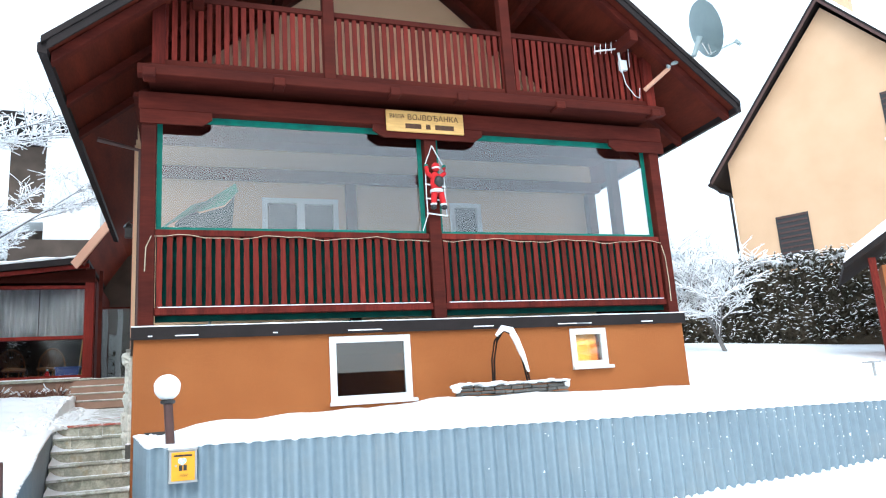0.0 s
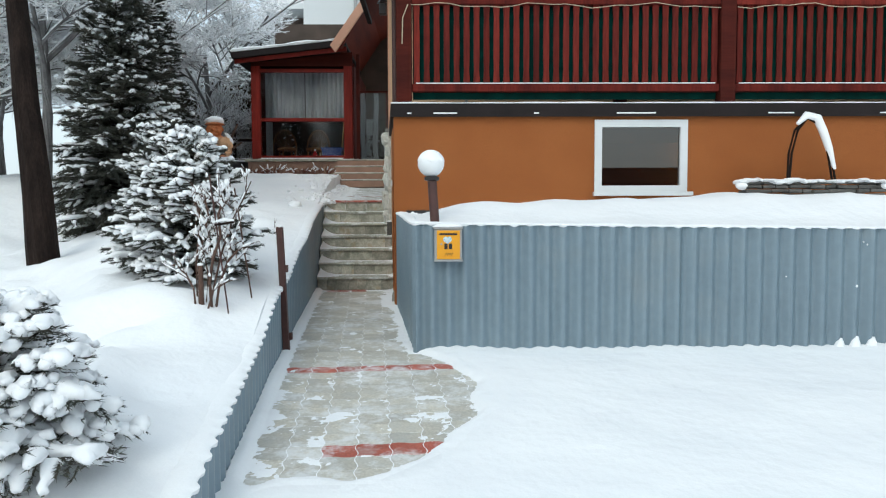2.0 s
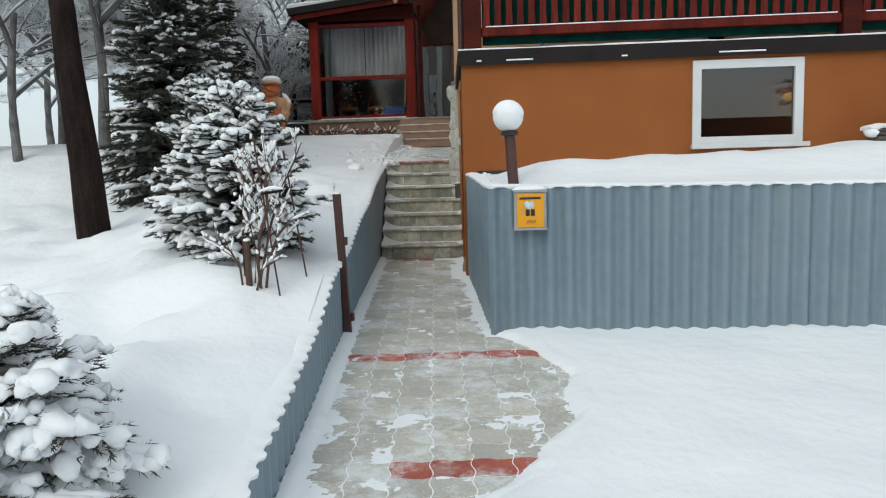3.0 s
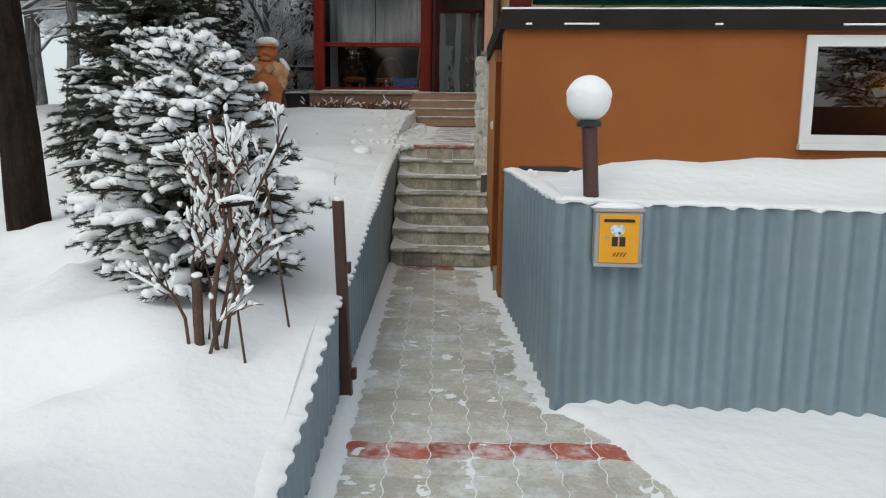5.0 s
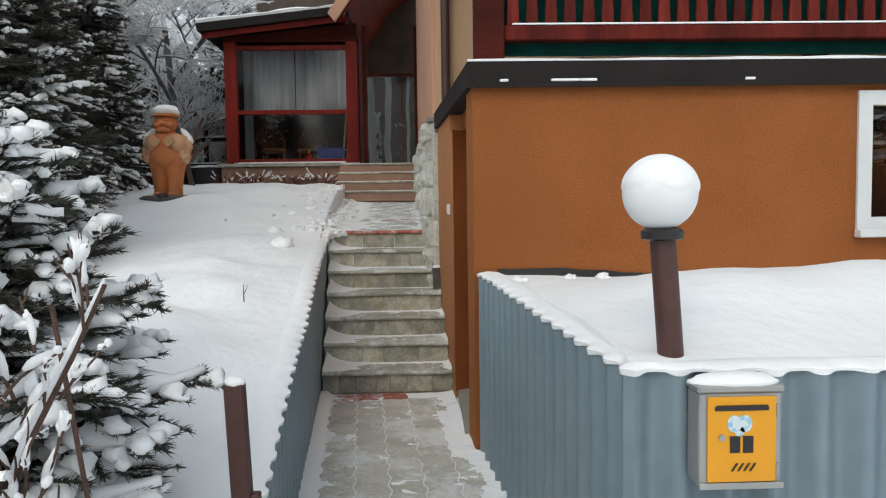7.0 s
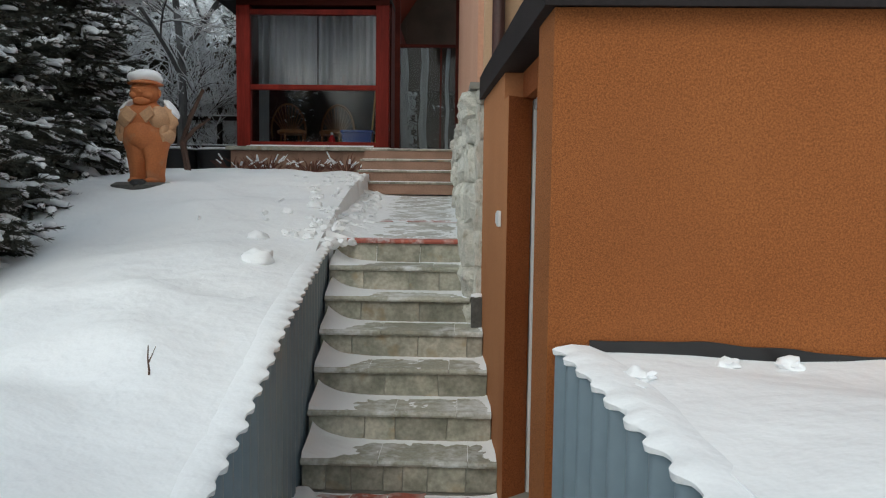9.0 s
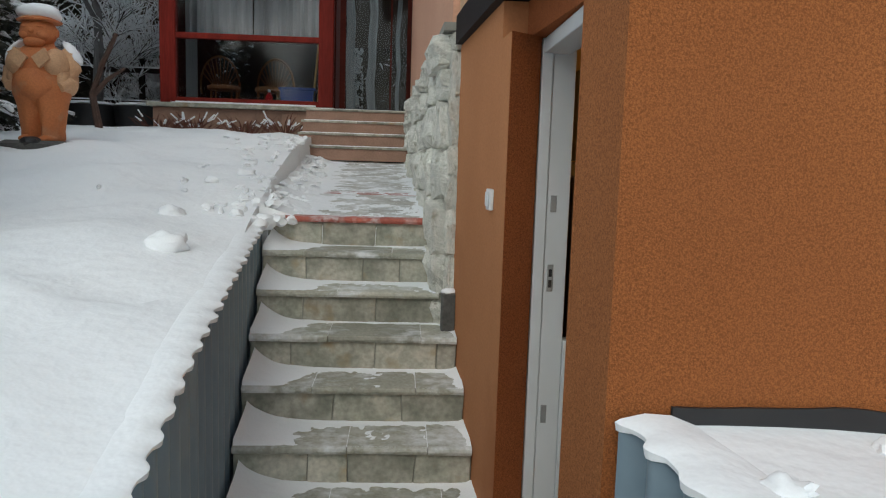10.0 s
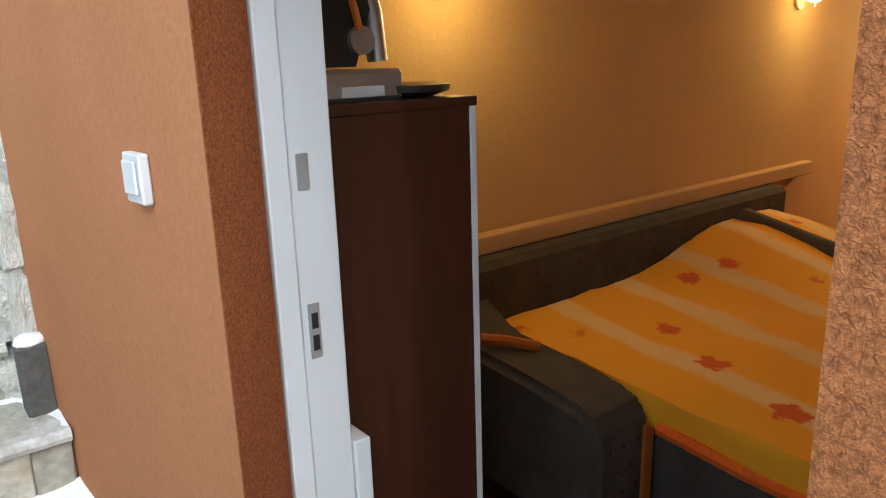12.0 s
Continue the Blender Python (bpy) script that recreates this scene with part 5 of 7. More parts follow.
        part("shoulder_cover", lump(bmesh.new(), o + Vector((sx * 0.28, 0.06, 0.875)), (0.14, 0.10, 0.045), 5 + sx, 3, 0.15, m), SNOW, sn, smooth=True)
    sn.location, sn.scale = o + Vector((0, 0, 1.18 * k)), (k, k, k)
    bm = bmesh.new()
    lathe(bm, [(0.33, -0.10), (0.36, -0.03), (0.30, 0.0)], o, 18)
    solid("statue_base", bm, LIMESTONE, "flat stone slab under the statue", "slab", at=tuple(o))
    solid("dark_pebble", lump(bmesh.new(), o + Vector((0.03, -0.30, -0.02)), (0.08, 0.06, 0.05), 3, 2, 0.4), BLACK, "dark stones at the statue's feet", "stone", at=tuple(o + Vector((0.03, -0.30, -0.02))))


statue()

# stones and broken clods in the garden snow
random.seed(15)
for x, y, k in ((-1.73, 12.30, 0.075), (-1.52, 11.55, 0.10), (-1.55, 13.4, 0.07)):
    z = ground_z(x - skew(y), y)
    solid("snow_clod", lump(bmesh.new(), (x, y, z + k * 0.12), (k, k * 0.8, k * 0.6), x * 7, 3, 0.35), SNOW, "clod of packed snow on the garden slope", "snow", group="snow clods", smooth=True)
for i in range(150):
    y = rnd(12.3, 16.4)
    x = kerb_x(y) + 0.22 - abs(random.gauss(0.0, 0.40))
    if i == 0:
        clods = bmesh.new()
    lump(clods, (x, y, ground_z(x - skew(y), y) + 0.005), (rnd(0.012, 0.045), rnd(0.012, 0.045), rnd(0.008, 0.026)), i, 2, 0.9)
solid("shovelled_snow", clods, SNOW, "loose shovelled snow beside the landing", "snow", kind="stuff", smooth=True)

bm = bmesh.new()
for i, (dx, y, s) in enumerate(((0.02, 12.36, 0.06), (0.10, 12.40, 0.05), (-0.06, 12.34, 0.06), (0.0, 12.30, 0.05), (0.16, 12.48, 0.04), (0.06, 12.5, 0.05))):
    lump(bm, (kerb_x(y) + dx, y, 1.30 - 0.25 * max(0.0, 12.36 - y)), (s, s, s * 0.7), i + 40, 2, 0.5)
solid("snow_pile", bm, SNOW, "small heap of shovelled snow at the stair's head", "snow", kind="stuff", smooth=True)

# ---- dark tubs and logs behind the statue ----
for x, y, r in ((-5.2, 19.6, 0.40), (-4.45, 19.7, 0.42), (-6.1, 19.8, 0.40)):
    t = thing("black_tub", (x, y, 1.99), "black round tub rimmed with snow behind the statue", "tub", group="black tubs")
    part("body", lathe(bmesh.new(), [(r * 0.85, -0.1), (r, 0.32), (r * 1.03, 0.34), (r * 0.9, 0.35)], (x, y, 2.02), 20), BLACK, t, smooth=True)
    part("snow", lump(bmesh.new(), (x, y, 2.38), (r * 0.95, r * 0.95, 0.05), x, 2), SNOW, t, smooth=True)
solid("log", tube(bmesh.new(), [(-6.6, 18.2, 2.0), (-5.1, 18.0, 2.05)], [0.13, 0.12], 12), TWIG, "felled log lying in the snow", "log", at=(-5.8, 18.1, 2.0), smooth=True)
solid("forked_branch", tube(tube(bmesh.new(), [(-3.84, 16.6, 1.85), (-3.92, 16.6, 2.30), (-3.82, 16.62, 2.62), (-3.66, 16.65, 2.98)], [0.045, 0.038, 0.032, 0.022], 8), [(-3.90, 16.6, 2.30), (-3.76, 16.6, 2.46), (-3.56, 16.6, 2.60)], [0.03, 0.026, 0.016], 8), TWIG, "bent forked branch stuck in the ground by the statue", "branch", at=(-3.84, 16.6, 1.85))
gf = thing("garden_fence", (-5.8, 21.0, 2.0), "dark rustic rail fence at the garden's end", "fence")
for x in (-9.0, -7.9, -6.8, -5.7, -4.9, -4.1):
    part("post", cuboid(x - 0.04, x + 0.04, 20.96, 21.04, 1.7, 3.25), BARK, gf)
for z in (2.5, 3.05):
    part("rail", cuboid(-9.1, -4.0, 20.93, 20.958, z - 0.04, z + 0.04), BARK, gf)
    part("snow", cuboid(-9.1, -4.0, 20.92, 20.965, z + 0.041, z + 0.065, 0.006), SNOW, gf)


# ---- neighbouring houses, hedge, shed ----
def house_window(parent, x0, x1, y, z0, z1, frame_mat=WHITE):
    w = part("window", cuboid(x0, x1, y - 0.03, y - 0.004, z0, z1), BLACK, parent, "dark shuttered window")
    part("sill", cuboid(x0 - 0.1, x1 + 0.1, y - 0.14, y - 0.032, z0 - 0.08, z0), frame_mat, w)
    n = 9
    for i in range(n):
        z = z0 + 0.06 + (z1 - z0 - 0.12) * i / (n - 1)
        part("slat", cuboid(x0 + 0.05, x1 - 0.05, y - 0.05, y - 0.032, z - 0.03, z + 0.03), BROWNSTEEL, w)


nh = thing("neighbour_house", (0, 0, 0), "beige neighbouring house with a steep snow-edged gable", "house")
part("wall", prism(bmesh.new(), [(-2.0, 0.5), (6.35, 0.5), (6.35, 9.85), (2.18, 14.85), (-2.0, 9.85)], "y", 0.0, 9.0), BEIGE, nh, "beige rendered gable wall")
for ex in (-2.66, 7.02):
    for nm, l0, l1, m0, y0, y1 in (("roof", -0.02, 0.10, FASCIA, -0.45, 9.3), ("roof_snow", 0.105, 0.26, SNOW, -0.47, 9.3), ("barge_board", -0.16, -0.025, BROWNSTEEL, -0.45, -0.40)):
        part(nm, prism(bmesh.new(), [(ex, 9.1 + l0), (2.18, 15.1 + l0), (2.18, 15.1 + l1), (ex, 9.1 + l1)], "y", y0, y1), m0, nh)
    part("gutter", tube(bmesh.new(), [(ex, -0.45, 9.02), (ex, 9.2, 9.02)], 0.09, 8), FASCIA, nh)
part("drainpipe", tube(bmesh.new(), [(-2.6, -0.3, 9.0), (-2.4, -0.15, 8.7), (-2.08, -0.08, 8.6), (-2.08, -0.08, 1.0)], 0.05, 8), FASCIA, nh)
part("chimney", cuboid(2.3, 3.0, 1.0, 1.7, 14.0, 16.2), BEIGE, nh)
house_window(nh, -0.58, 0.56, 0.0, 5.65, 7.30)
house_window(nh, 3.50, 4.70, 0.0, 9.28, 10.95)
nh.location, nh.rotation_euler = (21.80, 20.60, 0.0), (0, 0, radians(-60))

wh = thing("white_house", (-3, 29, 1.5), "white house with a dark loggia behind the garden trees", "house")
part("wall", cuboid(-3.85, 3.0, 26, 32, 1.5, 10.9), HOUSEWHITE, wh)
# the loggia's shade is painted as a dark block
part("loggia", cuboid(-5.15, -3.852, 27.2, 32, 1.5, 10.9), ROOMSHADE, wh, "recessed loggia with its shade in the colour")
for z in (3.8, 7.9):
    part("balcony_slab", cuboid(-5.25, -3.852, 26.0, 27.195, z, z + 0.18), HOUSEWHITE, wh)
    part("balcony_snow", cuboid(-5.2, -3.86, 26.03, 27.19, z + 0.181, z + 0.30), SNOW, wh)
part("roof", prism(bmesh.new(), [(-5.5, 11.35), (3.3, 11.0), (3.3, 11.2), (-5.5, 11.55)], "y", 25.6, 32.3), FASCIA, wh)
part("roof_snow", prism(bmesh.new(), [(-5.5, 11.555), (3.3, 11.205), (3.3, 11.42), (-5.5, 11.78)], "y", 25.55, 32.3), SNOW, wh)
part("downpipe", tube(bmesh.new(), [(-2.1, 25.92, 1.6), (-2.1, 25.92, 11.0)], 0.06, 8), GALV, wh)


def hedge(at, turn, length, z0, z1, label, seed, name="hedge", flecks=0.23, top=True, count=5200):
    """Dense evergreen growth: sprays of leaves over a dark core, with snow on its top and caught on its face."""
    random.seed(seed)
    h = thing(name, (0, 0, 0), label, "hedge")
    part("core", cuboid(0, length, 0.05, 0.9, z0 - 0.5, z1 - 0.4), HEDGE, h)
    leaf, white = Soup(), Soup()
    for _ in range(count):
        x, z = rnd(-0.1, length + 0.1), rnd(z0 - 0.2, z1)
        p = Vector((x, 0.02 + rnd(-0.14, 0.15) - 0.12 * noise.noise(Vector((x * 0.8, z, seed))), z))
        d = Vector((rnd(-0.5, 0.5), rnd(-1.0, -0.2), rnd(-0.3, 0.9))).normalized() * rnd(0.12, 0.30)
        s = Vector((rnd(-1, 1), 0.2, rnd(-1, 1))).normalized() * 0.06
        leaf.tri(p - s, p + s, p + d)
        if rnd(0, 1) < flecks + 0.6 * smooth(z1 - 0.6, z1 - 0.05, z) * top:
            q = p + d * 0.7 + Vector((0, -0.02, 0.03))
            e = rnd(0.02, 0.075)
            w = Vector((rnd(-1, 1), rnd(-0.6, 0.2), rnd(-0.35, 0.2))).normalized() * e
            white.tube([q - w, q + Vector((0, 0, 0.015)), q + w], [0.008, e * rnd(0.22, 0.42), 0.008], 5, 0.6)
    leaf.link("foliage", HEDGE, h, kind="stuff")
    white.link("snow", SNOW, h, smooth=True, kind="stuff")
    if top:
        bm = bmesh.new()
        for i in range(int(length / 0.27)):
            lump(bm, (0.1 + i * 0.27, 0.35 + rnd(-0.12, 0.12), z1 - 0.22 + rnd(-0.12, 0.2)), (rnd(0.2, 0.4), rnd(0.32, 0.5), rnd(0.10, 0.2)), i, 2, 0.45)
        part("snow_top", bm, SNOW, h, smooth=True)
    h.location, h.rotation_euler = at, (0, 0, radians(turn))


# added out of view, as the dark lower part of the windows' reflections
solid("wall_across_road", cuboid(-14.0, 22.0, -13.3, -13.0, -0.6, 2.9), BRICKRED, "unseen dark red wall added behind the camera for window reflections", "wall", kind="structure")


sd = thing("shed", (0, 0, 0), "small brown timber shed under deep snow", "shed")
part("wall", cuboid(0.75, 4.2, 0.55, 3.2, 1.2, 3.6), BOARD, sd)
for i in range(9):
    part("plank", cuboid(0.75 + 0.375 * i, 0.75 + 0.375 * i + 0.36, 0.51, 0.547, 1.3, 3.6, 0.006), BOARD, sd)
part("corner_post", cuboid(0.50, 0.64, 0.2, 0.34, 1.2, 3.75), REDWOOD, sd)
part("roof", prism(bmesh.new(), [(0.0, 3.55), (2.9, 5.35), (5.7, 3.55), (5.7, 3.68), (2.9, 5.50), (0.0, 3.68)], "y", 0.0, 3.6), FASCIA, sd)
part("roof_snow", prism(bmesh.new(), [(0.02, 3.685), (2.9, 5.505), (5.68, 3.685), (5.6, 3.92), (2.9, 5.80), (0.1, 3.92)], "y", -0.05, 3.6), SNOW, sd)
sd.location, sd.rotation_euler = (14.0, 12.0, 0.0), (0, 0, radians(-46))
bf = thing("bird_table", (11.95, 10.0, 1.1), "small grey post with a snow-capped board", "bird table")
part("post", tube(bmesh.new(), [(11.98, 10.0, 0.9), (11.98, 10.0, 1.48)], 0.022, 8), GALV, bf)
part("board", cuboid(11.84, 12.06, 9.9, 10.1, 1.481, 1.505), GALV, bf)
part("snow", lump(bmesh.new(), (11.95, 10.0, 1.515), (0.12, 0.11, 0.03), 4), SNOW, bf, smooth=True)


# ---- trees and shrubs ----
class Soup:
    """Vertices and faces gathered for one mesh."""

    def __init__(self):
        self.v, self.f = [], []

    def tube(self, pts, radii, sides=5, flat=1.0):
        base = len(self.v)
        for i, p in enumerate(pts):
            d = pts[min(i + 1, len(pts) - 1)] - pts[max(i - 1, 0)]
            d = d.normalized() if d.length > 1e-6 else Vector((0, 0, 1))
            a = d.cross(Vector((0, 0, 1)))
            a = a.normalized() if a.length > 1e-2 else Vector((1, 0, 0))
            b = a.cross(d)
            for k in range(sides):
                t = k * math.tau / sides
                self.v.append(p + radii[i] * (math.cos(t) * a + flat * math.sin(t) * b))
        for i in range(len(pts) - 1):
            for k in range(sides):
                j = (k + 1) % sides
                q = base + i * sides
                self.f.append((q + k, q + j, q + sides + j, q + sides + k))
        self.f.append(tuple(base + k for k in range(sides))[::-1])
        self.f.append(tuple(base + (len(pts) - 1) * sides + k for k in range(sides)))

    def tri(self, a, b, c):
        n = len(self.v)
        self.v += [a, b, c]
        self.f.append((n, n + 1, n + 2))

    def link(self, name, material, parent, label="", smooth=False, kind=""):
        base = ORG[parent.name]
        me = bpy.data.meshes.new(name)
        me.from_pydata([tuple(p - base) for p in self.v], [], self.f)
        me.materials.append(material)
        if smooth:
            me.shade_smooth()
        ob = new(name, me)
        ob.parent = parent
        ORG[ob.name] = base
        return tagged(ob, label, kind=kind)


def bend(start, way, length, n, sag, jitter=0.0):
    pts, p, d = [start.copy()], start.copy(), way.normalized()
    for _ in range(n):
        d = (d + Vector((rnd(-jitter, jitter), rnd(-jitter, jitter), sag / n + rnd(-jitter, jitter)))).normalized()
        p = p + d * (length / n)
        pts.append(p.copy())
    return pts


def along(pts, f):
    x = f * (len(pts) - 1)
    i = min(int(x), len(pts) - 2)
    return pts[i].lerp(pts[i + 1], x - i), (pts[i + 1] - pts[i]).normalized()


def needles(s, pts, size, step, per, r=0.3):
    length = sum((b - a).length for a, b in zip(pts, pts[1:]))
    n = max(2, int(length / step))
    for i in range(n):
        p, d = along(pts, (i + rnd(0, 1)) / n if n > 1 else 0.5)
        for _ in range(per):
            w = Vector((rnd(-1, 1), rnd(-1, 1), rnd(-0.6, 1))).normalized()
            side = w.cross(d)
            if side.length < 1e-3:
                continue
            side.normalize()
            tip = p + (w * 0.75 + d * 0.65) * size * rnd(0.7, 1.2)
            s.tri(p - side * size * 0.10, p + side * size * 0.10, tip)


def spruce(at, height, radius, seed, whorls, per_whorl, twigs, size, step, per, label, name="spruce", snow=1.0, low=0.05, snow_r=0.03, clump=0.0, blunt=0.8, lift=0.0):
    """A spruce: trunk, limbs with side twigs, needles, and snow lying along the limbs like fingers."""
    random.seed(seed)
    tree = thing(name, at, label, name.replace("_", " "))
    o = Vector(at)
    wood, green, white = Soup(), Soup(), Soup()
    trunk = [o + Vector((rnd(-0.01, 0.01) * height * f, rnd(-0.01, 0.01) * height * f, height * f)) for f in (0, 0.2, 0.4, 0.6, 0.8, 1.0)]
    trunk[0].z -= 0.25
    wood.tube(trunk, [0.016 * height * (1 - 0.93 * f) + 0.006 for f in (0, 0.2, 0.4, 0.6, 0.8, 1.0)], 7)
    needles(green, trunk[3:], size, step, per)
    for w in range(whorls):
        f = low + (0.97 - low) * (w / whorls) ** 0.92
        p0, _ = along(trunk, f)
        n = max(4, round(per_whorl * (1 - 0.45 * f)))
        turn = rnd(0, 6.28)
        for b in range(n):
            a = turn + b * math.tau / n + rnd(-0.35, 0.35)
            length = radius * ((1 - f) ** blunt) * rnd(0.72, 1.12) + 0.07 * radius
            rise = 0.75 * f - 0.12 + lift + rnd(-0.12, 0.12)
            limb = bend(p0 + Vector((0, 0, rnd(-0.05, 0.05) * height / 2)), Vector((math.cos(a), math.sin(a), rise)), length, 5, -0.25 + 0.2 * f, 0.05)
            wood.tube(limb, [0.012 * length + 0.003] * 3 + [0.006 * length + 0.002] * 3, 4)
            needles(green, limb[1:], size, step, per)
            tips = [limb]
            for k in range(twigs):
                g = 0.22 + 0.76 * k / twigs
                q, d = along(limb, g)
                side = d.cross(Vector((0, 0, 1))).normalized() * (1 if k % 2 else -1)
                tw = bend(q, d * 0.75 + side * 0.85 + Vector((0, 0, rnd(-0.40, 0.20))), length * (0.50 * (1 - g) + 0.13) * rnd(0.8, 1.2), 3, -0.15, 0.06)
                needles(green, tw, size, step, per)
                if k % 2 or rnd(0, 1) < 0.6:
                    tips.append(tw)
            if rnd(0, 1) < 0.55 * (1 - snow) + 0.04:
                continue
            for j, line in enumerate(tips):
                if j and rnd(0, 1) > 0.75 * snow:
                    continue
                lo, hi = (0.35, 1.0) if j == 0 else (0.05, 1.02)
                m = 6
                pts, rad = [], []
                if clump:
                    lo = rnd(0.2, 0.5) if j == 0 else rnd(0.05, 0.4)
                for i in range(m):
                    q, _ = along(line, min(1.0, lo + (hi - lo) * i / (m - 1)))
                    e = math.sin(math.pi * (0.12 + 0.80 * i / (m - 1)))
                    rr = snow_r * (1.35 if j == 0 else 0.9) * (0.35 + 0.65 * e) * rnd(0.8 - 0.45 * clump, 1.3 + 0.5 * clump)
                    pts.append(q + Vector((rnd(-1, 1) * clump * snow_r * 0.6, rnd(-1, 1) * clump * snow_r * 0.6, rr * 0.7)))
                    rad.append(rr)
                white.tube(pts, rad, 6, 0.72)
    wood.link("trunk", BARK, tree)
    green.link("needles", NEEDLE, tree, "dark grey-green needles", kind="stuff")
    white.link("snow", SNOW, tree, "thick snow lying along the branches", smooth=True, kind="stuff")
    return tree


def bare_tree(at, height, seed, label, name="bare_tree", lean=(0, 0, 1), spread=0.85, levels=5, trunk_r=0.02, snow=0.7, bark=None, first=0.3, kids=(4, 6), limit=2600):
    """A leafless tree: limbs that fork down to twigs, each with a line of snow on its upper side."""
    random.seed(seed)
    tree = thing(name, at, label, "tree")
    wood, white = Soup(), Soup()
    count = [0]

    def grow(p, d, length, r, level):
        if count[0] > limit:
            return
        count[0] += 1
        n = (8, 5)[level] if level < 2 else 3
        line = bend(p, d, length, n, 0.10 if level < 2 else rnd(-0.25, 0.15), 0.07 if level == 0 else 0.10)
        rad = [r * (1 - 0.45 * i / n) for i in range(n + 1)]
        wood.tube(line, rad, (10, 6)[level] if level < 2 else 3)
        if level >= 1 and abs(d.normalized().z) < 0.93:
            k = snow * (0.6 * r + 0.006 * (1 + 0.10 * height))
            white.tube([q + Vector((0, 0, rad[i] + k * 0.35)) for i, q in enumerate(line)], [k * rnd(0.6, 1.1) for _ in line], 4, 0.8)
        if level == levels:
            return
        for c in range(random.randint(*kids)):
            f = rnd(first, 1.0) if level == 0 else rnd(0.25, 1.0)
            q, dd = along(line, f)
            a = rnd(0, 6.28)
            side = Vector((math.cos(a), math.sin(a), rnd(-0.15, 0.5)))
            grow(q, dd * 0.75 + side * spread, length * rnd(0.48, 0.72), r * rnd(0.42, 0.6), level + 1)

    o = Vector(at)
    grow(o - Vector((0, 0, 0.25)), Vector(lean), height * 0.5, trunk_r * height, 0)
    wood.link("limbwork", bark or BARK, tree, kind="stuff")
    white.link("snow", SNOW, tree, "lines of snow on the branches", kind="stuff")
    return tree


# garden spruces: a tall one, the young one before it, and a low one near the road
tall = spruce((-4.02, 11.75, 0.50), 3.8, 1.02, 11, 27, 12, 15, 0.060, 0.015, 5, "broad dark spruce with snow-laden branches in the garden", snow=0.58, snow_r=0.030, low=0.02, clump=1.0, blunt=0.45)
tagged(tall, group="broad garden spruces")
for x, y, z, k, r in ((-4.80, 13.7, 0.95, 1.0, 95), (-5.35, 16.0, 1.45, 1.10, 200), (-6.3, 18.3, 1.7, 1.15, 20)):
    c = copy_thing(tall, pose(x, y, z, 0, 0, r))
    c.scale = (k, k, k)
spruce((-1.60, 7.36, 0.50), 1.30, 0.66, 5, 12, 10, 14, 0.034, 0.006, 4, "young spruce bent under thick fingers of snow", snow=1.0, snow_r=0.030, clump=0.7, blunt=0.55, lift=0.28, low=0.15)
spruce((-2.04, 7.93, 0.45), 1.58, 0.62, 15, 12, 9, 12, 0.036, 0.007, 4, "young spruce with a bare leading shoot and snowy branches", snow=0.9, snow_r=0.026, clump=0.7, blunt=0.6, lift=0.24, low=0.10)
spruce((-1.42, 4.18, 0.02), 0.80, 0.80, 8, 9, 8, 20, 0.030, 0.010, 3, "low spruce by the road under heavy snow", snow=1.0, snow_r=0.036, low=0.08, clump=0.5, lift=0.1)
back_spruce = spruce((-4.6, 22.9, 1.9), 4.8, 1.6, 21, 20, 9, 12, 0.075, 0.034, 3, "dark spruce with snowy branches behind the garden", snow=0.75, snow_r=0.045, low=0.02, clump=1.0, blunt=0.6)
tagged(back_spruce, group="background spruces")
for x, y, z, k, r in ((-2.6, 24.0, 1.9, 0.9, 200), (0.2, 24.4, 1.9, 0.9, 300), (-7.2, 23.4, 1.6, 1.05, 10), 
                      # these stand out of view behind the camera, added for reflections
                      (-6.0, -17.0, -0.8, 2.0, 15), (15.5, -17.0, -0.8, 2.0, 60), (20.0, -16.0, -0.8, 2.2, 200), (-11.0, -16.0, -0.8, 1.9, 160)):
    c = copy_thing(back_spruce, pose(x, y, z, 0, 0, r))
    c.scale = (k, k, k)

# leafless trees
bare_tree((-3.95, 9.45, 0.50), 9.0, 3, "dark-trunked leafless tree, every twig lined with snow", lean=(-0.05, 0.03, 1), trunk_r=0.020, first=0.55, levels=6, kids=(5, 7), snow=1.0, limit=6000, spread=0.95)
frost = bare_tree((-6.6, 14.6, 0.9), 9.0, 14, "frosted leafless tree, every twig lined with snow", levels=6, kids=(4, 6), limit=7500, trunk_r=0.013, snow=1.0, bark=HOAR)
tagged(frost, group="frosted trees")
for x, y, z, k, r in ((-5.4, 20.4, 1.6, 0.85, 330), (-7.7, 13.8, 0.6, 0.8, 140), (-9.0, 17.2, 0.7, 0.9, 15), (-10.6, 20.0, 0.7, 1.1, 230), (-9.8, 14.6, 0.4, 0.9, 310), (-9.5, 15.5, 0.4, 1.0, 70), (-8.0, 20.0, 0.9, 1.0, 190), (-13.5, 24.0, 0.4, 1.2, 160), (-9.0, 27.0, 0.9, 1.1, 220), (-17.0, 18.0, 0.0, 1.0, 300), (-20.0, 28.0, 0.0, 1.3, 20), (-5.5, 24.5, 1.8, 0.85, 110), (-12.5, 12.0, 0.2, 0.8, 255), (-24.0, 20.0, 0.0, 1.2, 200), (-30.0, 34.0, 0.0, 1.4, 90), (-16.0, 36.0, 0.6, 1.4, 45)):
    c = copy_thing(frost, pose(x, y, z, 0, 0, r))
    c.scale = (k, k, k)
shrub = bare_tree((-4.6, 23.6, 1.95), 6.2, 31, "bushy leafless shrub with upright snowy stems behind the veranda", name="bare_shrub", levels=4, spread=0.60, first=0.05, kids=(7, 9), trunk_r=0.010, snow=1.25, limit=2200)
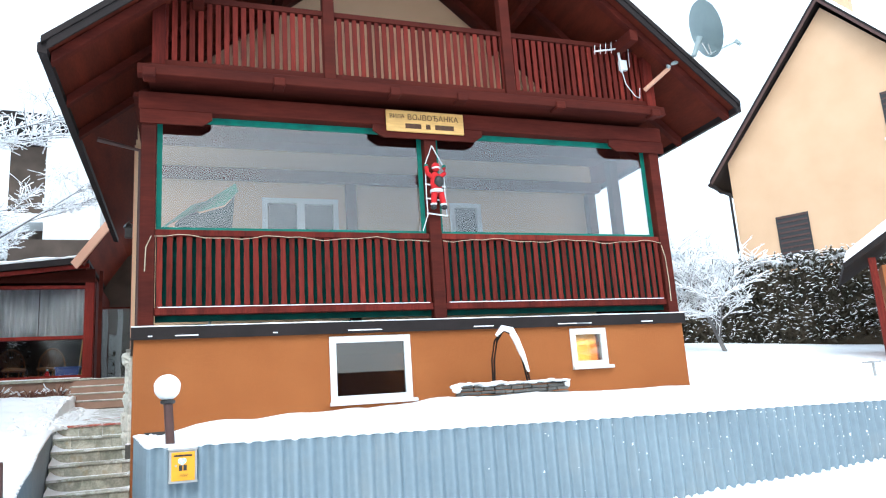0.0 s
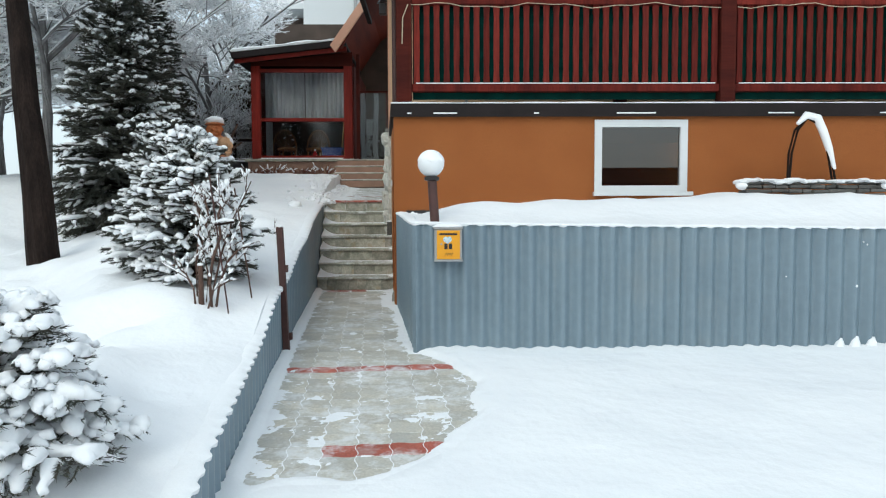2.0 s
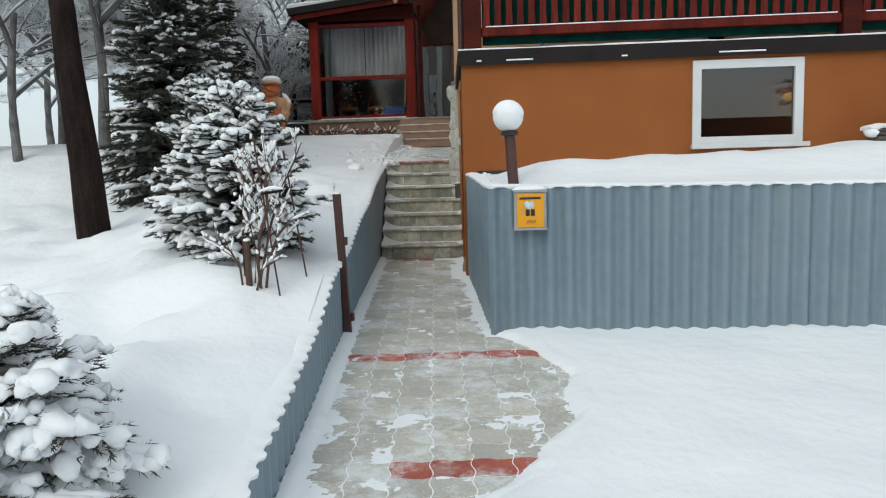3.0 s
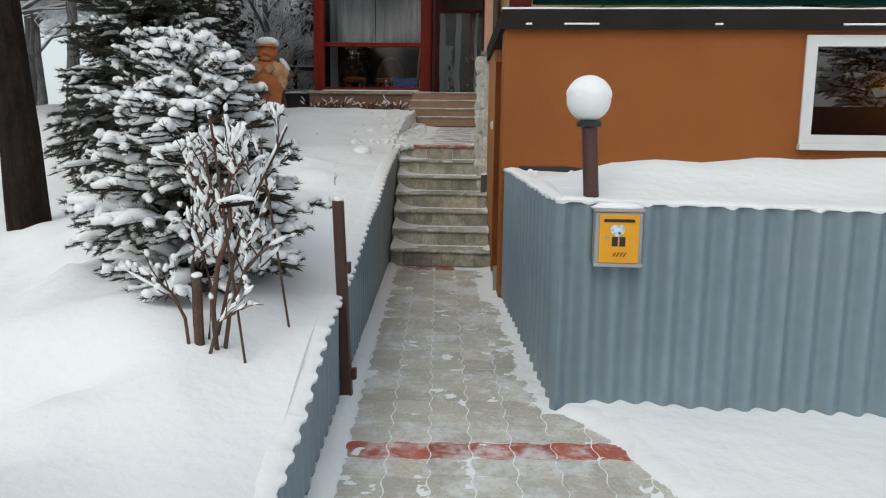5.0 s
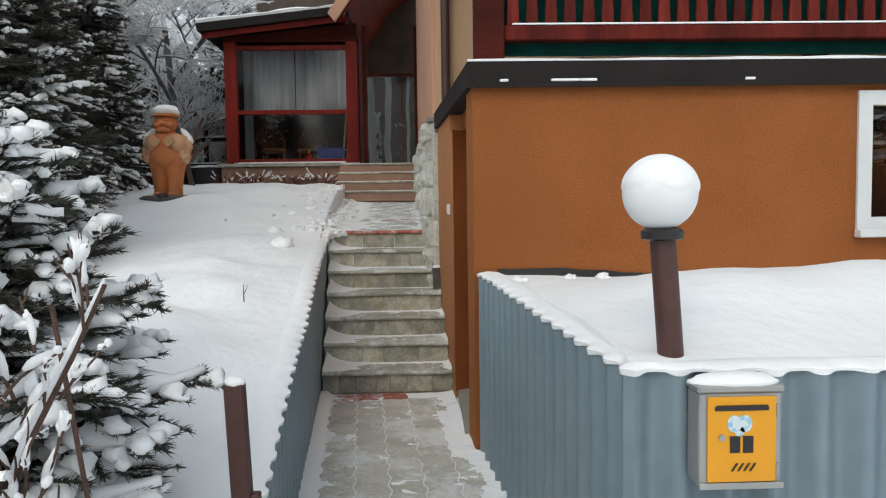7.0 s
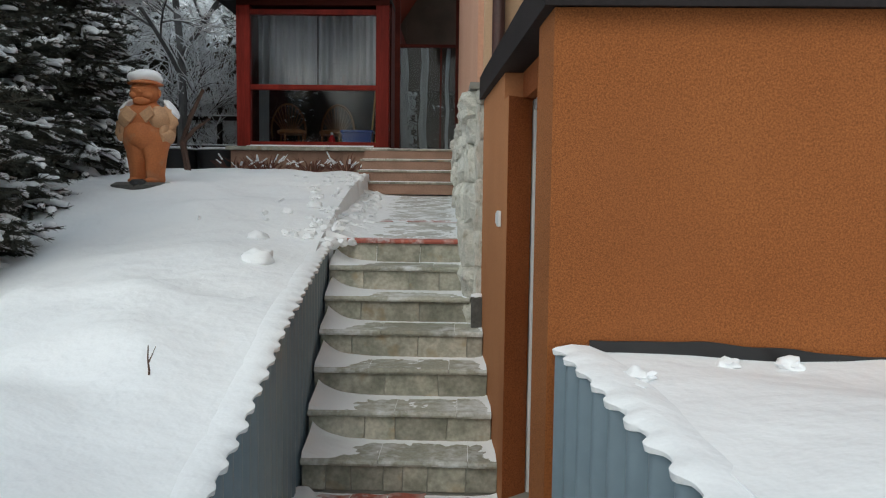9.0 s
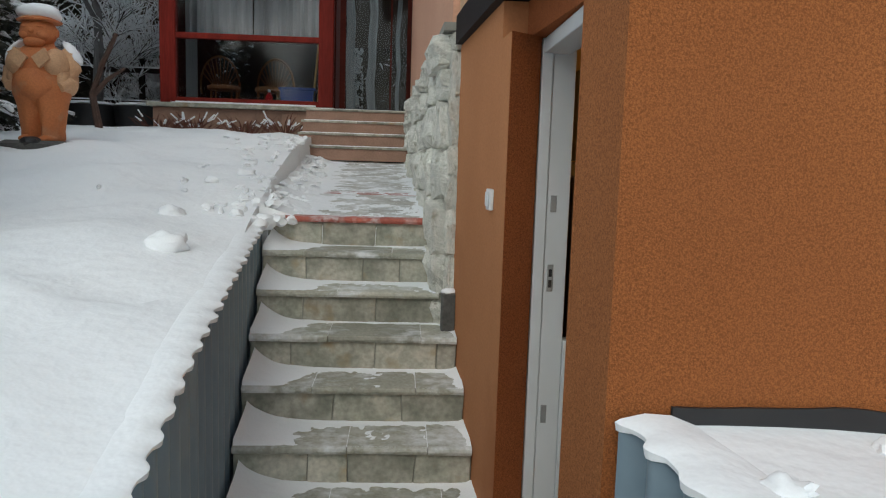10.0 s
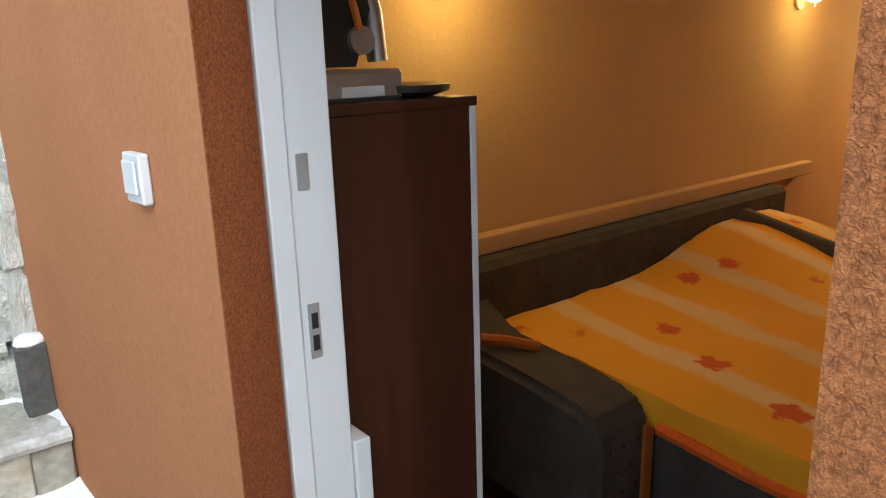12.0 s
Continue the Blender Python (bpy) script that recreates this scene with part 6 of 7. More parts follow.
tagged(shrub, group="snowy shrubs behind the garden")
for x, y, z, k, r in ((-5.6, 21.6, 1.95, 0.75, 70), (-7.2, 20.9, 1.9, 0.8, 160), (-4.75, 21.6, 1.95, 0.55, 230), (-3.0, 24.4, 2.0, 0.9, 300), (-0.7, 25.2, 2.0, 0.8, 30)):
    c = copy_thing(shrub, pose(x, y, z, 0, 0, r))
    c.scale = (k, k, k)
side_tree = bare_tree((13.7, 15.6, 2.1), 4.3, 44, "slender frosted tree beside the house", levels=4, spread=0.75, first=0.25, kids=(5, 7), trunk_r=0.014, snow=1.3, limit=3500, bark=HOAR, lean=(-0.28, 0.1, 1))
tagged(side_tree, group="frosted trees by the hedge")
for x, y, z, k, r in ((13.0, 16.8, 2.3, 0.9, 40),):
    c = copy_thing(side_tree, pose(x, y, z, 0, 0, r))
    c.scale = (k, k, k)


def rose_shrub():
    """A pruned shrub tied to stakes, its canes loaded with snow."""
    random.seed(77)
    made = []
    o = Vector((-1.22, 6.50, 0.55))
    t = thing("garden_shrub", tuple(o), "pruned leafless shrub tied to stakes, canes loaded with snow", "shrub")
    white = Soup()

    def cane(p, d, length, r, level):
        line = bend(p, d, length, 5, rnd(-0.2, 0.15), 0.2)
        canes = Soup() if level == 0 else made[-1]
        if level == 0:
            made.append(canes)
        canes.tube(line, [r * (1 - 0.5 * i / 5) for i in range(6)], 5)
        if level and rnd(0, 1) < 0.75:
            lo = rnd(0.0, 0.5)
            for _ in range(random.randint(1, 3)):   # snow in short lumps
                hi = min(1.0, lo + rnd(0.35, 0.7))
                k = rnd(0.006, 0.012) * (1.2 if level == 1 else 1.0)
                pts = [along(line, lo + (hi - lo) * i / 4)[0] + Vector((0, 0, r + k * 0.5)) for i in range(5)]
                white.tube(pts, [k * 0.35, k * rnd(0.8, 1.2), k * rnd(0.9, 1.4), k * rnd(0.7, 1.2), k * 0.4], 6, 0.95)
                lo = hi + rnd(0.05, 0.3)
                if lo > 0.8:
                    break
        if level < 3:
            for _ in range((6, 4, 2)[level]):
                q, dd = along(line, rnd(0.25, 1.0))
                a = rnd(0, 6.28)
                cane(q, dd * 0.9 + Vector((math.cos(a), math.sin(a), rnd(0.0, 0.6))) * 0.42, length * rnd(0.28, 0.5), r * 0.62, level + 1)

    def main(pts, r):
        """One old cane along its bends, with short side twigs."""
        line = [Vector(q) for q in pts]
        c = Soup()
        made.append(c)
        c.tube(line, [r * (1 - 0.4 * i / len(line)) for i in range(len(line))], 7)
        for _ in range(5):
            q, dd = along(line, rnd(0.35, 1.0))
            a = rnd(0, 6.28)
            cane(q, dd * 0.8 + Vector((math.cos(a), math.sin(a), rnd(0.2, 0.7))) * 0.6, rnd(0.10, 0.24), r * 0.45, 2)

    main([(-1.19, 6.50, 0.46), (-1.20, 6.49, 0.66), (-1.17, 6.48, 0.84), (-1.11, 6.48, 1.00), (-1.13, 6.50, 1.16), (-1.10, 6.52, 1.26)], 0.012)
    main([(-1.17, 6.53, 0.46), (-1.14, 6.52, 0.64), (-1.07, 6.52, 0.82), (-1.00, 6.53, 0.90)], 0.010)
    main([(-1.25, 6.55, 0.46), (-1.23, 6.56, 0.72), (-1.27, 6.55, 0.95), (-1.22, 6.56, 1.15), (-1.25, 6.58, 1.30)], 0.009)
    main([(-1.30, 6.48, 0.46), (-1.31, 6.47, 0.62), (-1.36, 6.46, 0.73), (-1.45, 6.46, 0.80)], 0.008)
    main([(-1.24, 6.60, 0.46), (-1.15, 6.62, 0.86), (-1.08, 6.66, 1.10), (-1.00, 6.69, 1.27), (-0.94, 6.71, 1.41)], 0.008)
    main([(-1.32, 6.58, 0.46), (-1.33, 6.60, 0.80), (-1.29, 6.60, 1.10), (-1.33, 6.62, 1.36)], 0.008)
    main([(-1.21, 6.46, 0.46), (-1.16, 6.45, 0.62), (-1.09, 6.45, 0.655)], 0.008)
    for pts, k in ((((-1.15, 6.62, 0.90), (-1.08, 6.66, 1.125), (-1.00, 6.69, 1.29), (-0.94, 6.71, 1.42)), 0.008), (((-1.30, 6.5, 0.86), (-1.20, 6.5, 0.94), (-1.12, 6.5, 1.03)), 0.010)):
        white.tube([Vector(q) for q in pts], [k * 0.6] + [k] * (len(pts) - 2) + [k * 0.5], 6, 0.9)
    tuft = Soup()
    made.append(tuft)
    for i in range(75):                             # tufts of twigs where the canes were cut
        q = Vector((-1.18 + rnd(-0.15, 0.16), 6.57 + rnd(-0.10, 0.12), rnd(0.80, 1.30)))
        cane(q, Vector((rnd(-0.7, 0.7), rnd(-0.5, 0.5), 0.8)), rnd(0.08, 0.2), 0.004, 2)
    made.pop()
    tuft.link("fine_twig_mass", TWIG, t, kind="stuff")
    for c in made:
        c.link("cane", TWIG, t, "reddish-brown cane")
    white.link("snow", SNOW, t, "snow lying on the canes", smooth=True, kind="stuff")
    part("stump", tube(bmesh.new(), [(-1.265, 6.50, 0.44), (-1.268, 6.50, 0.79)], [0.022, 0.019], 9), TWIG, t)
    part("stump_cap", lump(bmesh.new(), (-1.268, 6.50, 0.796), (0.022, 0.022, 0.014), 4), SNOW, t, smooth=True)
    for x0, y0, x1, z1, m in ((-1.06, 6.47, -1.18, 1.45, BROWNSTEEL), (-0.96, 6.80, -1.09, 1.36, TWIG)):
        part("stake", tube(bmesh.new(), [(x0, y0, 0.42), (x1, y0, z1)], [0.006, 0.006], 6), m, t, "thin stake")
    part("crossbar", tube(bmesh.new(), [(-1.15, 6.47, 1.085), (-1.01, 6.47, 1.105)], [0.009, 0.009], 6), BARK, t)
    part("crossbar_snow", tube(bmesh.new(), [(-1.16, 6.47, 1.105), (-1.08, 6.47, 1.125), (-1.01, 6.47, 1.118)], [0.008, 0.013, 0.008], 7), SNOW, t, smooth=True)


rose_shrub()


DRYRED = mat("dry_red_leaf", (0.16, 0.045, 0.03), (0.10, 0.05, 0.03), rough=0.9, scale=15.0, fine=0.2)


def low_plants(name, spots, label, height=0.2, seed=5):
    for i, (x, y, z) in enumerate(spots):
        random.seed(seed + i)
        t = thing(name, (x, y, z), label, "plant", group=label)
        stems, white = Soup(), Soup()
        for _ in range(44):
            a, r = rnd(0, 6.28), rnd(0, 0.26)
            line = bend(Vector((x + r * math.cos(a), y + 0.5 * r * math.sin(a), z - 0.03)), Vector((math.cos(a) * 0.7, math.sin(a) * 0.7, 0.9)), height * rnd(0.5, 1.2), 3, -0.3, 0.2)
            stems.tube(line, [0.005, 0.008, 0.010, 0.004], 4, 0.5)
            k = rnd(0.010, 0.026)
            if rnd(0, 1) < 0.28:
                white.tube([q + Vector((0, 0, k * 0.4)) for q in line[2:]], [k, k * 0.7], 6, 0.8)
        stems.link("stalk_mass", DRYRED, t, kind="stuff")
        white.link("snow", SNOW, t, smooth=True, kind="stuff")


low_plants("dry_perennial", [(-3.75, 18.45, 1.98), (-3.30, 18.40, 1.99), (-2.65, 18.5, 2.0), (-2.1, 18.5, 2.0)], "dry red-brown border plant dusted with snow", 0.32)




def sprig(x, y, z, h, seed):
    random.seed(seed)
    s = Soup()
    o = Vector((x, y, z - 0.05))
    line = bend(o, Vector((0.15, 0, 1)), h, 3, 0.0, 0.12)
    s.tube(line, [0.005, 0.004, 0.003, 0.002], 5)
    s.tube(bend(along(line, 0.55)[0], Vector((0.5, 0.1, 1)), h * 0.45, 2, 0, 0.1), [0.003, 0.002, 0.001], 4)
    me = bpy.data.meshes.new("twig")
    me.from_pydata([tuple(p - o) for p in s.v], [], s.f)
    me.materials.append(TWIG)
    ob = new("twig", me)
    ob.location = o
    tagged(ob, "bare twig sticking out of the snow", "twig")


sprig(-1.44, 9.82, ground_z(-1.44 - skew(9.82), 9.82) + 0.01, 0.15, 4)


# ---- room behind the side door ----
RY1, RZ0, RZ1 = 12.0, 0.12, 2.15
solid("room_floor", cuboid(0.10, X1 - 0.26, YF + 0.285, RY1, -0.02, RZ0), VENEER, "dark room floor", "floor", kind="structure")
solid("room_ceiling", cuboid(0.10, X1 - 0.26, YF + 0.285, RY1, RZ1, RZ1 + 0.05), CREAM, "ochre room ceiling", "ceiling", kind="structure")
solid("wall_room_north", cuboid(0.0, X1 - 0.26, RY1 + 0.003, RY1 + 0.2, -0.02, SLAB[0] - 0.004), CREAM, "ochre painted room wall", "wall", kind="structure")
bm = cuboid(0.242, 0.256, DOOR[1] + 0.02, RY1, -0.02, RZ1)
for v in bm.verts:
    v.co.x += side_x(v.co.y) + 0.002
solid("wall_room_west", bm, CREAM, "ochre painted room wall beside the door", "wall", kind="structure")
solid("threshold", cuboid(-0.06, 0.25, DOOR[0] + 0.013, DOOR[1] - 0.013, 0.02, DOOR[2] + 0.002, 0.004), JOINT, "concrete door sill", "sill", kind="structure")

df = thing("door_frame", (0.08, DOOR[1] - 0.04, DOOR[2]), "white plastic door frame of the open side door", "door frame", kind="structure")
part("outer_jamb", cuboid(0.045, 0.085, 10.776, 10.8385, DOOR[2] + 0.003, DOOR[3] - 0.002, 0.003), WHITE, df)
part("inner_jamb", cuboid(0.086, 0.170, 10.785, 10.8385, DOOR[2] + 0.003, DOOR[3] - 0.002, 0.003), WHITE, df)
part("inner_casing", cuboid(0.171, 0.206, 10.778, 10.845, DOOR[2] + 0.003, 1.02, 0.003), WHITE, df)
part("outer_jamb", cuboid(0.115, 0.163, DOOR[0] + 0.0125, DOOR[0] + 0.066, DOOR[2] + 0.003, DOOR[3] - 0.002, 0.003), WHITE, df)
part("head", cuboid(0.05, 0.150, DOOR[0] + 0.067, 10.787, DOOR[3] - 0.055, DOOR[3] - 0.003, 0.003), WHITE, df)
for z0, z1 in ((1.205, 1.305), (1.50, 1.56), (0.70, 0.77)):
    pl = part("strike_plate", cuboid(0.100, 0.122, 10.7815, 10.7845, z0, z1, 0.001), GALV, df)
    if z1 - z0 > 0.09:
        for a in (0.015, 0.055):
            part("slot", cuboid(0.105, 0.117, 10.7802, 10.7812, z0 + a, z0 + a + 0.028), BLACK, pl)
# the open leaf, swung inwards along the near side
lf = thing("side_door", (0.17, DOOR[0] + 0.03, DOOR[2]), "white side door standing open into the room", "door", kind="structure")
part("leaf", cuboid(0.17, 0.95, YF + 0.292, YF + 0.352, DOOR[2] + 0.01, DOOR[3] - 0.06, 0.004), WHITE, lf)
part("handle", tube(bmesh.new(), [(0.86, YF + 0.353, 1.15), (0.86, YF + 0.41, 1.15), (0.76, YF + 0.41, 1.15)], 0.009, 8), SILVER, lf)

sw = thing("light_switch", (side_x(10.92), 10.92, 1.49), "white outdoor light switch on the orange wall", "switch")
for name, y0, y1, z0, z1, d0, d1 in (("plate", 10.885, 10.955, 1.492, 1.573, 0.001, 0.018), ("rocker", 10.894, 10.946, 1.506, 1.562, 0.0185, 0.024)):
    bm = cuboid(-d1, -d0, y0, y1, z0, z1, 0.003)
    for v in bm.verts:
        v.co.x += side_x(v.co.y)
    part(name, bm, WHITE, sw)

cb = thing("cabinet", (0.42, 11.2, RZ0), "tall dark brown cabinet with a pale front edge inside the door", "cabinet")
part("side_panel", cuboid(0.225, 0.590, 10.925, 10.945, RZ0, 1.60), VENEER, cb)
part("side_panel", cuboid(0.225, 0.590, 11.78, 11.80, RZ0, 1.60), VENEER, cb)
part("front_edge", cuboid(0.591, 0.606, 10.922, 10.948, RZ0, 1.60), WHITE, cb, "pale edge strip")
part("door", cuboid(0.592, 0.608, 10.95, 11.80, RZ0 + 0.06, 1.595), VENEER, cb)
part("back", cuboid(0.225, 0.24, 10.946, 11.779, RZ0, 1.60), VENEER, cb)
part("top", cuboid(0.222, 0.610, 10.92, 11.805, 1.601, 1.622, 0.002), VENEER, cb)

ap = thing("countertop_grill", (0.36, 11.08, 1.622), "silver and black upright kitchen appliance on the cabinet", "appliance")
part("base", cuboid(0.25, 0.455, 10.97, 11.2, 1.623, 1.685, 0.008), SILVER, ap)
part("front_strip", cuboid(0.30, 0.40, 10.962, 10.969, 1.632, 1.652), WHITE, ap)
part("body", prism(bmesh.new(), [(0.25, 1.69), (0.36, 1.69), (0.40, 1.80), (0.34, 2.05), (0.25, 2.05)], "y", 11.0, 11.19), BLACK, ap)
part("arm", tube(bmesh.new(), [(0.452, 11.06, 1.70), (0.44, 11.06, 1.80), (0.40, 11.06, 1.94), (0.35, 11.06, 2.04)], [0.022, 0.024, 0.022, 0.018], 10), SILVER, ap, smooth=True)
part("knob", tube(bmesh.new(), [(0.37, 10.985, 1.74), (0.37, 10.999, 1.74)], 0.028, 14), SILVER, ap, smooth=True)
part("hose", tube(bmesh.new(), [(0.31, 10.98, 1.93), (0.34, 10.975, 1.83), (0.36, 10.98, 1.76)], 0.008, 6), ORANGEWOOD, ap)
solid("black_dish", lathe(bmesh.new(), [(0.045, 0.0), (0.085, 0.012), (0.088, 0.026), (0.06, 0.03)], (0.505, 11.02, 1.623), 24), BLACK, "shallow black dish on the cabinet", "dish", at=(0.505, 11.02, 1.623), smooth=True)


def emit(name, col, strength):
    m = bpy.data.materials.new(name)
    m.use_nodes = True
    b = m.node_tree.nodes["Principled BSDF"]
    b.inputs["Base Color"].default_value = rgb(col)
    b.inputs["Emission Color"].default_value = rgb(col)
    b.inputs["Emission Strength"].default_value = strength
    return m


BULB = emit("lit_lamp_glass", (1.0, 0.60, 0.14), 4.0)
for x in (1.36, 4.15, 6.75):
    sc = thing("wall_lamp", (x, RY1, 1.98), "lit round glass wall lamp giving warm light", "wall lamp", group="wall lamps")
    part("plate", tube(bmesh.new(), [(x, RY1 - 0.002, 1.97), (x, RY1 - 0.02, 1.97)], 0.05, 16), SILVER, sc)
    part("shade", lathe(bmesh.new(), [(0.02, 0.0), (0.075, 0.03), (0.085, 0.07), (0.05, 0.11)], (x, RY1 - 0.10, 1.955), 18), BULB, sc, "glowing glass bowl", smooth=True)
    part("finial", tube(bmesh.new(), [(x, RY1 - 0.10, 1.93), (x, RY1 - 0.10, 1.955)], [0.006, 0.012], 8), SILVER, sc)
    li = new("wall_lamp_light", bpy.data.lights.new("wall_lamp_light", "POINT"))
    li.data.energy, li.data.color, li.data.shadow_soft_size = (2.4 if x < 5 else 75.0), (1.0, 0.71, 0.27), 0.10
    li.location = (x, RY1 - 0.34, 1.90)


HEM = mat("orange_cloth_hem", (0.80, 0.15, 0.01), (0.70, 0.12, 0.008), rough=0.9, scale=20.0, fine=0.1)


def sofa():
    s = thing("sofa_bed", (2.3, 11.1, RZ0), "unfolded grey-brown sofa bed along the wall", "sofa")
    part("back", cuboid(1.15, 3.90, 11.83, RY1 - 0.004, RZ0 + 0.05, 0.89, 0.03), UPHOLSTERY, s)
    part("back_ledge", cuboid(1.0, 4.4, RY1 - 0.07, RY1 - 0.004, 0.893, 0.975, 0.006), CREAM, s, "painted ledge along the wall")
    part("base", cuboid(1.47, 3.70, 10.38, 11.825, RZ0 + 0.02, 0.50, 0.03), UPHOLSTERY, s)
    arm = bmesh.new()
    prism(arm, [(11.03, RZ0 + 0.02), (11.02, 0.50), (11.04, 0.57), (11.10, 0.61), (11.35, 0.64), (11.65, 0.66), (11.78, 0.74), (11.826, 0.76), (11.826, RZ0 + 0.02)], "x", 1.17, 1.45)
    bmesh.ops.bevel(arm, geom=arm.edges[:], offset=0.03, segments=3, affect="EDGES")
    part("arm", arm, UPHOLSTERY, s, smooth=True)
    part("arm_front", prism(bmesh.new(), [(1.385, RZ0 + 0.03), (1.425, RZ0 + 0.03), (1.435, 0.50), (1.39, 0.52)], "y", 11.005, 11.018), ORANGEWOOD, s, "orange varnished wooden arm strip")
    part("arm_trim", tube(bmesh.new(), [(1.20, 11.60, 0.70), (1.28, 11.55, 0.685), (1.38, 11.48, 0.655)], 0.022, 8), ORANGEWOOD, s)
    # buttons pressed into the upholstery
    bm = bmesh.new()
    bmesh.ops.create_icosphere(bm, subdivisions=1, radius=0.011)
    spots = [pose(1.22 + 0.13 * i + 0.065 * (r % 2), 11.829, 0.62 + 0.085 * r) for i in range(20) for r in range(3)]
    spots += [pose(1.20 + 0.07 * (i % 3) + 0.03 * (r % 2), 11.022, 0.22 + 0.085 * r) for i in range(3) for r in range(4)]
    pieces("button", s, bm, VENEER, spots)
    # bedspread: hangs over the pulled-out side, rises over the bolster at the far end
    b = thing("bedspread", (2.4, 11.0, 0.6), "yellow and orange flowered bedspread over the sofa bed", "bedspread")
    bm = bmesh.new()
    nx, ny = 40, 26
    rows = []
    for i in range(nx + 1):
        f = i / nx
        x = 1.455 if f < 0.1 else 1.46 + 2.2 * (f - 0.1) / 0.9
        row = []
        for j in range(ny + 1):
            y = 10.36 + 1.46 * j / ny
            z = 0.575 + 0.06 * (y - 10.36) / 1.46
            if f < 0.1:
                z -= (0.1 - f) / 0.1 * 0.12
            z += 0.15 * smooth(2.3, 3.2, x) * smooth(10.9, 11.75, y) + 0.014 * noise.noise(Vector((x * 5, y * 5, 0))) + 0.007 * noise.noise(Vector((x * 16, y * 9, 3)))
            row.append(bm.verts.new((x + 0.01 * math.sin(y * 14) * (f < 0.1), y, z)))
        rows.append(row)
    for a, c in zip(rows, rows[1:]):
        for j in range(ny):
            bm.faces.new((a[j], c[j], c[j + 1], a[j + 1]))
    m = bpy.data.materials.new("flowered_bedspread")
    m.use_nodes = True
    n, l = m.node_tree.nodes, m.node_tree.links
    p = n["Principled BSDF"]
    p.inputs["Roughness"].default_value = 0.95
    tc, mp, wv, vo = n.new("ShaderNodeTexCoord"), n.new("ShaderNodeMapping"), n.new("ShaderNodeTexWave"), n.new("ShaderNodeTexVoronoi")
    mp.inputs["Rotation"].default_value = (0, 0, 0.12)
    wv.inputs["Scale"].default_value, wv.inputs["Distortion"].default_value, wv.inputs["Detail Scale"].default_value = 0.72, 0.9, 2.0
    wv.bands_direction = "X"
    vo.inputs["Scale"].default_value = 3.4
    r1, r2 = n.new("ShaderNodeValToRGB"), n.new("ShaderNodeValToRGB")
    r1.color_ramp.elements[0].position, r1.color_ramp.elements[0].color = 0.72, (0.88, 0.42, 0.012, 1)
    r1.color_ramp.elements[1].position, r1.color_ramp.elements[1].color = 0.90, (0.86, 0.60, 0.26, 1)
    r2.color_ramp.elements[0].position, r2.color_ramp.elements[0].color = 0.16, (1, 1, 1, 1)
    r2.color_ramp.elements[1].position, r2.color_ramp.elements[1].color = 0.22, (0, 0, 0, 1)
    mx = n.new("ShaderNodeMix")
    mx.data_type = "RGBA"
    mx.inputs[7].default_value = (0.70, 0.13, 0.01, 1)
    l.new(tc.outputs["Object"], mp.inputs[0])
    l.new(mp.outputs[0], wv.inputs[0])
    wo, off = n.new("ShaderNodeTexNoise"), n.new("ShaderNodeVectorMath")     # petals: the spots' outlines wander
    wo.inputs["Scale"].default_value, wo.inputs["Detail"].default_value = 22.0, 2.0
    off.operation, off.inputs[1].default_value = "MULTIPLY_ADD", (0.11, 0.11, 0.0)
    l.new(mp.outputs[0], wo.inputs["Vector"])
    l.new(wo.outputs["Color"], off.inputs[0])
    l.new(mp.outputs[0], off.inputs[2])
    l.new(off.outputs[0], vo.inputs[0])
    l.new(wv.outputs[0], r1.inputs[0])
    l.new(vo.outputs["Distance"], r2.inputs[0])
    l.new(r2.outputs[0], mx.inputs[0])
    l.new(r1.outputs[0], mx.inputs[6])
    l.new(mx.outputs[2], p.inputs["Base Color"])
    part("cloth", bm, m, b, smooth=True)
    part("hem", tube(bmesh.new(), [(1.452, 11.0, 0.49), (1.447, 10.7, 0.47), (1.452, 10.36, 0.45)], [0.022, 0.024, 0.020], 6), HEM, b, "orange piped hem")
    solid("bolster", tube(bmesh.new(), [(3.35, 11.2, 0.60), (3.35, 11.82, 0.74)], 0.10, 12), UPHOLSTERY, "dark bolster at the head of the sofa bed", "bolster", at=(3.35, 11.4, 0.7), smooth=True)


sofa()

# ---- name board over the terrace ----
SX0, SX1, SZ0, SZ1, SY = 3.24, 4.42, 5.115, 5.440, TY - 0.16
sg = thing("name_board", ((SX0 + SX1) / 2, SY, SZ0), "varnished pine name board with scorched lettering", "sign")
part("board", cuboid(SX0, SX1, SY, SY + 0.03, SZ0, SZ1, 0.01), PINE, sg)


def lettering(text, x, z, size, parent):
    cu = bpy.data.curves.new("lettering", "FONT")
    cu.body, cu.size, cu.extrude, cu.align_x, cu.offset = text, size, 0.002, "CENTER", 0.0006
    ob = new("lettering_source", cu)
    me = bpy.data.meshes.new_from_object(ob)
    bpy.data.objects.remove(ob)
    me.transform(pose(x, SY - 0.003, z, 90, 0, 0))
    bm = bmesh.new()
    bm.from_mesh(me)
    part("lettering", bm, SCORCH, parent)


lettering("ВИЛА", 3.40, 5.315, 0.080, sg)
lettering("ВОЈВОЂАНКА", 3.945, 5.300, 0.112, sg)
for x0, x1 in ((3.52, 3.76), (3.83, 3.90), (3.97, 4.26)):
    part("name_bar", cuboid(x0, x1, SY - 0.003, SY - 0.0005, 5.165, 5.240, 0.001), SCORCH, sg)


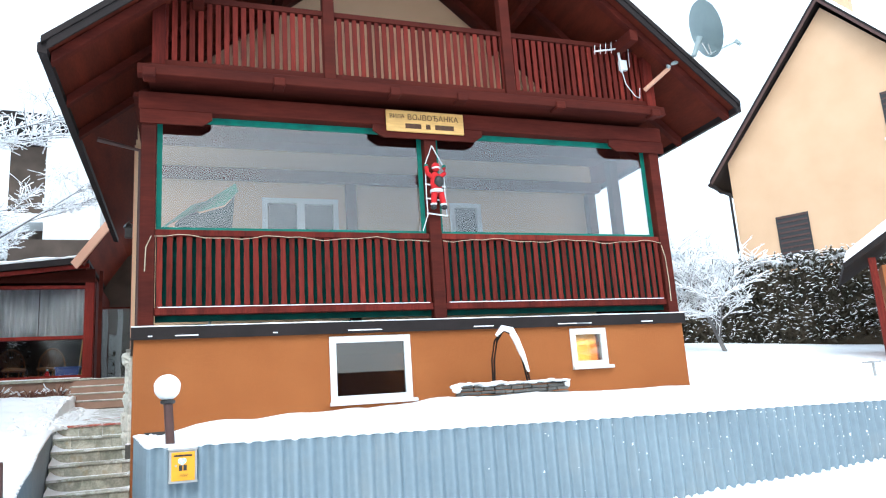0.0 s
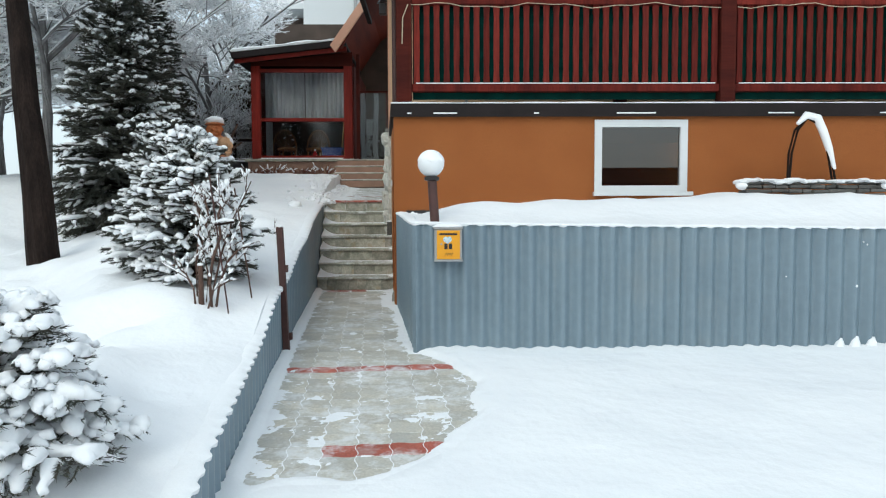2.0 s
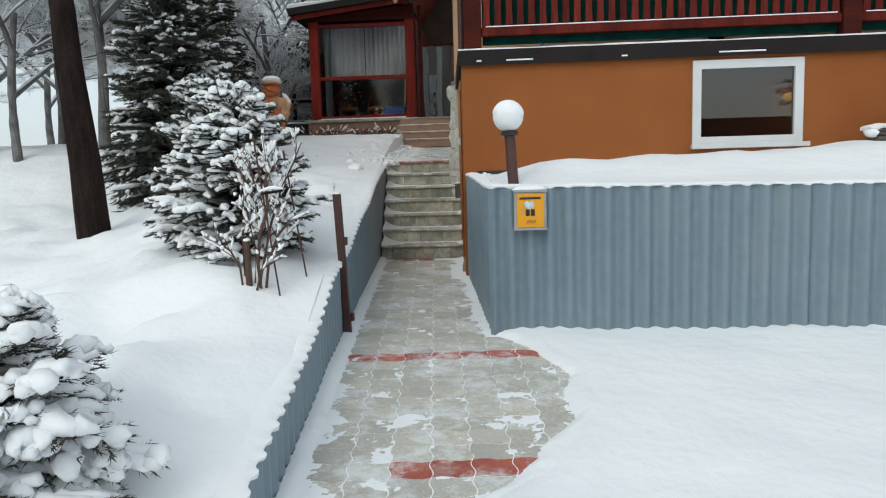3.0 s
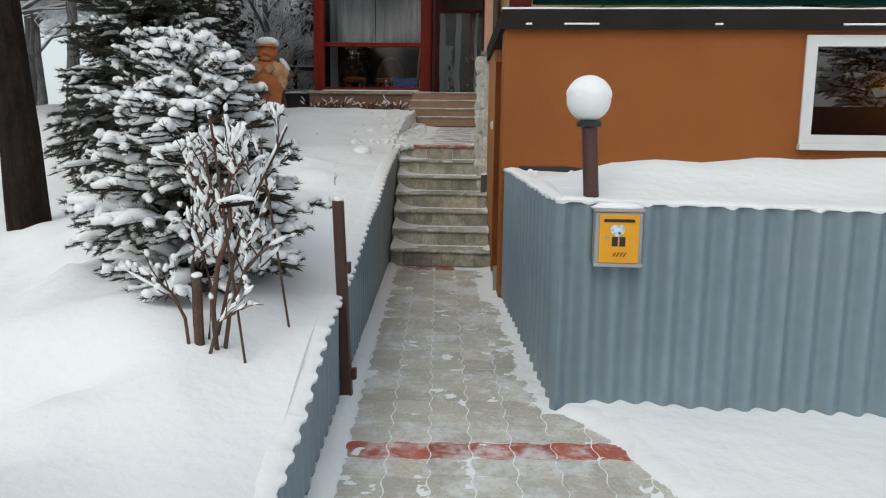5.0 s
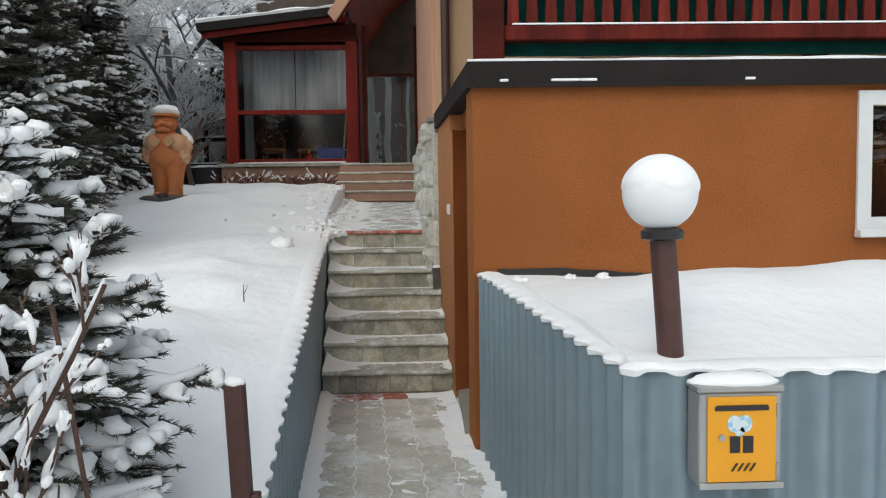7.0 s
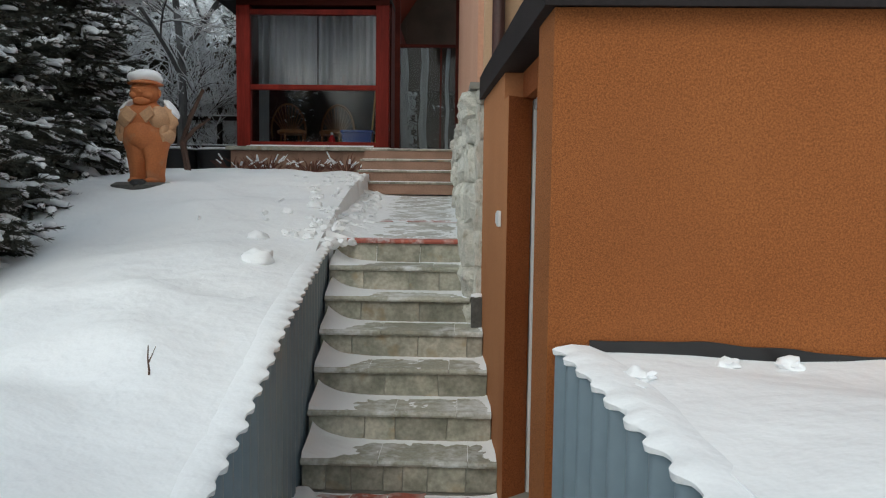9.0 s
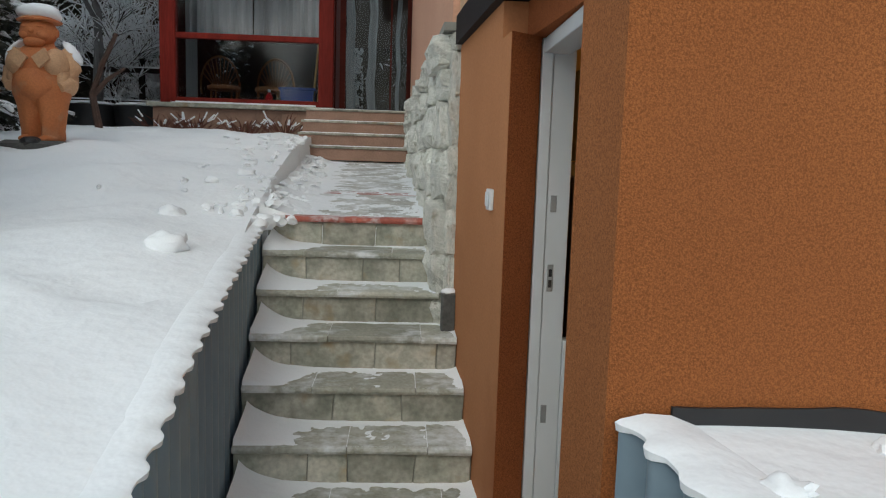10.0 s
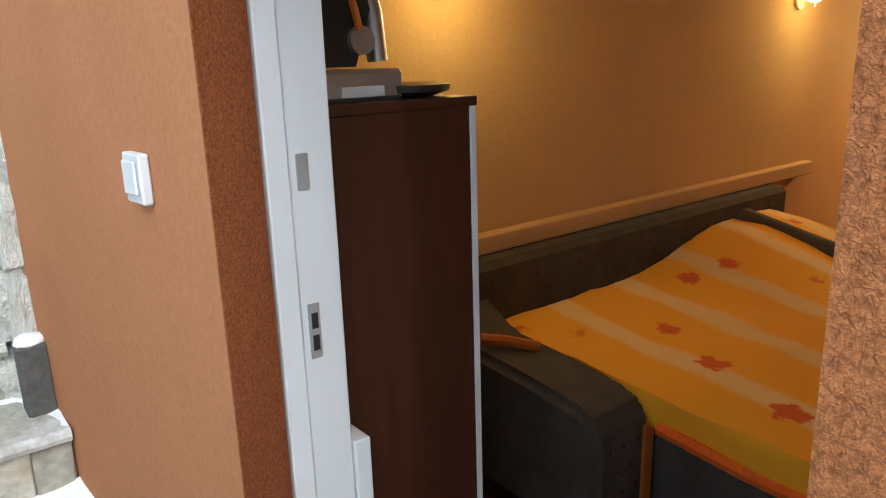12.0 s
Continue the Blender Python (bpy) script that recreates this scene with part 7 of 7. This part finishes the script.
# ---- climbing doll on a rope ladder: the doll is one plain shape ----
def doll():
    y = TY - 0.155
    bm = bmesh.new()
    lump(bm, (3.93, y, 4.36), (0.085, 0.06, 0.17), 1, 3, 0.1)
    lump(bm, (3.94, y, 4.60), (0.06, 0.055, 0.065), 2, 3, 0.1)
    for sx in (-1, 1):
        tube(bm, [(3.93 + sx * 0.06, y, 4.45), (3.93 + sx * 0.13, y - 0.02, 4.50), (3.93 + sx * 0.135, y, 4.60)], [0.035, 0.032, 0.03], 8)
        tube(bm, [(3.94 + sx * 0.04, y, 4.25), (3.945 + sx * 0.075, y - 0.01, 4.05)], [0.05, 0.042], 8)
    solid("climbing_doll", bm, SCARLET, "red cloth doll climbing a rope ladder", "doll", at=(3.93, y, 4.1), smooth=True)
    tr = thing("doll_trim", (3.93, y, 4.3), "white trim, dark sack and boots of the climbing doll", "doll trim")
    part("belt", lathe(bmesh.new(), [(0.09, 0.0), (0.095, 0.02), (0.09, 0.045)], (3.93, y, 4.215), 14), WHITE, tr)
    part("hat_band", lump(bmesh.new(), (3.945, y, 4.585), (0.068, 0.062, 0.026), 4, 2, 0.1), WHITE, tr, smooth=True)
    part("sack", lump(bmesh.new(), (3.955, y - 0.06, 4.37), (0.075, 0.05, 0.085), 5, 2, 0.15), BLACK, tr, smooth=True)
    for sx in (-1, 1):
        part("cuff", lump(bmesh.new(), (3.945 + sx * 0.075, y - 0.01, 4.045), (0.05, 0.045, 0.025), 6, 2, 0.1), WHITE, tr, smooth=True)
        part("boot", lump(bmesh.new(), (3.945 + sx * 0.08, y - 0.02, 3.995), (0.045, 0.055, 0.035), 7, 2, 0.1), BLACK, tr, smooth=True)
        part("glove", lump(bmesh.new(), (3.93 + sx * 0.135, y, 4.61), (0.032, 0.03, 0.03), 8, 2, 0.1), GREEN, tr, smooth=True)
    ld = thing("rope_ladder", (3.9, y, 3.85), "white toy rope ladder hung on the terrace post", "rope ladder")
    part("rope", tube(bmesh.new(), [(3.905, y + 0.02, 4.93), (3.79, y + 0.02, 4.65), (3.78, y + 0.02, 4.2), (3.785, y + 0.02, 3.9), (3.70, y + 0.03, 3.66)], 0.008, 6), WHITE, ld)
    part("rope", tube(bmesh.new(), [(3.905, y + 0.02, 4.93), (4.06, y + 0.02, 4.63), (4.06, y + 0.02, 4.3), (4.07, y + 0.02, 3.88)], 0.008, 6), WHITE, ld)
    for i, z in enumerate((4.33, 4.12, 3.90)):
        part("rung", tube(bmesh.new(), [(3.77, y + 0.015, z + 0.015), (4.08, y + 0.015, z - 0.02)], 0.011, 8), WHITE, ld)


doll()


# ---- dish, aerial, roof timbers ----
def dish():
    c = Vector((8.22, 8.72, 6.76))
    d = thing("satellite_dish", tuple(c), "pale grey satellite dish on an arm at the roof's edge", "satellite dish")
    bm = bmesh.new()
    rings = []
    for k in range(7):
        r = 0.43 * k / 6
        rings.append([bm.verts.new((r * math.cos(a * math.tau / 32), r * 1.08 * math.sin(a * math.tau / 32), 0.35 * r * r)) for a in range(32)] if k else [bm.verts.new((0, 0, 0))])
    for k in range(32):
        j = (k + 1) % 32
        bm.faces.new((rings[0][0], rings[1][k], rings[1][j]))
        for a, b in zip(rings[1:], rings[2:]):
            bm.faces.new((a[k], b[k], b[j], a[j]))
    bmesh.ops.solidify(bm, geom=bm.faces[:], thickness=0.012)
    m = look(c, c + Vector((-0.95, 0.22, -0.30))).to_3x3()
    bm.transform(Matrix.Translation(c) @ m.to_4x4())
    part("reflector", bm, DISH, d, smooth=True)
    lnb = c + Vector((0.50, -0.14, -0.22))
    part("feed_arm", tube(bmesh.new(), [c + Vector((0.05, -0.02, -0.42)), lnb], 0.014, 6), DISH, d)
    part("feed_horn", tube(bmesh.new(), [lnb + Vector((-0.02, 0, 0.02)), lnb + Vector((0.06, -0.03, -0.06))], [0.035, 0.028], 10), DISH, d)
    part("bracket", tube(bmesh.new(), [c + Vector((-0.02, 0.05, -0.1)), c + Vector((-0.12, 0.12, -0.38)), c + Vector((-0.30, 0.25, -0.42)), (7.72, 9.05, 6.24)], [0.05, 0.04, 0.035, 0.035], 8), DISH, d)
    for dx in (-0.06, 0.06):
        part("strut", tube(bmesh.new(), [c + Vector((dx, -0.02, -0.25)), c + Vector((dx * 0.5 + 0.03, -0.05, -0.44))], 0.012, 6), GALV, d)
    part("snow", lump(bmesh.new(), c + Vector((-0.28, 0.16, -0.36)), (0.14, 0.08, 0.05), 3, 2, 0.4), SNOW, d, smooth=True)
    part("mount_arm", tube(bmesh.new(), [(7.50, 9.40, 5.98), (7.80, 9.05, 6.26)], 0.035, 8), PINK, d, "pale mounting arm")


dish()


def aerial():
    y = BY - 0.12
    a = thing("tv_aerial", (7.1, y, 6.3), "white bar aerial clamped to the balcony railing", "aerial")
    part("boom", tube(bmesh.new(), [(6.64, y, 6.56), (7.30, y, 6.70)], 0.014, 6), WHITE, a)
    for i in range(7):
        f = i / 6
        p = Vector((6.66 + 0.62 * f, y, 6.565 + 0.13 * f))
        h = 0.10 + 0.07 * f + (0.12 if i == 6 else 0)
        part("element", tube(bmesh.new(), [p - Vector((0.02, 0, h * (0.5 if i < 6 else 1.2))), p + Vector((0.0, 0, h))], 0.006, 5), WHITE, a)
    part("mast", tube(bmesh.new(), [(7.10, y, 6.25), (7.08, y, 6.65)], 0.02, 8), WHITE, a)
    part("box", cuboid(7.07, 7.20, y - 0.03, y + 0.03, 6.28, 6.45, 0.006), WHITE, a)
    part("cable", tube(bmesh.new(), [(7.11, y, 6.25), (7.15, y, 6.05), (7.30, y, 5.85), (7.38, y, 5.83), (7.40, y, 6.0)], 0.008, 6), WHITE, a)


aerial()
for y in (9.0, 10.2, 11.4):
    for sx, ex in ((-1, EAVE_X[0]), (1, EAVE_X[1])):
        half = abs(ex - RIDGE_X)
        solid("rafter", prism(bmesh.new(), [(ex - sx * 0.02, EAVE_Z - 0.14), (ex - sx * half, EAVE_Z - 0.14 + half * SLOPE), (ex - sx * half, EAVE_Z - 0.004 + half * SLOPE), (ex - sx * 0.02, EAVE_Z - 0.004)], "y", y, y + 0.12), DARKWOOD,
              "dark red roof rafter under the soffit", "rafter", group="roof rafters", at=(ex, y, EAVE_Z))
for x in (0.7, 1.9, 5.9, 7.1):
    z = RIDGE_Z - abs(x - RIDGE_X) * SLOPE - 0.16
    solid("purlin", cuboid(x - 0.07, x + 0.07, 8.95, YB - 0.003, z - 0.2, z - 0.02, 0.008), DARKWOOD, "dark red roof purlin over the balcony", "purlin", group="roof purlins", at=(x, 9, z))
solid("balcony_post", cuboid(0.14, 0.30, BY - 0.09, BY + 0.07, 5.705, 6.6, 0.008), REDWOOD, "red balcony corner post", "post", group="balcony corner posts", at=(0.2, BY, 5.7))
solid("balcony_post", cuboid(7.54, 7.70, BY - 0.09, BY + 0.07, 5.705, 6.6, 0.008), REDWOOD, "red balcony corner post", "post", group="balcony corner posts", at=(7.6, BY, 5.7))

# parasol leaning inside the terrace
um = thing("parasol", (0.85, 10.9, SLAB[1]), "half-folded pale green parasol inside the terrace", "parasol")
bm = prism(bmesh.new(), [(0.23, 3.87), (1.23, 4.555), (1.26, 4.43), (1.08, 4.23), (0.73, 4.12), (0.65, 4.22), (0.37, 3.96), (0.30, 3.87)], "y", 10.60, 10.612)
part("canopy", bm, FABRICGREEN, um)
# dark sheet that paints the shade under the canopy
bm = prism(bmesh.new(), [(0.40, 3.55), (0.42, 3.95), (0.66, 4.20), (0.74, 4.10), (1.08, 4.21), (1.22, 4.38), (1.18, 3.9), (1.15, 3.55)], "y", 10.63, 10.642)
part("underside", bm, SHADEDCANVAS, um, "grey-green underside with its shade in the colour")
part("pole", tube(bmesh.new(), [(0.85, 10.75, 2.4), (1.22, 10.65, 4.50)], 0.02, 8), GALV, um)


# ---- dry-stone trough by the front wall, with a bent pipe arch ----
def trough():
    random.seed(33)
    t = thing("stone_trough", (4.65, 9.3, 1.35), "low dry-stone trough wall under snow", "trough")
    z = 1.30
    for course in range(4):
        h = (0.055, 0.045, 0.05, 0.035)[course]
        x = 3.86 + rnd(0, 0.05)
        while x < 5.40:
            w = min(rnd(0.12, 0.38), 5.46 - x)
            st = cuboid(x + 0.004, x + w - 0.006, 9.15 + rnd(0, 0.035), 9.36, z + rnd(0, 0.006), z + h - rnd(0, 0.008), 0.010)
            for v in st.verts:
                v.co += 0.018 * Vector((noise.noise(v.co * 9), noise.noise(v.co * 9 + Vector((5, 0, 0))), 0.6 * noise.noise(v.co * 9 + Vector((0, 5, 0)))))
            part("stone", st, LIMESTONE, t)
            x += w
        z += h
    bm = bmesh.new()
    for i in range(17):
        lump(bm, (3.88 + 0.096 * i, 9.25 + rnd(-0.02, 0.02), 1.485 + rnd(-0.008, 0.012)), (rnd(0.07, 0.12), 0.12, rnd(0.018, 0.035)), i, 2, 0.4)
    for x in (3.87, 5.45):
        lump(bm, (x, 9.22, 1.44), (0.06, 0.09, 0.05), x, 2, 0.4)
    part("snow", bm, SNOW, t, smooth=True, kind="stuff")
    a = thing("pipe_arch", (4.65, 9.26, 1.45), "bent dark pipe arch with snow on its crown", "arch")
    for k, o in enumerate((0.0, 0.035)):
        pts = [(4.40 + o, 9.26 + o, 1.42), (4.41 + o, 9.26, 1.80), (4.47 + o, 9.26, 2.05), (4.60 + o * 0.5, 9.26, 2.19), (4.74, 9.26, 2.12), (4.84 + o, 9.26, 1.85), (4.92 + o, 9.26, 1.42)]
        part("pipe", tube(bmesh.new(), pts, 0.013, 7), BARK, a, smooth=True)
    part("snow", tube(bmesh.new(), [(4.50, 9.26, 2.12), (4.60, 9.26, 2.22), (4.72, 9.26, 2.19), (4.79, 9.26, 2.05), (4.86, 9.26, 1.86), (4.93, 9.26, 1.62)], [0.02, 0.045, 0.05, 0.045, 0.04, 0.02], 8), SNOW, a, smooth=True)


trough()
# dark membrane edge along the front wall's foot
bm = bmesh.new()
low, high = [], []
for i in range(60):
    x = 0.13 + 2.3 * i / 59
    high.append((x, 1.176 - 0.040 * smooth(0.45, 1.1, x) + 0.010 * noise.noise(Vector((x * 7, 0, 3)))))
    low.append((x, 1.0))
rows = [[bm.verts.new((x, y, z)) for y in (YF - 0.012, YF - 0.003) for x, z in ((a, c), (a, d))] for (a, c), (_, d) in zip(low, high)]
for p, q in zip(rows, rows[1:]):
    for k, j in ((0, 1), (1, 3), (3, 2), (2, 0)):
        bm.faces.new((p[k], p[j], q[j], q[k]))
bmesh.ops.recalc_face_normals(bm, faces=bm.faces)
solid("damp_membrane", bm, BLACK, "black damp-proof membrane at the wall's foot", "membrane")
# snow blown into the troughs of the sheet fence
random.seed(51)
bm = bmesh.new()
for i in range(44):
    x = 3.95 + 0.14 * i + rnd(-0.02, 0.02)
    z = ground_z(x - skew(7.33), 7.33)
    h = (0.085 if 0 <= i < 4 else 0.03) * rnd(0.5, 1.1)
    tube(bm, [(x - 0.01, 7.325, z - 0.03), (x, 7.328, z + h * 0.5), (x + 0.012, 7.332, z + h)], [0.06, 0.036, 0.012], 7)
solid("blown_snow", bm, SNOW, "snow blown up into the fence's corrugations", "snow", kind="stuff", smooth=True)
# lumps on the bed's corner by the house
bm = bmesh.new()
for x, y, s in ((0.14, 9.45, 0.07), (0.22, 9.30, 0.09), (0.17, 9.15, 0.06), (0.55, 9.50, 0.07), (0.75, 9.52, 0.09)):
    lump(bm, (x, y, ground_z(x - skew(y), y) + 0.01), (s * 0.5, s * 0.45, s * 0.26), x * 9, 3, 0.6)
solid("snow_lumps", bm, SNOW, "loose lumps of snow by the wall's corner", "snow", kind="stuff", smooth=True)
# flecks of snow stuck to the sheet fence
random.seed(83)
bm = bmesh.new()
for i in range(150):
    x = 9.6 - abs(random.gauss(0.0, 2.6))
    if x < 0.9:
        continue
    z = rnd(0.25, 0.98) if rnd(0, 1) < 0.6 else 0.95 - abs(random.gauss(0, 0.15))
    y = FENCE_Y - 0.025 * math.cos((2.244 + x - 0.288) / 0.14 * math.tau)
    k = rnd(0.004, 0.014)
    lump(bm, (x, y - 0.001, z), (k, 0.005, k * rnd(0.6, 1.4)), i, 1, 0.8)
solid("stuck_snow", bm, SNOW, "flecks of snow stuck to the sheet fence", "snow", kind="stuff", smooth=True)


# ---- pieces of the setting: hedge, rubble, paving ----
hedge((13.6, 20.0, 0), -43.4, 7.8, 2.5, 4.80, "dense dark conifer hedge capped and flecked with snow", 61, flecks=0.30, count=7500)
hedge((-7.6, 22.0, 0), 0, 4.2, 1.9, 4.7, "dark evergreen thicket behind the garden", 62, "thicket", 0.16, False, 2600)
hedge((-1.25, 22.6, 0), 0, 1.8, 2.0, 5.6, "dark snowy shrub beyond the covered passage", 63, "evergreen_shrub", 0.2, False, 900)
rubble()


def paver_mesh(w, d, h=0.05):
    """An interlocking paver with wavy sides."""
    bm = bmesh.new()
    ring = []
    n = 5
    for k in range(n):
        f = k / n
        ring.append((-w / 2 + w * f, -d / 2 + 0.010 * math.sin(f * math.tau)))
    for k in range(n):
        f = k / n
        ring.append((w / 2 + 0.010 * math.sin(f * math.tau), -d / 2 + d * f))
    for k in range(n):
        f = 1 - k / n
        ring.append((-w / 2 + w * f, d / 2 + 0.010 * math.sin(f * math.tau)))
    for k in range(n):
        f = 1 - k / n
        ring.append((-w / 2 + 0.010 * math.sin(f * math.tau), -d / 2 + d * f))
    prism(bm, [(x * 0.968, y * 0.968) for x, y in ring], "z", -h, 0.0)
    return bm


def paving():
    random.seed(8)
    path = thing("path", (-0.4, 7.5, 0.0), "swept path of wavy concrete pavers with thin snow in the joints", "path", kind="structure")
    bed = bmesh.new()
    rows = []
    for i in range(50):
        y = 4.6 + (STAIR_Y - 0.03 - 4.6) * i / 49
        right = 0.85 if y < 7.3 else skew(y) + 0.12
        rows.append([bed.verts.new((x, y, path_z(y) - 0.0045)) for x in (kerb_x(y) + 0.01, (kerb_x(y) + right) / 2, right)])
    for a, b in zip(rows, rows[1:]):
        for k in range(2):
            bed.faces.new((a[k], a[k + 1], b[k + 1], b[k]))
    part("bed", bed, SNOWJOINT, path, "snow packed in the joints")
    turn = radians(4.6)
    w, d = 0.192, 0.165
    me = {}
    for nm, m in (("grey", PAVER), ("red", REDPAVER), ("dusted", DUSTPAVER)):
        shape = paver_mesh(w, d)
        mesh = bpy.data.meshes.new("paver")
        shape.to_mesh(mesh)
        shape.free()
        mesh.materials.append(m)
        me[nm] = mesh
    o = Vector((-0.42, 6.80, 0))
    u, v = Vector((math.cos(turn), math.sin(turn), 0)), Vector((-math.sin(turn), math.cos(turn), 0))
    for r in range(-15, 25):
        for c in range(-6, 8):
            p = o + u * (c * w) + v * (r * d)
            if p.y > STAIR_Y - 0.09 or p.x < kerb_x(p.y) + 0.08 or (p.y > 7.25 and p.x > (0.23 - 0.111 * (p.y - FENCE_Y) if p.y < 9.5 else side_x(p.y) - 0.07)) or cleared(p.x, p.y) < 0.12:
                continue
            red = r == 0 or (r == -10 and c not in (-1, 0)) or r == 24
            ob = new("paver", me["red" if red else "grey"])
            ob.parent = path
            slope = math.atan((path_z(p.y + 0.1) - path_z(p.y - 0.1)) / 0.2)
            ob.matrix_basis = Matrix.Translation(Vector((p.x, p.y, path_z(p.y) + rnd(-0.0015, 0.0015))) - ORG[path.name]) @ Euler((slope + rnd(-0.004, 0.004), rnd(-0.004, 0.004), turn)).to_matrix().to_4x4()
    land = thing("landing_paving", (-0.7, 13.5, 1.3), "paved landing dusted with trodden snow", "paving", kind="structure")
    for r in range(26):
        for c in range(7):
            x, y = -1.45 + 0.178 * c + 0.01 * r * -0.4, LAND_Y + 0.20 + r * 0.165
            if x > stone_x(y) - 0.05 or y > 16.7:
                continue
            ob = new("paver", me["red" if r in (7,) and c > 1 else "dusted"])
            ob.parent = land
            ob.matrix_basis = Matrix.Translation(Vector((x, y, LAND_Z - 0.016 + LAND_RISE * (y - LAND_Y - 0.1))) - ORG[land.name]) @ Euler((LAND_RISE, 0, rnd(-0.01, 0.01))).to_matrix().to_4x4() @ Matrix.Diagonal((0.94, 1, 1, 1))


SNOWJOINT = mat("snowy_joint", (0.62, 0.63, 0.62), (0.38, 0.37, 0.34), rough=0.9, scale=9.0, bump=0.004)
paving()


def thin_snow(name, y0, y1, left, right, level, cover, label):
    """A thin uneven sheet of snow: where it is thinner than nothing, the paving shows through."""
    bm = bmesh.new()
    ny, nx = int((y1 - y0) / 0.016), 104
    rows = []
    for r in range(ny + 1):
        y = y0 + (y1 - y0) * r / ny
        row = []
        for c in range(nx + 1):
            x = left(y) + (right(y) - left(y)) * c / nx
            p = Vector((x, y, 0.0))
            grain = 0.75 * noise.noise(p * 5.5) + 0.5 * noise.noise(p * 13 + Vector((3, 0, 0))) + 0.38 * noise.noise(p * 33) + 0.2 * noise.noise(p * 80)
            row.append(bm.verts.new((x, y, level(y) + max(-0.010, cover(x, y, grain)))))
        rows.append(row)
    for a, b in zip(rows, rows[1:]):
        for c in range(nx):
            bm.faces.new((a[c], a[c + 1], b[c + 1], b[c]))
    solid(name, bm, SNOW, label, "snow", kind="stuff", smooth=True)


def path_right(y):
    """The right-hand side of the path past the fence's corner: the sheet, then the wall."""
    return 0.288 - 0.111 * (y - FENCE_Y) if y < 9.58 else side_x(y)


def path_cover(x, y, grain):
    c = cleared(x, y)
    side = min(x - kerb_x(y), (path_right(y) - x) if y > FENCE_Y else 9.0)
    thin = 0.0040 * (grain - 0.62 + 0.22 * smooth(6.9, 5.0, y)) + 0.020 * math.exp(-max(0.0, side) / 0.060) * (0.8 + grain)
    lying = (0.035 + ripple(x, y, 0.35)) * (1 - c) - 0.05 * c      # the yard's snow beside the swept part
    return max(thin if c > 0.35 else -0.02, lying - 0.004 + 0.10 * c * (1 - c) * (1 + 0.5 * grain))


def landing_cover(x, y, grain):
    e = x - kerb_x(y) - 0.10
    return 0.004 * (grain - 0.25) + 0.05 * math.exp(-max(0.0, e) / 0.09) * (0.7 + grain) + 0.010 * math.exp(-(stone_x(y) - x) / 0.05)


thin_snow("trodden_snow", 4.45, FENCE_Y - 0.04, lambda y: kerb_x(y) + 0.012, lambda y: 0.98, path_z, path_cover, "thin patches of trodden snow on the swept path")
thin_snow("trodden_snow", FENCE_Y - 0.04, STAIR_Y - 0.035, lambda y: kerb_x(y) + 0.012, lambda y: path_right(y) - 0.004, path_z, path_cover, "thin patches of trodden snow before the stairs")
thin_snow("trodden_snow", LAND_Y + 0.14, 16.77, lambda y: kerb_x(y) + 0.02, lambda y: stone_x(y) - 0.02, lambda y: LAND_Z - 0.016 + LAND_RISE * (y - LAND_Y - 0.1), landing_cover, "thin trodden snow on the paved landing")
